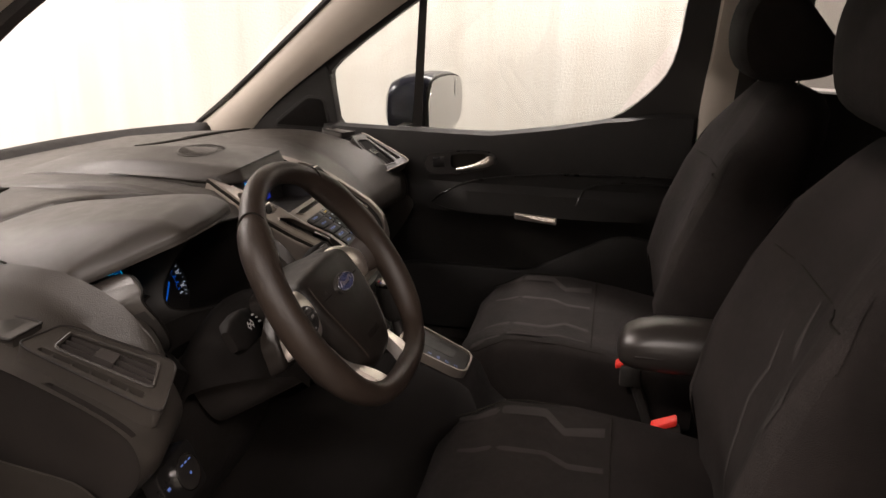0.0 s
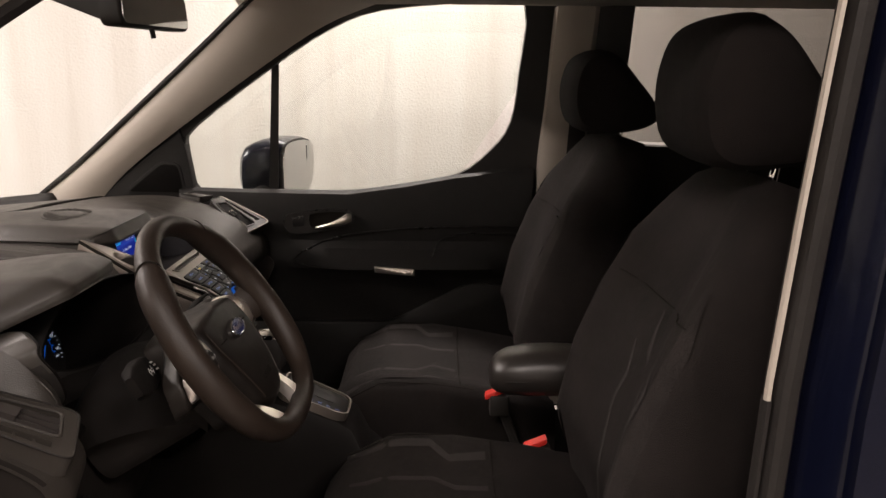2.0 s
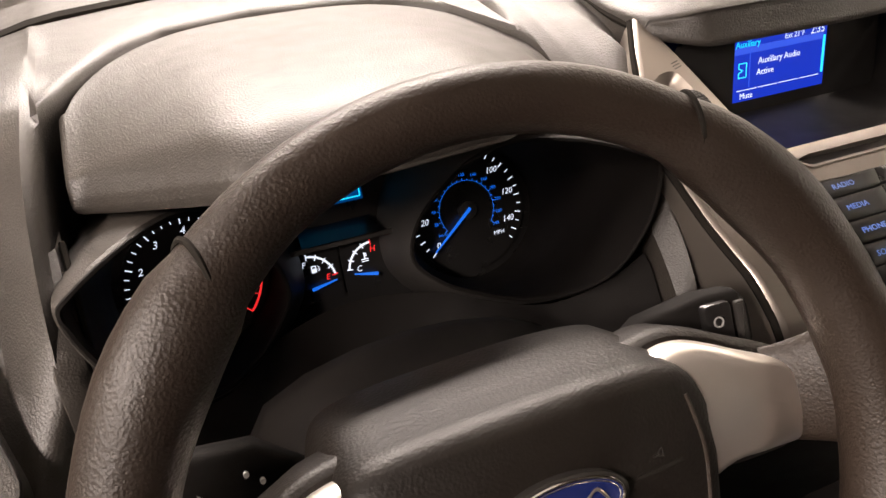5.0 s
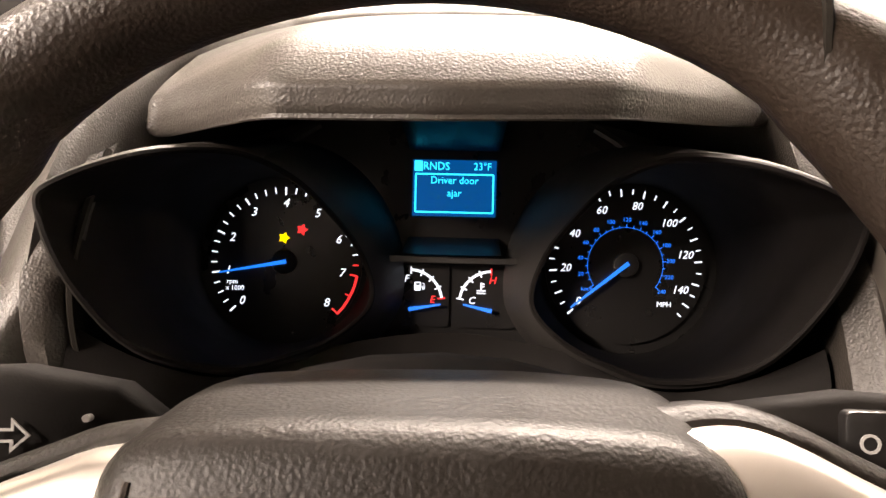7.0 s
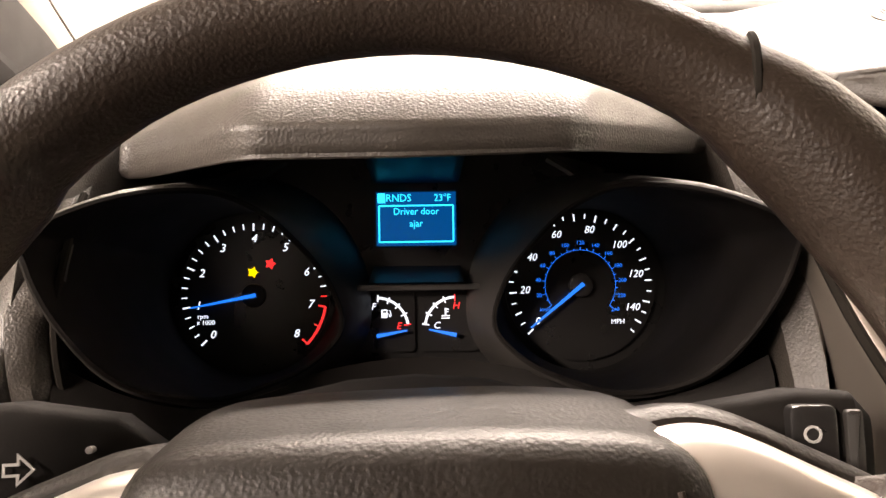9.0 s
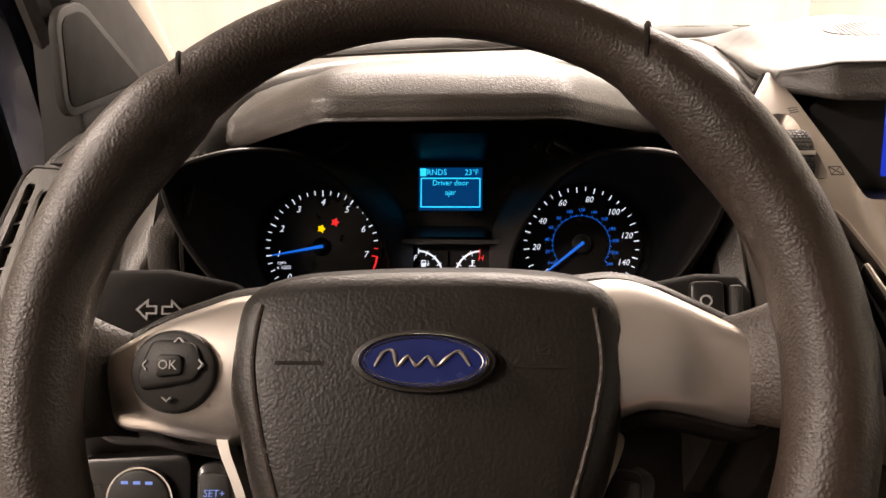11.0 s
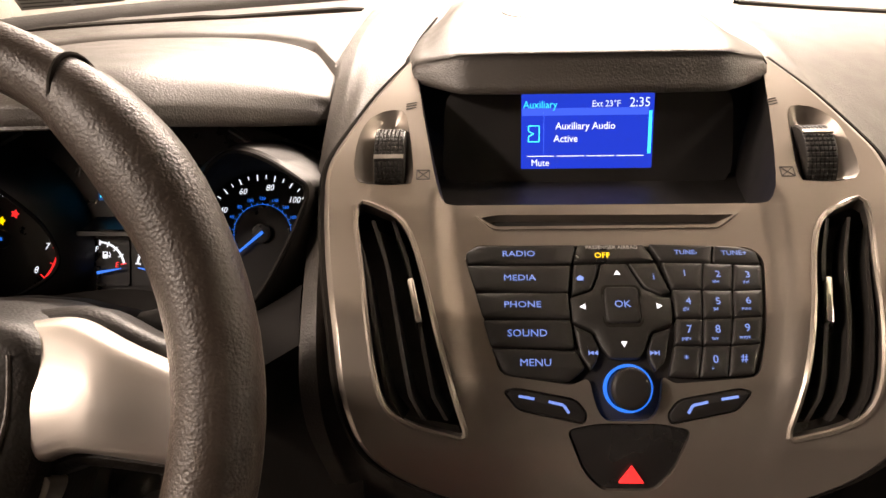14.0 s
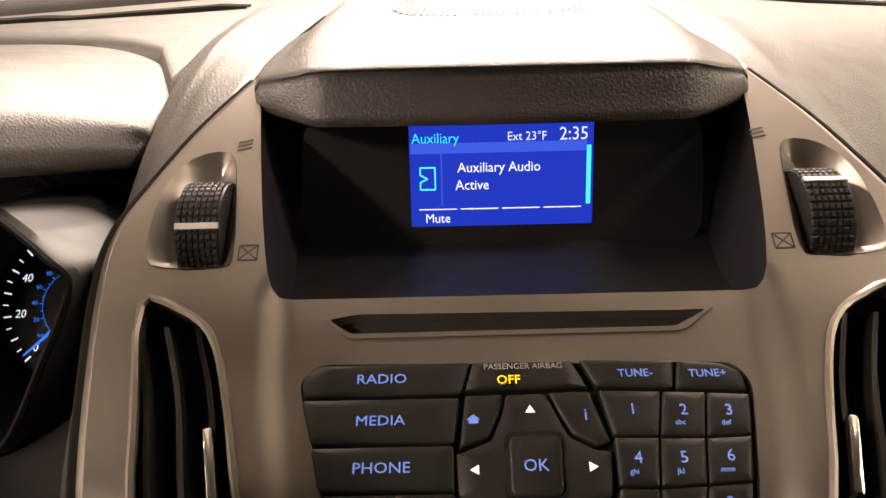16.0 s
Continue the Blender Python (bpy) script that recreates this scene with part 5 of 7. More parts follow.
# volume knob with its lit ring
ring_c = (0.0020, 0.3515)
part("volume_ring", plate(circle(*ring_c, 0.0137, 40), [circle(*ring_c, 0.0122, 40)], face, -0.0035, 0.0022), LIT_BLUE, keypad, "blue lit ring round the volume knob")
part("volume_knob", slab(circle(*ring_c, 0.0112, 40), face, -0.0035, 0.0125, 0.003, steps=4), KEYCAP, keypad, "black volume knob")
for pts, glyphs in ((pad_ll, (((-0.060, 0.3560), (-0.051, 0.3575)), ((-0.043, 0.3590), (-0.0345, 0.3610)), ((-0.0345, 0.3610), (-0.0315, 0.3655)))), (pad_rr, (((0.0635, 0.3560), (0.0540, 0.3575)), ((0.0465, 0.3590), (0.0380, 0.3610)), ((0.0380, 0.3610), (0.0355, 0.3655))))):
    k = part("call_key", slab(inset(pts, 0.0008), face, -0.012, 0.001, 0.0015), KEYCAP, stack, "black call key with lit mark")
    for g in glyphs:
        part("legend", slab([Vector(p) for p in bar(*g[0], *g[1], 0.0016)], face, 0.001, 0.0014), LIT_TEXT, k)
hz = part("hazard_panel", slab(inset(haz, 0.0006), face, -0.012, -0.001, 0.0015), GLOSSY, stack, "black hazard light panel")
part("hazard_triangle", slab(rounded([(0.0045, 0.3965), (0.0118, 0.4075), (-0.0028, 0.4075)], 0.0006, 2), face, -0.001, 0.0006), LIT_RED, hz, "red hazard triangle")
# heater panel under the stack
heater = part("heater_panel", slab(rounded([(-0.075, 0.432), (0.075, 0.432), (0.075, 0.52), (-0.075, 0.52)], 0.02), face, -0.03, -0.008, 0.004), BLACK, stack, "black heater control panel")
for u in (-0.055, 0.0, 0.055):
    part("heater_knob", slab(circle(u, 0.475, 0.021, 28), face, -0.008, 0.012, 0.003), BLACK, heater)
    part("knob_ring", plate(circle(u, 0.475, 0.0228, 28), [circle(u, 0.475, 0.0212, 28)], face, -0.008, -0.002), CHROME, heater)

# ---- instrument cluster ----
def gauge(u, v, h):
    """The gauge plane: u across from the cluster's middle, v up, h towards the driver."""
    return Vector((-0.387 + u, 0.360 + 0.42 * v - 0.906 * h, 0.965 + 0.906 * v + 0.42 * h))


cluster = part("gauge_panel", slab(rounded([(-0.19, -0.075), (0.19, -0.075), (0.18, 0.075), (0.10, 0.105), (-0.10, 0.105), (-0.18, 0.075)], 0.03), gauge, -0.02, -0.0025), GLOSSY, dash, "black gauge cluster with lit dials")
POD_LINE = [(0.193, 0.033, 0.180), (0.184, 0.046, 0.180), (0.153, 0.062, 0.155), (0.122, 0.068, 0.115), (0.099, 0.060, 0.088), (0.081, 0.044, 0.065), (0.060, 0.014, 0.037), (0.052, -0.018, 0.030), (0.069, -0.039, 0.049), (0.093, -0.049, 0.080), (0.120, -0.052, 0.115), (0.153, -0.036, 0.158), (0.178, -0.002, 0.178)]
for sg in (-1, 1):
    lip = spline([(sg * u, v, h) for u, v, h in POD_LINE], 5)
    centre = Vector((sg * 0.1185, 0.005, 0.0))
    rows = []
    for p in lip:
        a = math.atan2((p.y - centre.y), (p.x - centre.x))
        foot = centre + Vector((0.059 * math.cos(a), 0.058 * math.sin(a), -0.002))
        foot.x = max(abs(foot.x), 0.056) * sg
        mid = foot.lerp(p, 0.5) + Vector((0, 0.002, 0))
        out = Vector((p.x + sg * 0.004 * math.cos(a) * sg, p.y + 0.004 * math.sin(a), p.z - 0.004))
        back = p.lerp(foot, 0.4) + Vector((0.022 * math.cos(a), 0.016 * math.sin(a), -0.012))
        end = foot + Vector((0.030 * math.cos(a), 0.030 * math.sin(a), -0.03))
        rows.append([gauge(*q) for q in (foot, mid, p.lerp(foot, 0.04), p, out, back, end)])
    tunnel = part("gauge_pod", grid([[r[k] for k in range(4)] for r in rows], close_u=True), POD, cluster, "deep black gauge pod")
    # Light painted in: lit upper left faces grey, shaded faces and right pod black
    shell = grid([[r[k] for k in range(3, 7)] for r in rows], close_u=True)
    for f in shell.faces:
        c = f.calc_center_median()
        f.material_index = 0 if sg < 0 and c.z > 1.045 and c.x < -0.492 else 1
    part("pod_shell", shell, [DASH, BLACK], tunnel, "outer pod shell with light and shade put into its colours")
    part("pod_rim", tube([r[3] for r in rows], 0.0019, 6, closed=True), POD, tunnel)
# apron between the pods and the column
rows = []
for p in spline([(-0.185, -0.030, 0.165), (-0.150, -0.050, 0.150), (-0.115, -0.062, 0.112), (-0.070, -0.050, 0.055), (0.0, -0.043, 0.030), (0.070, -0.050, 0.055), (0.115, -0.062, 0.112), (0.150, -0.050, 0.150), (0.185, -0.030, 0.165)], 4, False):
    a = gauge(p.x, p.y + 0.004, p.z - 0.006)
    rows.append([a, a + Vector((0, -0.010, -0.006)), a + Vector((0, -0.03, -0.03)), a + Vector((0, 0.0, -0.09))])
part("cluster_apron", grid(rows), POD, cluster, "dark shroud below the gauges")
# middle display
well = part("message_display", slab([Vector(p) for p in [(-0.0295, 0.0380), (0.0275, 0.0380), (0.0275, 0.0765), (-0.0295, 0.0765)]], gauge, -0.002, 0.001), LCD_BACK, cluster, "lit blue message display")
lcd = lambda u, v, h: gauge(-0.001 + u, 0.0572 + v, h)
for a, b in (((-0.0265, -0.0165), (0.0265, -0.0165)), ((0.0265, -0.0165), (0.0265, 0.0095)), ((0.0265, 0.0095), (-0.0265, 0.0095)), ((-0.0265, 0.0095), (-0.0265, -0.0165))):
    part("frame_line", slab([Vector(p) for p in bar(*a, *b, 0.0011)], lcd, 0.001, 0.0013), LIT_CYAN, well)
part("gear_mark", slab([Vector(p) for p in [(-0.0275, 0.0115), (-0.0220, 0.0115), (-0.0220, 0.0185), (-0.0275, 0.0185)]], lcd, 0.001, 0.0013), LIT_CYAN, well)
for txt, u, v, hgt in (("RNDS", -0.0125, 0.0148, 0.0056), ("23°F", 0.0190, 0.0148, 0.0052), ("Driver door", 0.0, 0.0052, 0.0052), ("ajar", 0.0, -0.0035, 0.0052)):
    part("display_text", lettering(txt, u, v, hgt, lcd, 0.0011, stretch=0.92), LIT_CYAN, well, smooth=False)
# glossy flared walls round the display, which mirror its light
for pts in ([(-0.032, 0.083, 0.0), (0.030, 0.083, 0.0), (0.034, 0.101, 0.034), (-0.036, 0.101, 0.034)], [(-0.032, 0.0235, 0.0), (0.030, 0.0235, 0.0), (0.032, 0.0120, 0.022), (-0.034, 0.0120, 0.022)],
        [(-0.0640, 0.062, 0.0), (-0.0440, 0.020, 0.0), (-0.0600, 0.013, 0.030), (-0.0840, 0.052, 0.040)], [(0.0630, 0.062, 0.0), (0.0430, 0.020, 0.0), (0.0590, 0.013, 0.030), (0.0830, 0.052, 0.040)]):
    bm = bmesh.new()
    bm.faces.new([bm.verts.new(gauge(u, v, h + lift)) for u, v, h in pts for lift in (0.0,)])
    bmesh.ops.solidify(bm, geom=bm.faces[:], thickness=0.0012)
    part("display_flare", bm, PIANO, cluster, "glossy black wall round the display", smooth=False)
for sg in (-1, 1):
    part("display_strut", tube([gauge(sg * 0.092, 0.098, 0.012), gauge(sg * 0.105, 0.090, 0.014), gauge(sg * 0.122, 0.076, 0.020)], 0.003, 6), DASH, cluster)
part("display_shelf", slab(rounded([(-0.058, 0.0065), (0.056, 0.0065), (0.056, 0.0105), (-0.058, 0.0105)], 0.001), gauge, -0.002, 0.016), BLACK, cluster)


def polar(c, r, a):
    return c[0] + r * math.cos(radians(a)), c[1] + r * math.sin(radians(a))


TACH, SPEED = (-0.1172, 0.004), (0.1160, 0.0078)
tach = part("tachometer", slab(circle(*TACH, 0.054, 48), gauge, -0.002, 0.0005), GLOSSY, cluster, "lit rev counter dial")
for k in range(33):
    a = 223 - 266 * k / 32
    long = k % 4 == 0
    mat = LIT_RED if k >= 27 else LIT_WHITE
    if k >= 29 and k % 2:
        continue
    part("tick", slab([Vector(p) for p in bar(*polar(TACH, 0.0462 if long else 0.0475, a), *polar(TACH, 0.0515, a), 0.0011 if long else 0.0008)], gauge, 0.0005, 0.0009), mat, tach)
part("redline", slab([Vector(polar(TACH, 0.0505, 223 - 266 * k / 40)) for k in range(35, 41)] + [Vector(polar(TACH, 0.0522, 223 - 266 * k / 40)) for k in range(40, 34, -1)], gauge, 0.0005, 0.0009), LIT_RED, tach)
for k in range(9):
    part("dial_number", lettering(str(k), *polar(TACH, 0.0405, 223 - 266 * k / 8), 0.0060, gauge, 0.0006, shear=0.25), LIT_WHITE, tach, smooth=False)
part("dial_text", lettering("rpm", TACH[0] - 0.0365, TACH[1] - 0.0145, 0.0034, gauge, 0.0006), LIT_WHITE, tach, smooth=False)
part("dial_text", lettering("x 1000", TACH[0] - 0.0345, TACH[1] - 0.0190, 0.0034, gauge, 0.0006), LIT_WHITE, tach, smooth=False)
speedo = part("speedometer", slab(circle(*SPEED, 0.054, 48), gauge, -0.002, 0.0005), GLOSSY, cluster, "lit speedometer dial")
for k in range(30):
    a = 222 - 264 * k / 29
    part("tick", slab([Vector(p) for p in bar(*polar(SPEED, 0.0462 if k % 2 == 0 else 0.0478, a), *polar(SPEED, 0.0512, a), 0.0010 if k % 2 == 0 else 0.0008)], gauge, 0.0005, 0.0009), LIT_WHITE, speedo)
for k in range(8):
    part("dial_number", lettering(str(20 * k), *polar(SPEED, 0.0403, 219 - 34.7 * k), 0.0055, gauge, 0.0006, shear=0.25, stretch=0.95), LIT_WHITE, speedo, smooth=False)
part("dial_text", lettering("MPH", SPEED[0] + 0.0265, SPEED[1] - 0.0265, 0.0036, gauge, 0.0006), LIT_WHITE, speedo, smooth=False)
part("inner_scale", slab([Vector(polar(SPEED, 0.0252, 215 - 250 * k / 40)) for k in range(41)] + [Vector(polar(SPEED, 0.0255, 215 - 250 * k / 40)) for k in range(40, -1, -1)], gauge, 0.0005, 0.0008), LIT_BLUE, speedo)
for k in range(13):
    part("inner_number", lettering("km/h" if k == 0 else str(20 * k), *polar(SPEED, 0.0305, 214 - 20.8 * k), 0.0029, gauge, 0.0006), LIT_BLUE, speedo, smooth=False)
for k in range(25):
    a = 214 - 10.4 * k
    part("inner_tick", slab([Vector(p) for p in bar(*polar(SPEED, 0.0253, a), *polar(SPEED, 0.0268 if k % 2 else 0.0275, a), 0.0005)], gauge, 0.0005, 0.0008), LIT_BLUE, speedo)
# small gauges
small = part("fuel_gauge", slab(rounded([(-0.046, -0.038), (-0.003, -0.038), (-0.003, 0.005), (-0.046, 0.005)], 0.004), gauge, -0.002, 0.0003), GLOSSY, cluster, "small fuel gauge")
small2 = part("temperature_gauge", slab(rounded([(-0.001, -0.038), (0.043, -0.038), (0.043, 0.005), (-0.001, 0.005)], 0.004), gauge, -0.002, 0.0003), GLOSSY, cluster, "small temperature gauge")
FC, TC = (-0.030, -0.0215), (0.0265, -0.0215)
for base, c, a0, a1, hot in ((small, FC, 8, 88, 0), (small2, TC, 172, 92, 1)):
    part("arc", slab([Vector(polar(c, 0.0215, a0 + (a1 - a0) * k / 12)) for k in range(13)] + [Vector(polar(c, 0.0232, a0 + (a1 - a0) * k / 12)) for k in range(12, -1, -1)], gauge, 0.0003, 0.0008), LIT_WHITE, base)
    for k in range(5):
        a = a0 + (a1 - a0) * k / 4
        part("tick", slab([Vector(p) for p in bar(*polar(c, 0.0195, a), *polar(c, 0.0245, a), 0.0009)], gauge, 0.0003, 0.0009), LIT_RED if k == (4 if hot else 0) else LIT_WHITE, base)
for txt, u, v, mat, base in (("F", -0.0325, -0.0055, LIT_WHITE, small), ("E", -0.0145, -0.0195, LIT_RED, small), ("C", 0.0125, -0.0195, LIT_WHITE, small2), ("H", 0.0265, -0.0055, LIT_RED, small2)):
    part("gauge_letter", lettering(txt, u, v, 0.0050, gauge, 0.0006, shear=0.2), mat, base, smooth=False)
pump = rounded([(-0.0268, -0.0135), (-0.0225, -0.0135), (-0.0225, -0.0075), (-0.0268, -0.0075)], 0.0006, 2)
part("fuel_icon", plate(pump, [[Vector(p) for p in ((-0.0260, -0.0098), (-0.0260, -0.0083), (-0.0233, -0.0083), (-0.0233, -0.0098))]], gauge, 0.0003, 0.0008), LIT_WHITE, small)
part("fuel_icon", tube([gauge(u, v, 0.0006) for u, v in ((-0.0225, -0.0105), (-0.0212, -0.0108), (-0.0210, -0.0126), (-0.0200, -0.0124), (-0.0202, -0.0090), (-0.0212, -0.0080))], 0.0003, 5), LIT_WHITE, small)
part("heat_icon", slab([Vector(p) for p in bar(0.0190, -0.0120, 0.0190, -0.0070, 0.0010)], gauge, 0.0003, 0.0008), LIT_WHITE, small2)
for v in (-0.0125, -0.0142):
    part("heat_icon", slab([Vector(p) for p in bar(0.0160, v, 0.0220, v, 0.0007)], gauge, 0.0003, 0.0008), LIT_WHITE, small2)
for v in (-0.0078, -0.0095):
    part("heat_icon", slab([Vector(p) for p in bar(0.0190, v, 0.0212, v, 0.0007)], gauge, 0.0003, 0.0008), LIT_WHITE, small2)
for base, c, a, r, r0, mat in ((tach, TACH, 190.5, 0.045, -0.002, LIT_BLUE), (speedo, SPEED, 219, 0.047, -0.002, LIT_BLUE), (small, (-0.030, -0.026), 10, 0.022, 0.0, LIT_BLUE), (small2, (0.0265, -0.026), 168, 0.020, 0.0, LIT_BLUE)):
    p, q = polar(c, r0, a), polar(c, r, a)
    n = Vector((-math.sin(radians(a)), math.cos(radians(a))))
    pts = [Vector(p) - n * 0.0014, Vector(q) - n * 0.0005, Vector(q) + n * 0.0005, Vector(p) + n * 0.0014]
    part("needle", slab(pts, gauge, 0.005, 0.0062), mat, base, "lit blue pointer")
    if r > 0.03:
        part("needle_cap", slab(circle(*c, 0.0085, 24), gauge, 0.0005, 0.0048, 0.001), BLACK, base)
for u, v, mat in ((-0.118, 0.0205, LIT_AMBER), (-0.1055, 0.0265, LIT_RED)):
    star = [Vector((u + (0.0042 if k % 2 == 0 else 0.0024) * math.cos(math.pi * k / 5), v + (0.0042 if k % 2 == 0 else 0.0024) * math.sin(math.pi * k / 5))) for k in range(10)]
    part("warning_light", slab(star, gauge, 0.0005, 0.0009), mat, tach, "lit warning symbol")

# steering column shroud and stalks
col = thing("steering_column", "dark shroud of the steering column with two stalks", "steering column", (-0.381, 0.14, 0.95))


def col_at(u, v, h):
    """The column's cross plane: u across, v up along it, h towards the driver."""
    return Vector((-0.387 + u, 0.0115 + 0.501 * v - 0.8654 * h, 1.033 + 0.8654 * v + 0.501 * h))


rows = []
for h, s, dv in ((-0.02, 0.8, 0.0), (-0.05, 1.0, 0.0), (-0.12, 1.08, 0.0), (-0.20, 1.0, -0.01), (-0.27, 0.9, -0.02)):
    rows.append([col_at(p.x * s, p.y * s + dv - 0.006, h) for p in spline([(-0.062, 0.012), (-0.05, 0.040), (0.0, 0.052), (0.05, 0.040), (0.062, 0.012), (0.058, -0.05), (0.03, -0.078), (-0.03, -0.078), (-0.058, -0.05)], 3)])
rows_top = []
for y, z, w in ((0.225, 0.970, 0.112), (0.205, 1.000, 0.116), (0.185, 1.011, 0.114), (0.15, 1.020, 0.104), (0.11, 1.026, 0.090), (0.06, 1.028, 0.075), (0.04, 1.010, 0.070)):
    rows_top.append([Vector((-0.387 + w * f, y, z - d)) for f, d in ((-1.0, 0.10), (-0.97, 0.055), (-0.85, 0.028), (-0.6, 0.012), (-0.3, 0.003), (0, 0), (0.3, 0.003), (0.6, 0.012), (0.85, 0.028), (0.97, 0.055), (1.0, 0.10))])
# Near-black cover colour holds the visor's shade; the shroud stays lighter
part("column_cover", grid(rows_top), POD, col, "arched upper cover of the column")
part("shroud", grid(rows, close_v=True, caps=True), DASH_DARK, col, "dark plastic column shroud")
for sg in (-1, 1):
    line = [col_at(sg * 0.05, 0.004, -0.120), col_at(sg * 0.088, 0.022, -0.104), col_at(sg * 0.115, 0.037, -0.088)]
    if sg < 0:
        tip = [col_at(-0.115, 0.037, -0.088), col_at(-0.150, 0.040, -0.078), col_at(-0.190, 0.040, -0.070), col_at(-0.205, 0.039, -0.068)]
    else:
        tip = [col_at(0.115, 0.037, -0.088), col_at(0.150, 0.040, -0.080), col_at(0.170, 0.041, -0.076), col_at(0.178, 0.041, -0.075)]
    rows = []
    up, out = Vector((0, 0.5035, 0.864)), Vector((0, -0.864, 0.5035))
    for k, (p, w, t) in enumerate(zip(line[:2] + tip, (0.008, 0.011, 0.021, 0.0245, 0.0225, 0.014), (0.007, 0.008, 0.012, 0.013, 0.012, 0.006))):
        ring = []
        for j in range(24):
            c, sn = math.cos(2 * math.pi * j / 24), math.sin(2 * math.pi * j / 24)
            ring.append(p + up * w * math.copysign(abs(sn) ** 0.45, sn) + out * t * math.copysign(abs(c) ** 0.45, c))
        rows.append(ring)
    stalk = part("indicator_stalk" if sg < 0 else "wiper_stalk", grid(rows, close_v=True, caps=True), POD, col, "black stalk with white symbols")
    if sg < 0:
        st = lambda u, v, h: col_at(-0.152 + u, 0.040 + v, -0.078 + 0.22 * (-u) + 0.0150 + h)
        for d in (-1, 1):
            arrow = [(d * 0.0012, 0.0025), (d * 0.006, 0.0025), (d * 0.006, 0.0062), (d * 0.0125, 0.0), (d * 0.006, -0.0062), (d * 0.006, -0.0025), (d * 0.0012, -0.0025)]
            arrow = arrow if d > 0 else arrow[::-1]
            part("arrow_mark", plate([Vector(p) for p in arrow], [inset([Vector(p) for p in arrow], 0.0010)], st, 0, 0.0006), GLYPH, stalk)
        for du, dv in ((0.030, 0.006), (0.037, 0.0), (0.040, -0.007)):
            part("lamp_mark", slab(circle(du, dv, 0.0014, 10), st, -0.004, -0.0005), GLYPH, stalk)
    else:
        st = lambda u, v, h: col_at(0.140 + u, 0.040 + v, -0.0665 + 0.10 * u + h)
        part("end_collar", slab(rounded([(0.004, -0.019), (0.022, -0.019), (0.022, 0.019), (0.004, 0.019)], 0.004), st, -0.02, 0.0025, 0.002), GLOSSY, stalk)
        part("end_collar", slab(rounded([(0.025, -0.017), (0.032, -0.017), (0.032, 0.017), (0.025, 0.017)], 0.002), st, -0.02, 0.0015, 0.002), BLACK, stalk)
        for du, dv in ((-0.030, 0.006), (-0.022, 0.010), (-0.026, 0.002), (-0.010, 0.0), (0.012, 0.008), (0.012, -0.006)):
            part("wiper_mark", plate(circle(du, dv, 0.0034, 12), [circle(du, dv, 0.0024, 12)], st, -0.003, 0.0030), GLYPH, stalk)

# ignition barrel on the column's flank, with the key in it
part("ignition_barrel", tube([(-0.318, 0.128, 0.930), (-0.292, 0.098, 0.930), (-0.287, 0.092, 0.930)], [0.017, 0.016, 0.013], 24), DASH_DARK, col, "round ignition lock")
key = thing("ignition_key", "black headed key standing in the ignition lock", "key", (-0.287, 0.092, 0.930))
part("key_blade", tube([(-0.287, 0.092, 0.930), (-0.276, 0.079, 0.930)], 0.0035, 8), CHROME, key)
part("key_head", slab(circle(0, 0, 0.0125, 32, 0.0150), lambda u, v, h: Vector((-0.268 + 0.77 * u + 0.64 * h, 0.070 + 0.64 * u - 0.77 * h, 0.930 + v)), -0.004, 0.004, 0.002), BLACK, key, "round black key head")
part("key_ring", tube([Vector((-0.263 + 0.006 * math.cos(2 * math.pi * k / 20), 0.072, 0.909 + 0.011 * math.sin(2 * math.pi * k / 20))) for k in range(20)], 0.0011, 6, closed=True), CHROME, key, "bright split ring")

# ---- steering wheel ----
wheel = thing("steering_wheel", "black leather steering wheel with satin metal spokes", "steering wheel", (-0.387, 0.0115, 1.033))
R, TUBE = 0.1868, 0.0163


def wheel_at(u, v, h):
    """The wheel's plane: u across, v up along it, h towards the driver."""
    return Vector((-0.3834 + u, 0.0113 + 0.572 * v - 0.820 * h, 1.0443 + 0.820 * v + 0.572 * h))


N = 96
rows = []
for k in range(N):
    a = 2 * math.pi * k / N
    deg = math.degrees(a) % 360
    grip = 0.0050 * (smoothstep(24, 42, deg) * smoothstep(54.5, 51.5, deg) + smoothstep(131.5, 134.5, deg) * smoothstep(160, 140, deg))
    low = 0.0018 * (smoothstep(130, 150, deg) * smoothstep(250, 200, deg) + (smoothstep(50, 30, deg) if deg < 180 else smoothstep(310, 330, deg)))
    r = TUBE + low + grip * 0.5
    flatb = 0.030 * max(0.0, -math.sin(a)) ** 4
    side = smoothstep(0.45, 0.8, abs(math.cos(a))) * smoothstep(-0.75, -0.3, math.sin(a))
    r += 0.0026 * side
    c = R - flatb - 0.0024 * side
    rows.append([wheel_at((c + r * math.cos(q)) * math.cos(a), (c + r * math.cos(q)) * math.sin(a), 1.06 * r * math.sin(q)) for q in [2 * math.pi * j / 20 for j in range(20)]])
rim = part("rim", grid(rows, close_u=True, close_v=True), LEATHER, wheel, "grained black leather rim")


def hub_at(u, v, h):
    """The hub's plane, set lower and deeper than the rim."""
    return wheel_at(u - 0.0045, v - 0.0105, h - 0.028)


# stitched seams where the upper rim cover meets the side grips
for a in (133.0, 54.0):
    line = []
    for j in range(24):
        q = 2 * math.pi * j / 24
        aa = radians(a) + (0.030 * math.sin(q) + 0.055 * math.cos(q)) * (-1 if a > 90 else 1)
        r = TUBE + 0.0008
        line.append(wheel_at((R + r * math.cos(q)) * math.cos(aa), (R + r * math.cos(q)) * math.sin(aa), 1.06 * r * math.sin(q)))
    part("rim_seam", tube(line, 0.0015, 6, closed=True), GAP, rim)


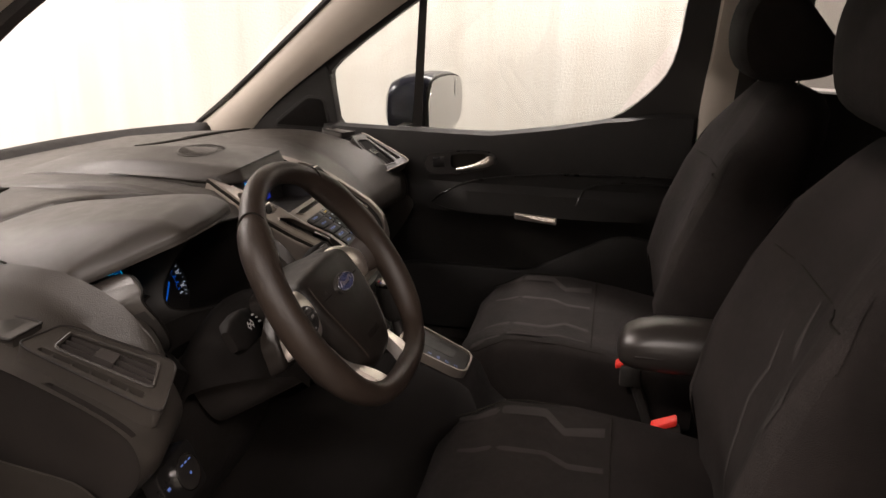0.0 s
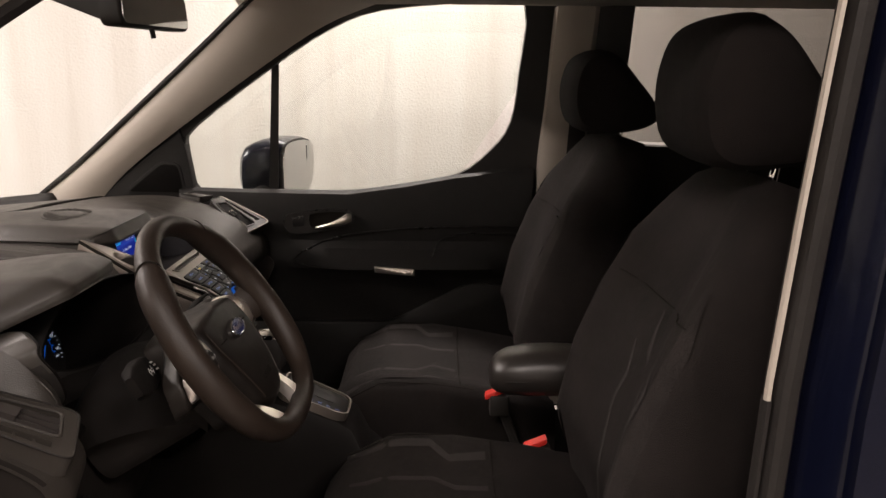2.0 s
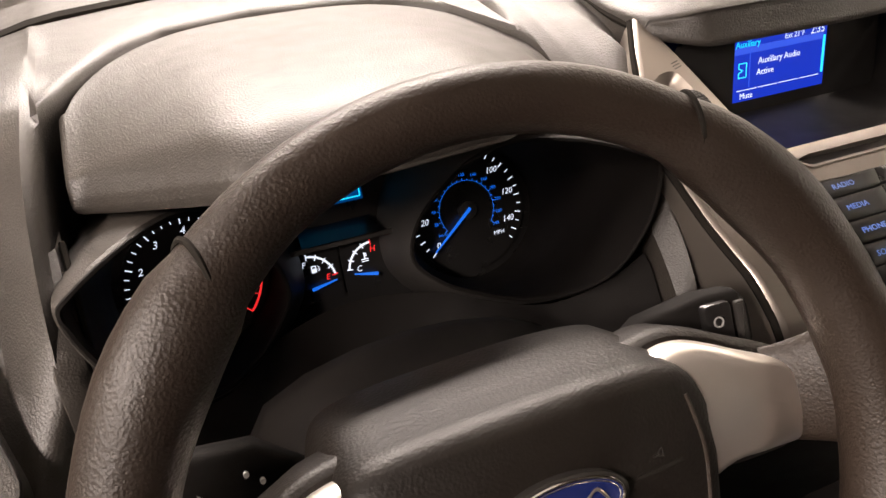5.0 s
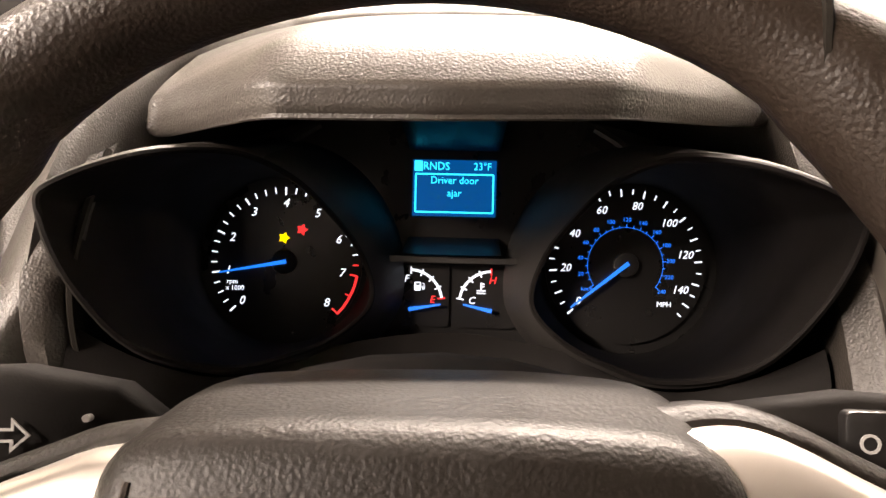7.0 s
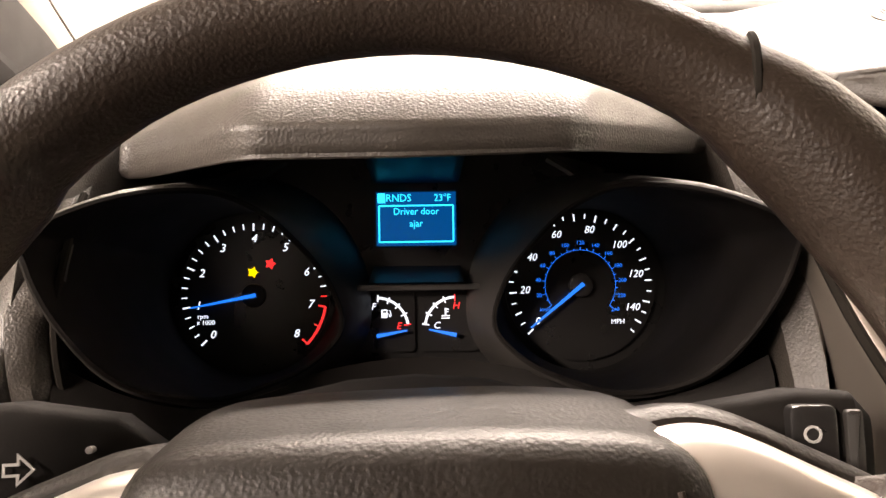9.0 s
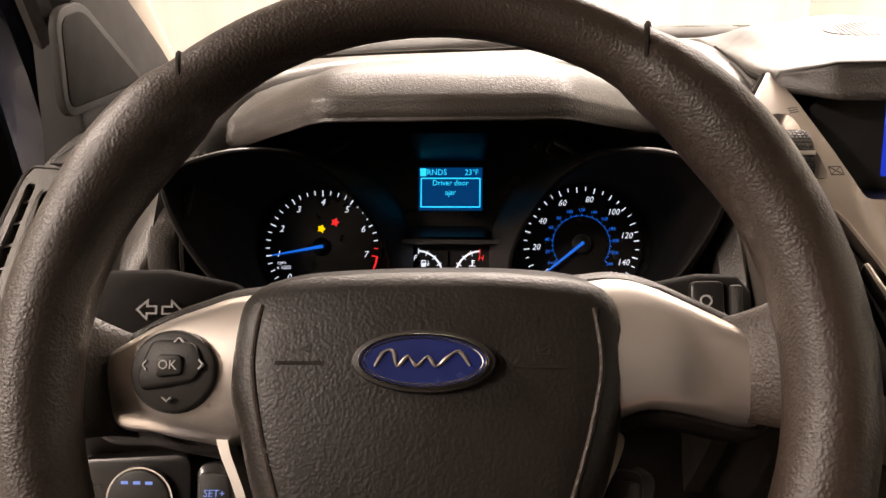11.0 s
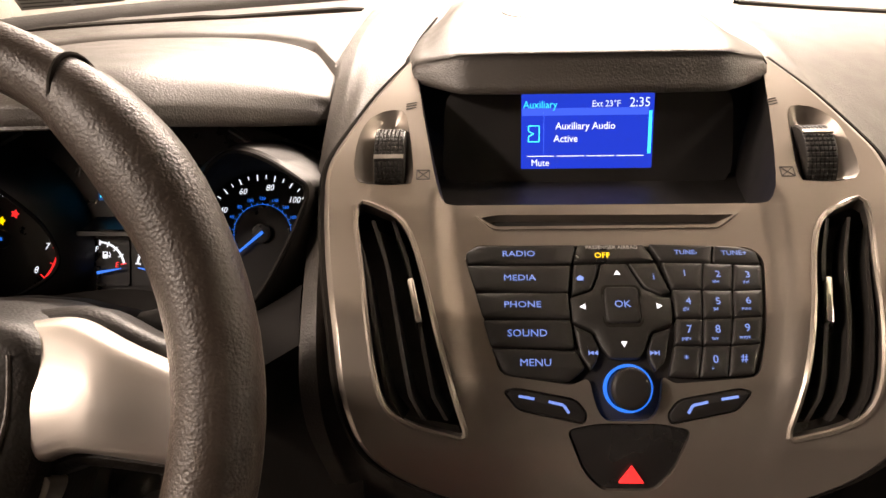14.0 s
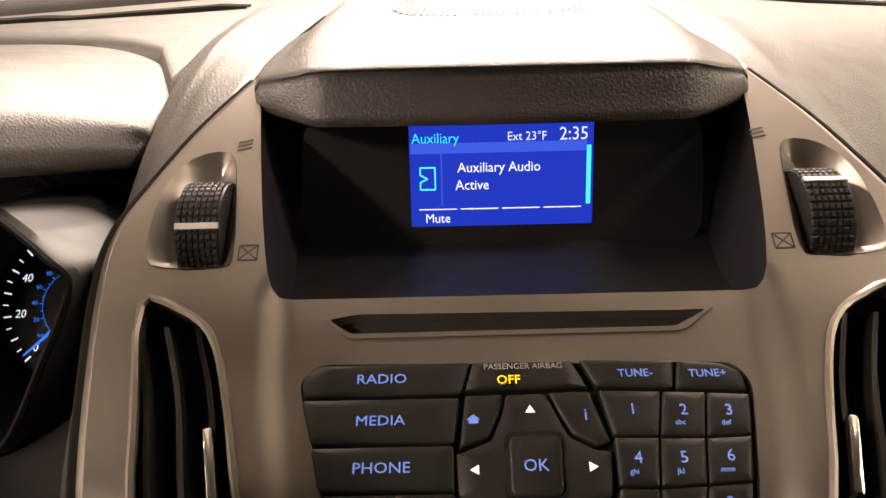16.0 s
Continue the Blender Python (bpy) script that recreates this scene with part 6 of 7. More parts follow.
PADLINE = spline([(0.002, 0.0585), (-0.048, 0.0565), (-0.076, 0.052), (-0.0885, 0.04), (-0.092, 0.02), (-0.091, 0.0), (-0.085, -0.018), (-0.078, -0.042), (-0.07, -0.064), (-0.06, -0.09), (-0.03, -0.107), (0.0, -0.112), (0.0425, -0.107), (0.0625, -0.092), (0.0765, -0.068), (0.0885, -0.04), (0.0965, -0.008), (0.1005, 0.014), (0.0995, 0.036), (0.0855, 0.0535), (0.0485, 0.0585)], 4)


def pad_at(u, v, h):
    """Doming of the pad: it swells in the middle and slopes back at the top."""
    d = 1 - min(1.0, (u / 0.108) ** 2 + ((v + 0.02) / 0.095) ** 2)
    return hub_at(u, v, h + 0.009 * d)


# rings up the side and over the edge, then closing towards the middle of the cover
# behind the front edge the top slopes back towards the column
rings = [[pad_at(p[0], p[1] + g * smoothstep(0.0, 0.05, p[1]), h) for p in PADLINE] for g, h in ((0.0165, -0.066), (0.0150, -0.050), (0.0115, -0.030), (0.0075, -0.014))]
rings += [[pad_at(p[0], p[1], h) for p in (inset(PADLINE, d) if d else PADLINE)] for d, h in ((-0.0035, -0.003), (-0.002, 0.005), (0.0, 0.011), (0.003, 0.0155), (0.007, 0.0180), (0.011, 0.0195))]
heart = Vector((0.005, -0.022))
for f in (0.2, 0.4, 0.6, 0.8, 0.97):
    rings.append([pad_at(*Vector(p[:2]).lerp(heart, f), 0.0195) for p in inset(PADLINE, 0.011)])
bm = grid(rings, close_v=True)
bm.faces.new([bm.verts.new(p) for p in rings[-1]])
bmesh.ops.remove_doubles(bm, verts=bm.verts, dist=1e-7)
body = part("airbag_pad", bm, PAD, wheel, "grained black airbag cover", angle=50)
# soft ridge down each side of the pad, horn slots and horn marks
def pad_height(u, v):
    """Height of the cover's skin at (u, v)."""
    m = len(PADLINE)
    d = min((Vector((u, v)) - PADLINE[k]).length for k in range(m))
    return lerp_line([(0.0, 0.011), (0.003, 0.0155), (0.007, 0.0180), (0.011, 0.0195)], d)


for line in ([(-0.0760, 0.040), (-0.0780, 0.022), (-0.077, 0.004), (-0.069, -0.029), (-0.058, -0.062), (-0.047, -0.090)], [(0.0850, 0.040), (0.0875, 0.018), (0.086, 0.002), (0.078, -0.030), (0.067, -0.062), (0.053, -0.090)]):
    part("pad_crease", tube([pad_at(p.x, p.y, pad_height(p.x, p.y) - 0.0003) for p in spline(line, 5, False)], 0.0014, 8), LEATHER, body)
for u0, u1 in ((-0.067, -0.043), (0.046, 0.073)):
    rows = []
    for k in range(9):
        u = u0 + (u1 - u0) * k / 8
        hh = pad_height(u, 0.0115)
        rows.append([pad_at(u, 0.0105, hh - 0.001), pad_at(u, 0.0108, hh + 0.0003), pad_at(u, 0.0125, hh + 0.0003), pad_at(u, 0.0128, hh - 0.001)])
    part("horn_slot", grid(rows), GAP, body)
for u in (-0.053, 0.060):
    for a, b in (((-0.005, 0.0185), (-0.001, 0.0190)), ((-0.001, 0.0190), (0.005, 0.0225)), ((0.005, 0.0225), (0.005, 0.0155)), ((0.005, 0.0155), (-0.001, 0.0175)), ((-0.001, 0.0175), (-0.005, 0.0170))):
        p, q = Vector((u + a[0] * 0.6, 0.0185 + (a[1] - 0.0185) * 0.6)), Vector((u + b[0] * 0.6, 0.0185 + (b[1] - 0.0185) * 0.6))
        part("horn_mark", tube([pad_at(w.x, w.y, pad_height(w.x, w.y)) for w in (p, (p + q) / 2, q)], 0.0003, 5), BLACK, body)
part("pad_word", lettering("AIRBAG", 0.003, -0.071, 0.0100, lambda u, v, h: pad_at(u, v, pad_height(u, v) + h), 0.0002), POD, body, smooth=False)
# oval badge: enamel field, bright rims and a scrolled bright stroke in place of lettering
badge_at = lambda u, v, h: hub_at(0.0045 + u, 0.0125 + v, 0.0322 + h)
badge = part("badge", slab(circle(0, 0, 0.0335, 56, 0.0145), badge_at, -0.012, 0.0, 0.0015), BLACK, wheel, "oval blue enamel badge with bright rim")
part("badge_field", slab(circle(0, 0, 0.0292, 56, 0.0118), badge_at, -0.002, 0.0012), EMBLEM_BLUE, badge)
part("badge_rim", tube([badge_at(p.x, p.y, 0.001) for p in circle(0, 0, 0.0296, 64, 0.0121)], 0.0009, 6, closed=True), CHROME, badge)
part("badge_line", tube([badge_at(p.x, p.y, 0.0012) for p in circle(0, 0, 0.0275, 64, 0.0106)], 0.00035, 5, closed=True), CHROME, badge)
wave = spline([(-0.0225, -0.0030), (-0.0185, 0.0036), (-0.0140, 0.0044), (-0.0120, -0.0026), (-0.0070, 0.0020), (-0.0030, -0.0024), (0.0020, 0.0020), (0.0060, -0.0024), (0.0110, 0.0016), (0.0165, 0.0046), (0.0215, -0.0020)], 4, False)
part("badge_shape", tube([badge_at(p.x, p.y, 0.0014) for p in wave], [0.0005 + 0.0005 * abs(math.sin(k * 0.55)) for k in range(len(wave))], 6), SILVER, badge)
# satin spokes
right_spoke = spline([(0.065, 0.05), (0.085, 0.0585), (0.107, 0.0589), (0.135, 0.0462), (0.157, 0.036), (0.1675, 0.028), (0.1705, 0.01), (0.1695, -0.005), (0.163, -0.0135), (0.13, -0.0079), (0.111, -0.0064), (0.09, -0.012), (0.07, 0.0)], 4)
left_spoke = spline([(-0.068, 0.0), (-0.088, -0.026), (-0.115, -0.025), (-0.137, -0.021), (-0.161, -0.0205), (-0.1685, -0.014), (-0.1705, 0.0), (-0.165, 0.013), (-0.14, 0.028), (-0.113, 0.04), (-0.091, 0.048), (-0.068, 0.045)], 4)


def spoke_at(u, v, h):
    return hub_at(u, v, h - 0.010 * smoothstep(0.12, 0.165, abs(u)) + 0.012 * (1 - min(2.2, ((v - 0.016) / 0.038) ** 2)))


for sg in (1, -1):
    line = right_spoke if sg > 0 else left_spoke
    rings = [[spoke_at(p[0], p[1], h) for p in (inset(line, d) if d else line)] for d, h in ((0.002, -0.022), (0.0, -0.006), (0.0006, -0.001), (0.002, 0.0022), (0.004, 0.0040), (0.006, 0.0048))]
    heart = sum((Vector(p[:2]) for p in line), Vector((0, 0))) / len(line)
    for f in (0.15, 0.3, 0.45, 0.6, 0.75, 0.9):
        rings.append([spoke_at(*Vector(p[:2]).lerp(heart, f), 0.0052) for p in inset(line, 0.006)])
    bm = grid(rings, close_v=True)
    bm.faces.new([bm.verts.new(p) for p in rings[-1]])
    bmesh.ops.remove_doubles(bm, verts=bm.verts, dist=1e-7)
    part("spoke", bm, SATIN, wheel, "satin metal wheel spoke", angle=60)
    part("spoke_back", slab(inset(line, -0.0070), spoke_at, -0.034, -0.008, 0.005, steps=3), PAD, wheel, "dark grained shoulder round the spoke")
    # leather-covered arm that carries the spoke out to the rim
    v_in, v_out = (0.014, 0.006) if sg > 0 else (0.000, -0.004)
    rows = []
    for k in range(11):
        f = k / 10
        p = hub_at(sg * (0.135 + 0.020 * f), v_in, -0.030).lerp(wheel_at(sg * (0.147 + 0.042 * f), v_out, -0.006), smoothstep(0, 1, f))
        hh, th = 0.026 + 0.010 * smoothstep(0.4, 1, f), 0.009 + 0.006 * smoothstep(0.3, 1, f)
        up, out = wheel_at(0, 1, 0) - wheel_at(0, 0, 0), wheel_at(0, 0, 1) - wheel_at(0, 0, 0)
        rows.append([p + up * hh * math.cos(2 * math.pi * q / 20) + out * th * math.sin(2 * math.pi * q / 20) for q in range(20)])
    part("spoke_arm", grid(rows, close_v=True, caps=True), LEATHER, wheel)
    # lower spoke: satin blade with a dark switch plate
    low_at = lambda u, v, h: hub_at(u, v, h + 0.026 * smoothstep(-0.06, -0.14, v))
    low = spline([(0.100, -0.020), (0.097, -0.031), (0.088, -0.050), (0.077, -0.080), (0.073, -0.100), (0.070, -0.120), (0.066, -0.142), (0.040, -0.148), (0.046, -0.120), (0.056, -0.098), (0.071, -0.080), (0.083, -0.050), (0.092, -0.030), (0.095, -0.018)], 4)
    low = [Vector((sg * p.x, p.y)) for p in low]
    low = low if sg > 0 else low[::-1]
    part("lower_spoke", plate(low, [], low_at, -0.016, 0.002, (-0.14, -0.125, -0.11, -0.10, -0.08, -0.06)), SATIN, wheel, "satin lower spoke of the wheel")
    plate_line = [Vector((sg * u, v)) for u, v in [(0.096, -0.034), (0.110, -0.036), (0.106, -0.080), (0.094, -0.100), (0.078, -0.098), (0.084, -0.060)]]
    plate_line = plate_line if sg > 0 else plate_line[::-1]
    sw = part("switch_plate", slab(rounded(plate_line, 0.006), low_at, -0.018, -0.002, 0.003), GLOSSY, wheel, "black switch plate on the lower spoke")
    for k, txt in enumerate(("SET+", "SET-") if sg < 0 else ("", "")):
        b = [Vector((sg * (0.0925 - 0.004 * k + d), -0.040 - 0.026 * k + e)) for d, e in ((0, 0), (0.0145, 0), (0.0130, -0.022), (-0.004, -0.022))]
        b = b if sg > 0 else b[::-1]
        kk = part("button", slab(rounded(b, 0.003), low_at, -0.004, 0.001, 0.0015), BLACK, sw)
        if txt:
            part("legend", lettering(txt, sg * (0.0985 - 0.005 * k), -0.0500 - 0.026 * k, 0.0036, low_at, 0.0011), LIT_TEXT, kk, smooth=False)
# round control pad on the left spoke
oc = (-0.1185, 0.0075)
pad_round = part("control_pad", slab(circle(*oc, 0.0218, 40, 0.0200), spoke_at, 0.0, 0.0098, 0.002), BLACK, wheel, "round black cursor pad")
part("cursor_ring", slab(rounded([(oc[0] - 0.017, oc[1] - 0.003), (oc[0] - 0.010, oc[1] + 0.015), (oc[0] + 0.012, oc[1] + 0.014), (oc[0] + 0.017, oc[1] + 0.002), (oc[0] + 0.012, oc[1] - 0.005), (oc[0] - 0.015, oc[1] - 0.0095)], 0.005), spoke_at, 0.008, 0.0118, 0.0018), BLACK, pad_round)
part("ok_button", slab(rounded([(oc[0] - 0.0065, oc[1] - 0.0035), (oc[0] - 0.0060, oc[1] + 0.0075), (oc[0] + 0.0065, oc[1] + 0.0075), (oc[0] + 0.0075, oc[1] - 0.002)], 0.003), spoke_at, 0.008, 0.0135, 0.0016), BLACK, pad_round)
part("legend", lettering("OK", oc[0], oc[1] + 0.0022, 0.0046, spoke_at, 0.0137), GLYPH, pad_round, smooth=False)
for du, dv, rot in ((0.004, 0.0145, 0), (-0.0125, 0.0025, 90), (0.0155, 0.003, -90), (-0.001, -0.0135, 180)):
    for s in (-1, 1):
        a = Vector((s * 0.0022, -0.0010))
        b = Vector((0, 0.0010))
        cr, sr = math.cos(radians(rot)), math.sin(radians(rot))
        rotv = lambda p: (oc[0] + du + p.x * cr - p.y * sr, oc[1] + dv + p.x * sr + p.y * cr)
        part("cursor_mark", slab([Vector(p) for p in bar(*rotv(a), *rotv(b), 0.0007)], spoke_at, 0.0095, 0.0122), GLYPH, pad_round)

# ---- seats and console ----
def loft(sections, close=True):
    return grid(sections, close_v=True, caps=True)


def rounded_ring(c, ax, ay, w, d, power=3.2, n=28):
    """A soft oblong ring about c, half-sizes w along ax and d along ay."""
    out = []
    for k in range(n):
        a = 2 * math.pi * k / n
        cs, sn = math.cos(a), math.sin(a)
        out.append(c + ax * (w * math.copysign(abs(cs) ** (2 / power), cs)) + ay * (d * math.copysign(abs(sn) ** (2 / power), sn)))
    return out


def build_seat(cx, name, label, dy, drop, head):
    seat = thing(name, label, "car seat", (cx, -0.35, 0.42), "front seats")
    X = Vector((1, 0, 0))
    # cushion: rings from front to back
    rows = []
    for y, z, w, d in ((-0.045, 0.700, 0.150, 0.028), (-0.055, 0.712, 0.205, 0.055), (-0.085, 0.724, 0.240, 0.074), (-0.16, 0.740, 0.256, 0.082), (-0.28, 0.735, 0.260, 0.084), (-0.40, 0.720, 0.260, 0.082), (-0.50, 0.705, 0.255, 0.078), (-0.56, 0.700, 0.24, 0.060)):
        ring = []
        y, z = y + dy, z - drop
        for p in rounded_ring(Vector((cx, y, z)), X, Vector((0, 0, 1)), w, d, 3.6, 40):
            u = (p.x - cx) / w
            if p.z > z:
                p.z += 0.026 * smoothstep(0.55, 0.85, abs(u)) * smoothstep(1.0, 0.93, abs(u)) * smoothstep(-0.06, -0.2, y - dy) - 0.010 * (1 - smoothstep(0.4, 0.6, abs(u)))
            ring.append(p)
        rows.append(ring)
    part("seat_cushion", loft(rows), FABRIC, seat, "black woven seat cushion")
    part("seat_base", block(cx - 0.235, cx + 0.235, -0.55, -0.10, 0.42, 0.66, 0.03, 3), BLACK, seat, "black plastic seat base")
    # backrest: rings from the bottom up, leaning back
    lean = Vector((0, -0.30, 0.954)).normalized()
    fwd = Vector((0, 0.954, 0.30)).normalized()
    rows = []
    base = Vector((cx, -0.535 + dy, 0.72))
    for t, w, d, off in ((0.0, 0.17, 0.05, -0.02), (0.02, 0.225, 0.075, -0.01), (0.10, 0.255, 0.092, 0.0), (0.22, 0.264, 0.098, 0.006), (0.34, 0.258, 0.092, 0.004), (0.44, 0.240, 0.082, 0.0), (0.52, 0.216, 0.072, -0.004), (0.565, 0.185, 0.060, -0.008), (0.592, 0.13, 0.038, -0.012)):
        c = base + lean * t + fwd * off
        ring = []
        for p in rounded_ring(c, X, fwd, w, d, 3.2, 44):
            u = (p.x - cx) / w
            f = (p - c).dot(fwd)
            if f > 0:
                k = 0.030 * smoothstep(0.50, 0.80, abs(u)) * smoothstep(1.0, 0.92, abs(u)) * smoothstep(0.0, 0.1, t) * smoothstep(0.56, 0.40, t) - 0.016 * (1 - smoothstep(0.35, 0.55, abs(u))) * smoothstep(0.58, 0.5, t)
                p += fwd * k
            ring.append(p)
        rows.append(ring)
    back = part("backrest", loft(rows), FABRIC, seat, "black woven backrest with side bolsters")

    def back_at(u, v, h):
        w = lerp_line([(0.0, 0.17), (0.02, 0.225), (0.10, 0.255), (0.22, 0.264), (0.34, 0.258), (0.44, 0.240), (0.52, 0.216)], v)
        d = lerp_line([(0.0, 0.05), (0.02, 0.075), (0.10, 0.092), (0.22, 0.098), (0.34, 0.092), (0.44, 0.082), (0.52, 0.072)], v)
        off = lerp_line([(0, -0.02), (0.02, -0.01), (0.1, 0), (0.22, 0.006), (0.34, 0.004), (0.44, 0), (0.52, -0.004)], v)
        q = min(0.97, abs(u) / w)
        front = d * (1 - q ** 3.2) ** (1 / 3.2)
        k = 0.030 * smoothstep(0.50, 0.80, q) * smoothstep(1.0, 0.92, q) * smoothstep(0.0, 0.1, v) * smoothstep(0.56, 0.40, v) - 0.016 * (1 - smoothstep(0.35, 0.55, q)) * smoothstep(0.58, 0.5, v)
        return base + Vector((u, 0, 0)) + lean * v + fwd * (off + front + k + h)

    # three angular stripes below a cross seam, and a lighter panel on the outer bolster
    sg = -1
    for line, wid in (([(0.000, 0.305), (-0.026, 0.258), (-0.014, 0.200), (-0.026, 0.130), (-0.050, 0.070), (-0.055, 0.030)], 0.006), ([(-0.050, 0.370), (-0.068, 0.310), (-0.125, 0.262), (-0.150, 0.235), (-0.150, 0.170), (-0.130, 0.110), (-0.140, 0.040)], 0.008), ([(-0.150, 0.372), (-0.168, 0.320), (-0.190, 0.285), (-0.186, 0.245)], 0.008)):
        pts = [Vector(p) for p in line]
        fine = [pts[k].lerp(pts[k + 1], q / 4) for k in range(len(pts) - 1) for q in range(4)] + [pts[-1]]
        rows = []
        for k, p in enumerate(fine):
            w = wid * (0.35 + 0.65 * min(1, k / 4, (len(fine) - 1 - k) / 3 + 0.3))
            rows.append([back_at(p.x - w, p.y, 0.0002), back_at(p.x - w * 0.5, p.y, 0.0012), back_at(p.x + w * 0.5, p.y, 0.0012), back_at(p.x + w, p.y, 0.0002)])
        part("woven_stripe", grid(rows), STRIPE, back, "grey woven stripe")
    for sg in (-1, 1):
        rows = []
        for k in range(25):
            v = 0.03 + 0.41 * k / 24
            lo = lerp_line([(0.03, 0.172), (0.20, 0.196), (0.36, 0.206), (0.44, 0.196)], v)
            hi = lerp_line([(0.03, 0.205), (0.20, 0.236), (0.36, 0.232), (0.44, 0.206)], v)
            rows.append([back_at(sg * (lo + (hi - lo) * q / 6), v, 0.0010 * math.sin(math.pi * q / 6)) for q in range(7)])
        part("bolster_panel", grid(rows), FABRIC_MID, back, "slightly lighter bolster panel")
    seam = [(0.16 - 0.016 * k, 0.374 + 0.0005 * k) for k in range(24)]
    part("seam", tube([back_at(u, v, 0.0004) for u, v in seam], 0.0013, 6), GAP, back)

    def cushion_at(u, v, h):
        w = 0.256
        q = min(0.97, abs(u) / w)
        z = lerp_line([(0.085, 0.724), (0.16, 0.740), (0.28, 0.735), (0.40, 0.720)], v)
        d = lerp_line([(0.085, 0.074), (0.16, 0.082), (0.28, 0.084), (0.40, 0.082)], v) * (1 - q ** 3.6) ** (1 / 3.6)
        return Vector((cx + u, -v + dy, z - drop + d + h + 0.026 * smoothstep(0.55, 0.85, q) * smoothstep(1.0, 0.93, q) * smoothstep(0.06, 0.2, v) - 0.010 * (1 - smoothstep(0.4, 0.6, q))))

    cush = [c for c in seat.children if c.name.startswith("seat_cushion")][0]
    for sg in (-1, 1):
        for line, wid in (([(0.20, 0.085), (0.184, 0.120), (0.188, 0.235), (0.150, 0.270), (0.168, 0.335)], 0.010), ([(0.10, 0.090), (0.085, 0.130), (0.092, 0.240), (0.060, 0.280), (0.072, 0.335)], 0.008)):
            pts = [Vector((sg * u, v)) for u, v in line]
            fine = [pts[k].lerp(pts[k + 1], q / 5) for k in range(len(pts) - 1) for q in range(5)] + [pts[-1]]
            rows = [[cushion_at(p.x - wid, p.y, 0.0002), cushion_at(p.x, p.y, 0.0012), cushion_at(p.x + wid, p.y, 0.0002)] for p in fine]
            part("woven_stripe", grid(rows), STRIPE, cush, "grey woven stripe")
        part("seam", tube([cushion_at(sg * 0.222, 0.075 + 0.030 * k, 0.0004) for k in range(11)], 0.0013, 6), GAP, cush)
    part("seam", tube([cushion_at(-0.222 + 0.0222 * k, 0.345, 0.0004) for k in range(21)], 0.0013, 6), GAP, cush)
    # headrest on two bright posts
    rows = []
    for x, s in ((-0.134, 0.40), (-0.130, 0.70), (-0.119, 0.88), (-0.092, 0.975), (-0.04, 1.0), (0.0, 1.0), (0.04, 1.0), (0.092, 0.975), (0.119, 0.88), (0.130, 0.70), (0.134, 0.40)):
        prof = [(-0.618, 1.312), (-0.603, 1.37), (-0.606, 1.43), (-0.625, 1.480), (-0.665, 1.500), (-0.705, 1.478), (-0.745, 1.425), (-0.785, 1.365), (-0.788, 1.325), (-0.745, 1.300), (-0.66, 1.290)]
        mid = Vector((-0.69, 1.395))
        rows.append([Vector((cx + x * (1.08 if cx < 0 else 1.0), *(mid + Vector(((p[0] - mid.x) * s * 1.08, (p[1] - mid.y) * s * (0.99 if cx < 0 else 0.90))) + Vector((dy + (0.020 if cx < 0 else 0.012), head + 0.010))))) for p in spline(prof, 3)])
    head = part("headrest", loft(rows), FABRIC, seat, "black fabric headrest")
    for dx in (-0.055, 0.055):
        part("headrest_post", tube([(cx + dx, -0.700 + dy, 1.24), (cx + dx, -0.712 + dy, 1.31)], 0.006, 10), CHROME, seat)
        part("post_guide", tube([(cx + dx, -0.697 + dy, 1.255), (cx + dx, -0.700 + dy, 1.278)], 0.012, 10), BLACK, seat)
    sg = 1 if cx < 0 else -1
    # buckle beside the console
    bx, by, bz = (-0.100, -0.477, 0.732) if cx < 0 else (0.088, -0.412, 0.760)
    buck = part("buckle_stem", tube([(bx, by - 0.07, bz - 0.17), (bx, by - 0.04, bz - 0.09), (bx, by - 0.012, bz - 0.02)], 0.011, 8), BLACK, seat, "black seat belt buckle")
    part("buckle_body", block(bx - 0.018, bx + 0.018, by - 0.036, by + 0.006, bz - 0.056, bz - 0.009, 0.006), BLACK, buck)
    bm = block(bx - 0.013, bx + 0.013, by - 0.028, by + 0.016, bz - 0.012, bz + 0.001, 0.004)
    for w in bm.verts:
        w.co.z -= 0.42 * (w.co.y - by + 0.006)
    part("release_button", bm, RED, buck, "red buckle release button")
    side = cx - sg * 0.262
    part("side_shield", slab(rounded([(-0.12, 0.52), (-0.16, 0.68), (-0.50, 0.66), (-0.58, 0.72), (-0.60, 0.52)], 0.04), side_map(side), -0.02, 0.02, 0.008), BLACK, seat, "black plastic side shield")
    part("recline_lever", tube([(side, -0.30, 0.60), (side - sg * 0.012, -0.22, 0.61), (side - sg * 0.012, -0.16, 0.615)], 0.010, 8), BLACK, seat)
    return seat


build_seat(-0.385, "driver_seat", "black fabric driver seat with grey woven stripes", -0.045, 0.055, 0.0)
build_seat(0.385, "passenger_seat", "black fabric passenger seat with grey woven stripes", 0.0, 0.085, -0.02)
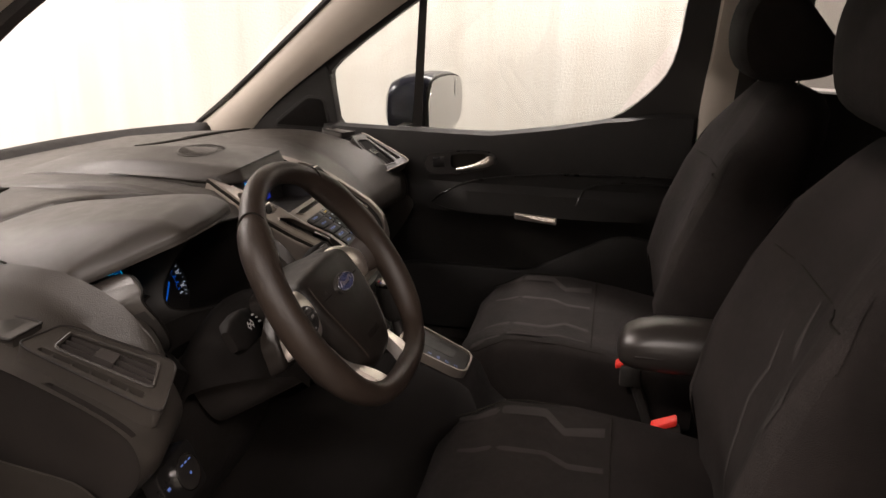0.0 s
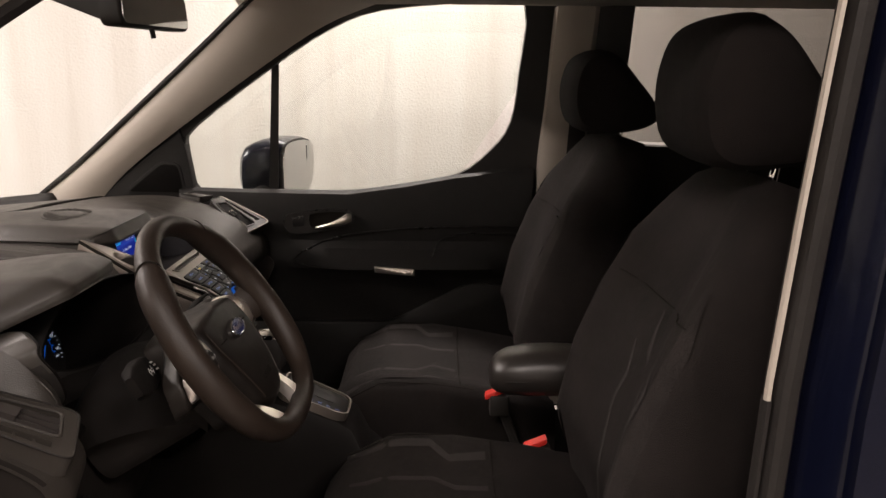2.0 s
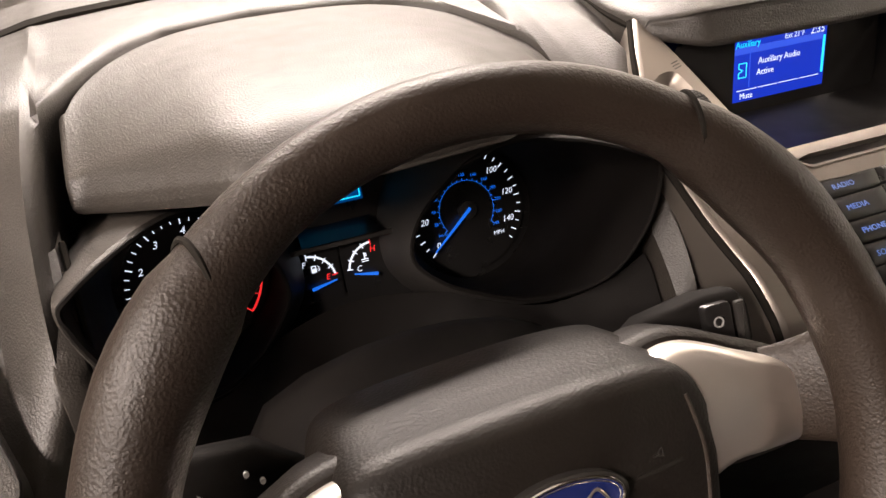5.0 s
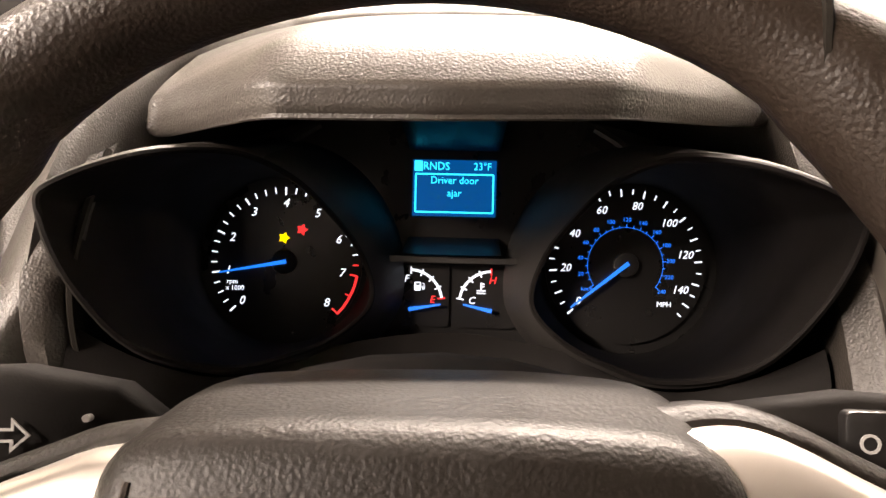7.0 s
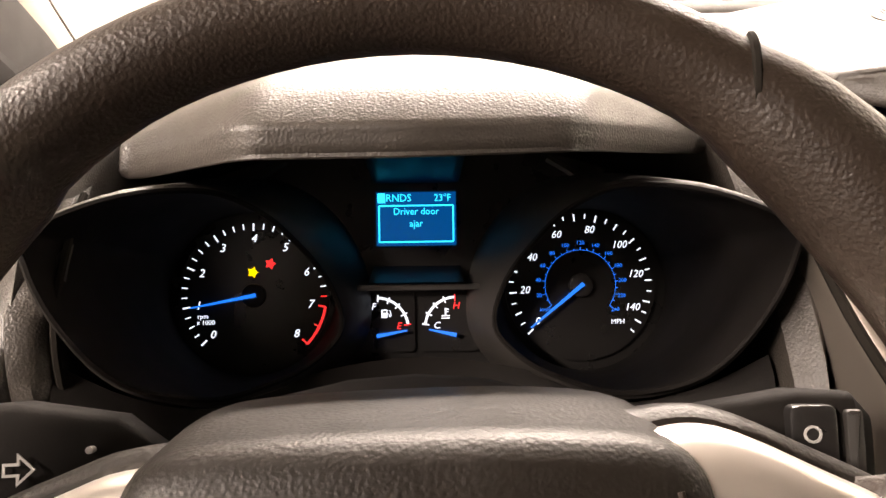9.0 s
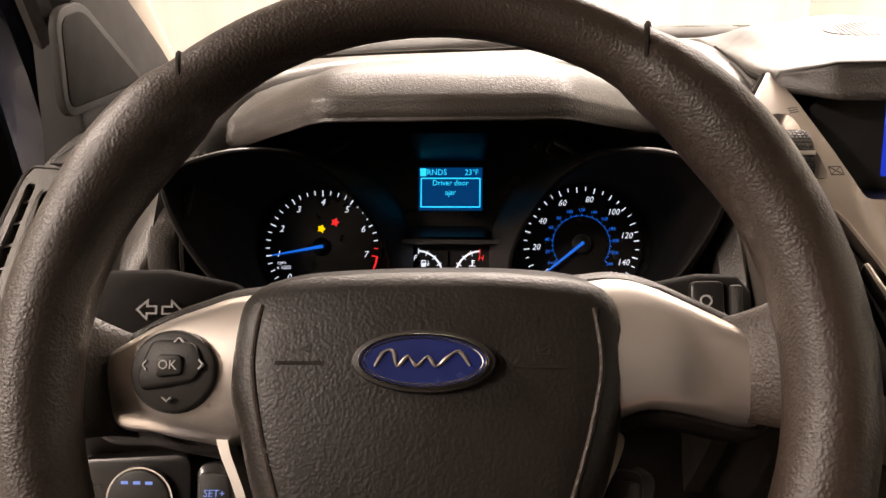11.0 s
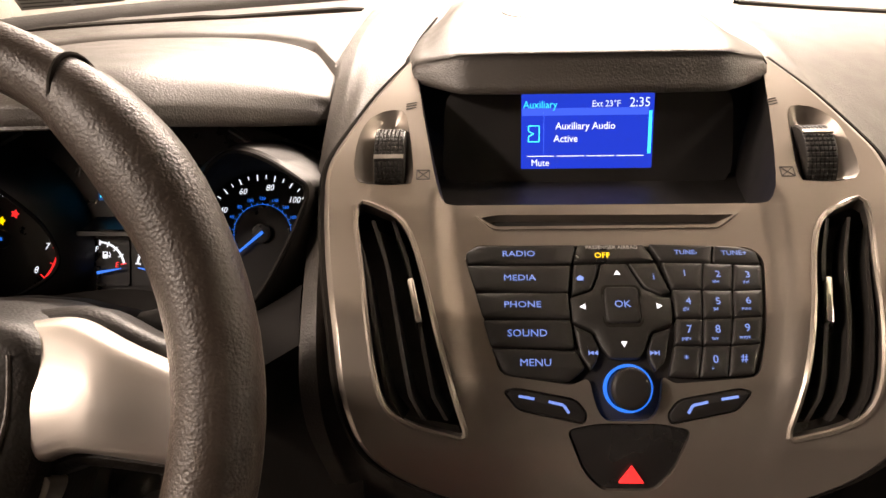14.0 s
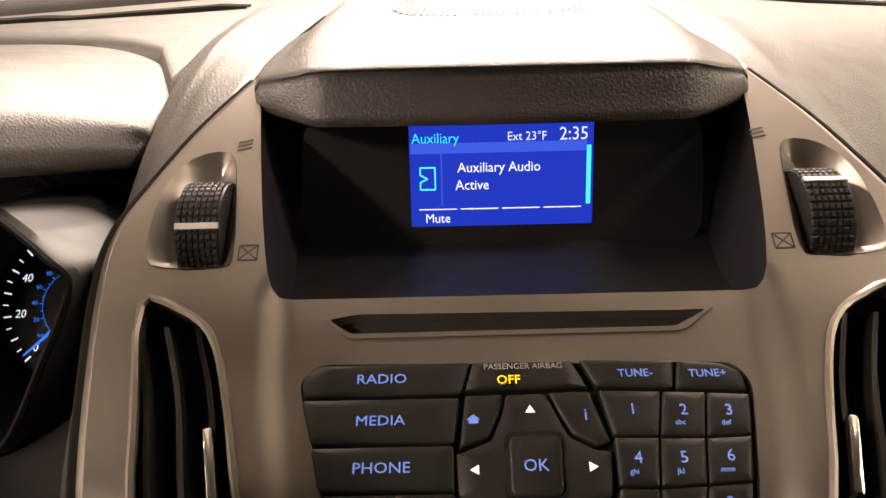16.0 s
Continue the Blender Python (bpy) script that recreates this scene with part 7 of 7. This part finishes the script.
# folding armrest on the driver's seat
arm = thing("armrest", "black leather folding armrest beside the driver seat", "armrest", (-0.09, -0.52, 0.85))
rows = []
for y, w, d, z in ((-0.392, 0.022, 0.012, 0.862), (-0.396, 0.036, 0.024, 0.863), (-0.406, 0.047, 0.034, 0.866), (-0.425, 0.055, 0.041, 0.869), (-0.46, 0.060, 0.046, 0.872), (-0.51, 0.061, 0.047, 0.873), (-0.56, 0.060, 0.046, 0.872), (-0.62, 0.056, 0.043, 0.868), (-0.66, 0.045, 0.035, 0.862)):
    rows.append(rounded_ring(Vector((-0.085, y, z)), Vector((1, 0, 0)), Vector((0, 0, 1)), w, d, 2.35, 28))
part("arm_pad", loft(rows), VINYL, arm, "padded black leather top")
part("arm_seam", tube([(-0.085 - 0.0585, -0.42 - 0.02 * k, 0.868) for k in range(12)], 0.0015, 6), BLACK, arm)
part("arm_bracket", block(-0.15, -0.10, -0.68, -0.56, 0.74, 0.87, 0.015), BLACK, arm)
# console with gear lever
con = thing("centre_console", "black centre console with gear lever", "console", (0, -0.1, 0.42))
rows = []
for y, z, w in ((0.45, 0.70, 0.125), (0.22, 0.70, 0.125), (0.16, 0.74, 0.120), (0.10, 0.800, 0.104), (0.03, 0.800, 0.085), (-0.04, 0.777, 0.076), (-0.10, 0.752, 0.070), (-0.125, 0.735, 0.068), (-0.15, 0.68, 0.075), (-0.20, 0.63, 0.085), (-0.35, 0.61, 0.09), (-0.60, 0.60, 0.09)):
    rows.append([Vector((x * w, y, q)) for x, q in ((-1.05, 0.42), (-1.02, z - 0.10), (-1.0, z - 0.02), (-0.93, z - 0.004), (-0.8, z), (0, z + 0.002), (0.8, z), (0.93, z - 0.004), (1.0, z - 0.02), (1.02, z - 0.10), (1.05, 0.42))])
part("console_shell", grid(rows), CONSOLE, con, "dark console moulding")
gate_at = lambda u, v, h: Vector((-0.012 + u, -0.045 + v - 0.38 * h, 0.783 + 0.42 * v + 0.92 * h))
gate = part("shift_gate", slab(rounded([(-0.046, -0.066), (0.042, -0.066), (0.052, 0.060), (-0.052, 0.060)], 0.022), gate_at, -0.03, 0.006, 0.004), BLACK, con, "glossy gear selector plate")
part("gate_trim", plate(rounded([(-0.050, -0.070), (0.046, -0.070), (0.056, 0.064), (-0.056, 0.064)], 0.026), [rounded([(-0.046, -0.066), (0.042, -0.066), (0.052, 0.060), (-0.052, 0.060)], 0.022)], gate_at, -0.01, 0.009), SILVER, gate, "thin silver frame of the selector")
part("gate_slot", slab(rounded([(-0.012, -0.038), (0.020, -0.038), (0.024, 0.045), (-0.012, 0.045)], 0.006), gate_at, 0.0, 0.0068), BLACK, gate)
for k, t in enumerate("PRNDS"):
    part("gate_letter", lettering(t, -0.034, 0.020 - 0.017 * k, 0.0075, gate_at, 0.0062), LIT_TEXT, gate, smooth=False)
lever = thing("gear_lever", "automatic gear lever with black and chrome knob", "gear lever", (-0.016, 0.03, 0.80))
part("lever_stem", tube([(-0.016, 0.010, 0.79), (-0.016, 0.026, 0.82), (-0.016, 0.034, 0.85)], [0.016, 0.011, 0.010], 12), BLACK, lever)
rows = []
for z, w, d, dy in ((0.858, 0.014, 0.016, 0.0), (0.870, 0.022, 0.026, -0.002), (0.890, 0.025, 0.030, -0.004), (0.912, 0.027, 0.034, -0.004), (0.928, 0.026, 0.034, -0.002), (0.936, 0.020, 0.026, 0.0)):
    rows.append(rounded_ring(Vector((-0.016, dy + 0.038, z - 0.018)), Vector((1, 0, 0)), Vector((0, 1, 0)), w, d, 2.6, 24))
knob = part("lever_knob", loft(rows), BLACK, lever, "black shift knob")
rows = []
for z, w, d in ((0.929, 0.0265, 0.0345), (0.937, 0.024, 0.031), (0.942, 0.016, 0.020)):
    rows.append(rounded_ring(Vector((-0.016, 0.038, z - 0.018)), Vector((1, 0, 0)), Vector((0, 1, 0)), w, d, 2.6, 24))
part("knob_cap", loft(rows), CHROME, knob, "chromed knob cap")
part("knob_insert", slab(rounded([(-0.016, -0.018), (0.016, -0.018), (0.016, 0.018), (-0.016, 0.018)], 0.008), lambda u, v, h: Vector((-0.016 + u, 0.004 - h, 0.887 + v)), -0.01, 0.003, 0.002), COPPER, knob)
brake = thing("handbrake", "black handbrake lever with grey end", "handbrake", (-0.07, -0.3, 0.6))
part("brake_grip", tube(spline([(-0.07, -0.45, 0.63), (-0.07, -0.32, 0.665), (-0.07, -0.235, 0.685)], 5, False), [0.013] * 6 + [0.016] * 5, 14), BLACK, brake)
part("brake_button", tube([(-0.07, -0.236, 0.685), (-0.07, -0.222, 0.689)], 0.010, 14), GLYPH, brake)
# seat belt on each outer pillar
for sg, by in ((-1, -0.07), (1, 0.0)):
    belt = thing("seat_belt", "black webbing seat belt hanging from the pillar", "seat belt", (sg * 0.68, -0.65, 0.6), "front seat belts")
    rows = []
    for p in spline([(sg * 0.675, -0.675 + by, 1.42), (sg * 0.672, -0.66 + by, 1.15), (sg * 0.668, -0.65 + by, 0.85), (sg * 0.665, -0.64 + by, 0.55)], 6, False):
        rows.append([p + Vector((0, -0.023, 0)), p + Vector((0, 0.023, 0)), p + Vector((sg * 0.0015, 0.023, 0)), p + Vector((sg * 0.0015, -0.023, 0))])
    part("webbing", grid(rows, close_v=True, caps=True), RUBBER, belt)
    part("belt_anchor", block(sg * 0.70 - 0.012, sg * 0.70 + 0.012, -0.71 + by, -0.64 + by, 1.40, 1.46, 0.008, 3), BLACK, belt)
    part("belt_tongue", block(sg * 0.668 - 0.006, sg * 0.668 + 0.006, -0.675 + by, -0.625 + by, 1.10, 1.135, 0.004), CHROME, belt)

# ---- mirror, wipers, sticker ----
rvm = thing("interior_mirror", "black framed interior mirror on the windscreen", "mirror", (0.0, 0.33, 1.56))
part("mirror_stalk", tube(spline([(0.0, 0.40, 1.585), (0.0, 0.33, 1.56), (0.0, 0.27, 1.535)], 4, False), [0.012] * 5 + [0.010] * 4, 10), BLACK, rvm)
part("sensor_cover", slab(rounded([(0.42, 1.55), (0.30, 1.505), (0.27, 1.515), (0.275, 1.58), (0.38, 1.615)], 0.02), lambda u, v, h: Vector((h, u, v)), -0.05, 0.05, 0.02), BLACK, rvm, "black sensor cover at the mirror foot")
mir_at = lambda u, v, h: Vector((u * 0.97 - 0.0 + 0.10 * h, 0.235 - h - 0.18 * u + 0.06 * v, 1.530 + v))
shell = part("mirror_housing", slab(rounded([(-0.125, -0.034), (0.125, -0.034), (0.120, 0.036), (-0.120, 0.036)], 0.02), mir_at, -0.030, 0.004, 0.006, steps=3), BLACK, rvm)
part("mirror_face", slab(rounded([(-0.117, -0.028), (0.117, -0.028), (0.113, 0.030), (-0.113, 0.030)], 0.016), mir_at, 0.002, 0.0055), MIRROR, rvm, "silvered mirror face")
part("dip_tab", tube([mir_at(0.0, -0.034, -0.008), mir_at(0.0, -0.050, -0.006)], 0.005, 8), BLACK, rvm)
for line in ([(0.046, 1.030, 1.078), (-0.030, 1.028, 1.085), (-0.14, 1.022, 1.080), (-0.30, 1.008, 1.066)],):
    wiper = thing("windscreen_wiper", "black windscreen wiper at rest on the glass", "wiper", line[0], "windscreen wipers")
    part("wiper_arm", tube(spline(line, 6, False), [0.010] * 4 + [0.007] * (6 * (len(line) - 1) - 3), 8), BLACK, wiper)
    part("wiper_blade", tube([Vector(p) + Vector((0, 0.006, -0.010)) for p in spline(line, 6, False)], 0.005, 6), RUBBER, wiper)
    part("wiper_hub", tube([Vector(line[0]) + Vector((0.0, 0.01, -0.03)), Vector(line[0]) + Vector((0, 0.01, 0.012))], 0.014, 12), BLACK, wiper)
stick_at = lambda u, v, h: Vector((-0.688 + u, 0.818 + 0.35 * u - 0.62 * v - h, 1.089 + 0.78 * v))
stick = own("windscreen_sticker", slab([Vector(p) for p in [(0, 0), (0.125, 0.004), (0.125, 0.040), (0, 0.040)]], stick_at, 0, 0.0006), PAPER, "small grey printed label on the windscreen", "sticker")
for k in range(5):
    for u0, u1 in ((0.004, 0.060), (0.066, 0.121)):
        part("print_bar", slab([Vector(p) for p in bar(u0, 0.006 + 0.0065 * k, u1 - 0.006 * (k % 3), 0.006 + 0.0065 * k, 0.0022)], stick_at, 0.0006, 0.0010), ENGRAVE, stick)
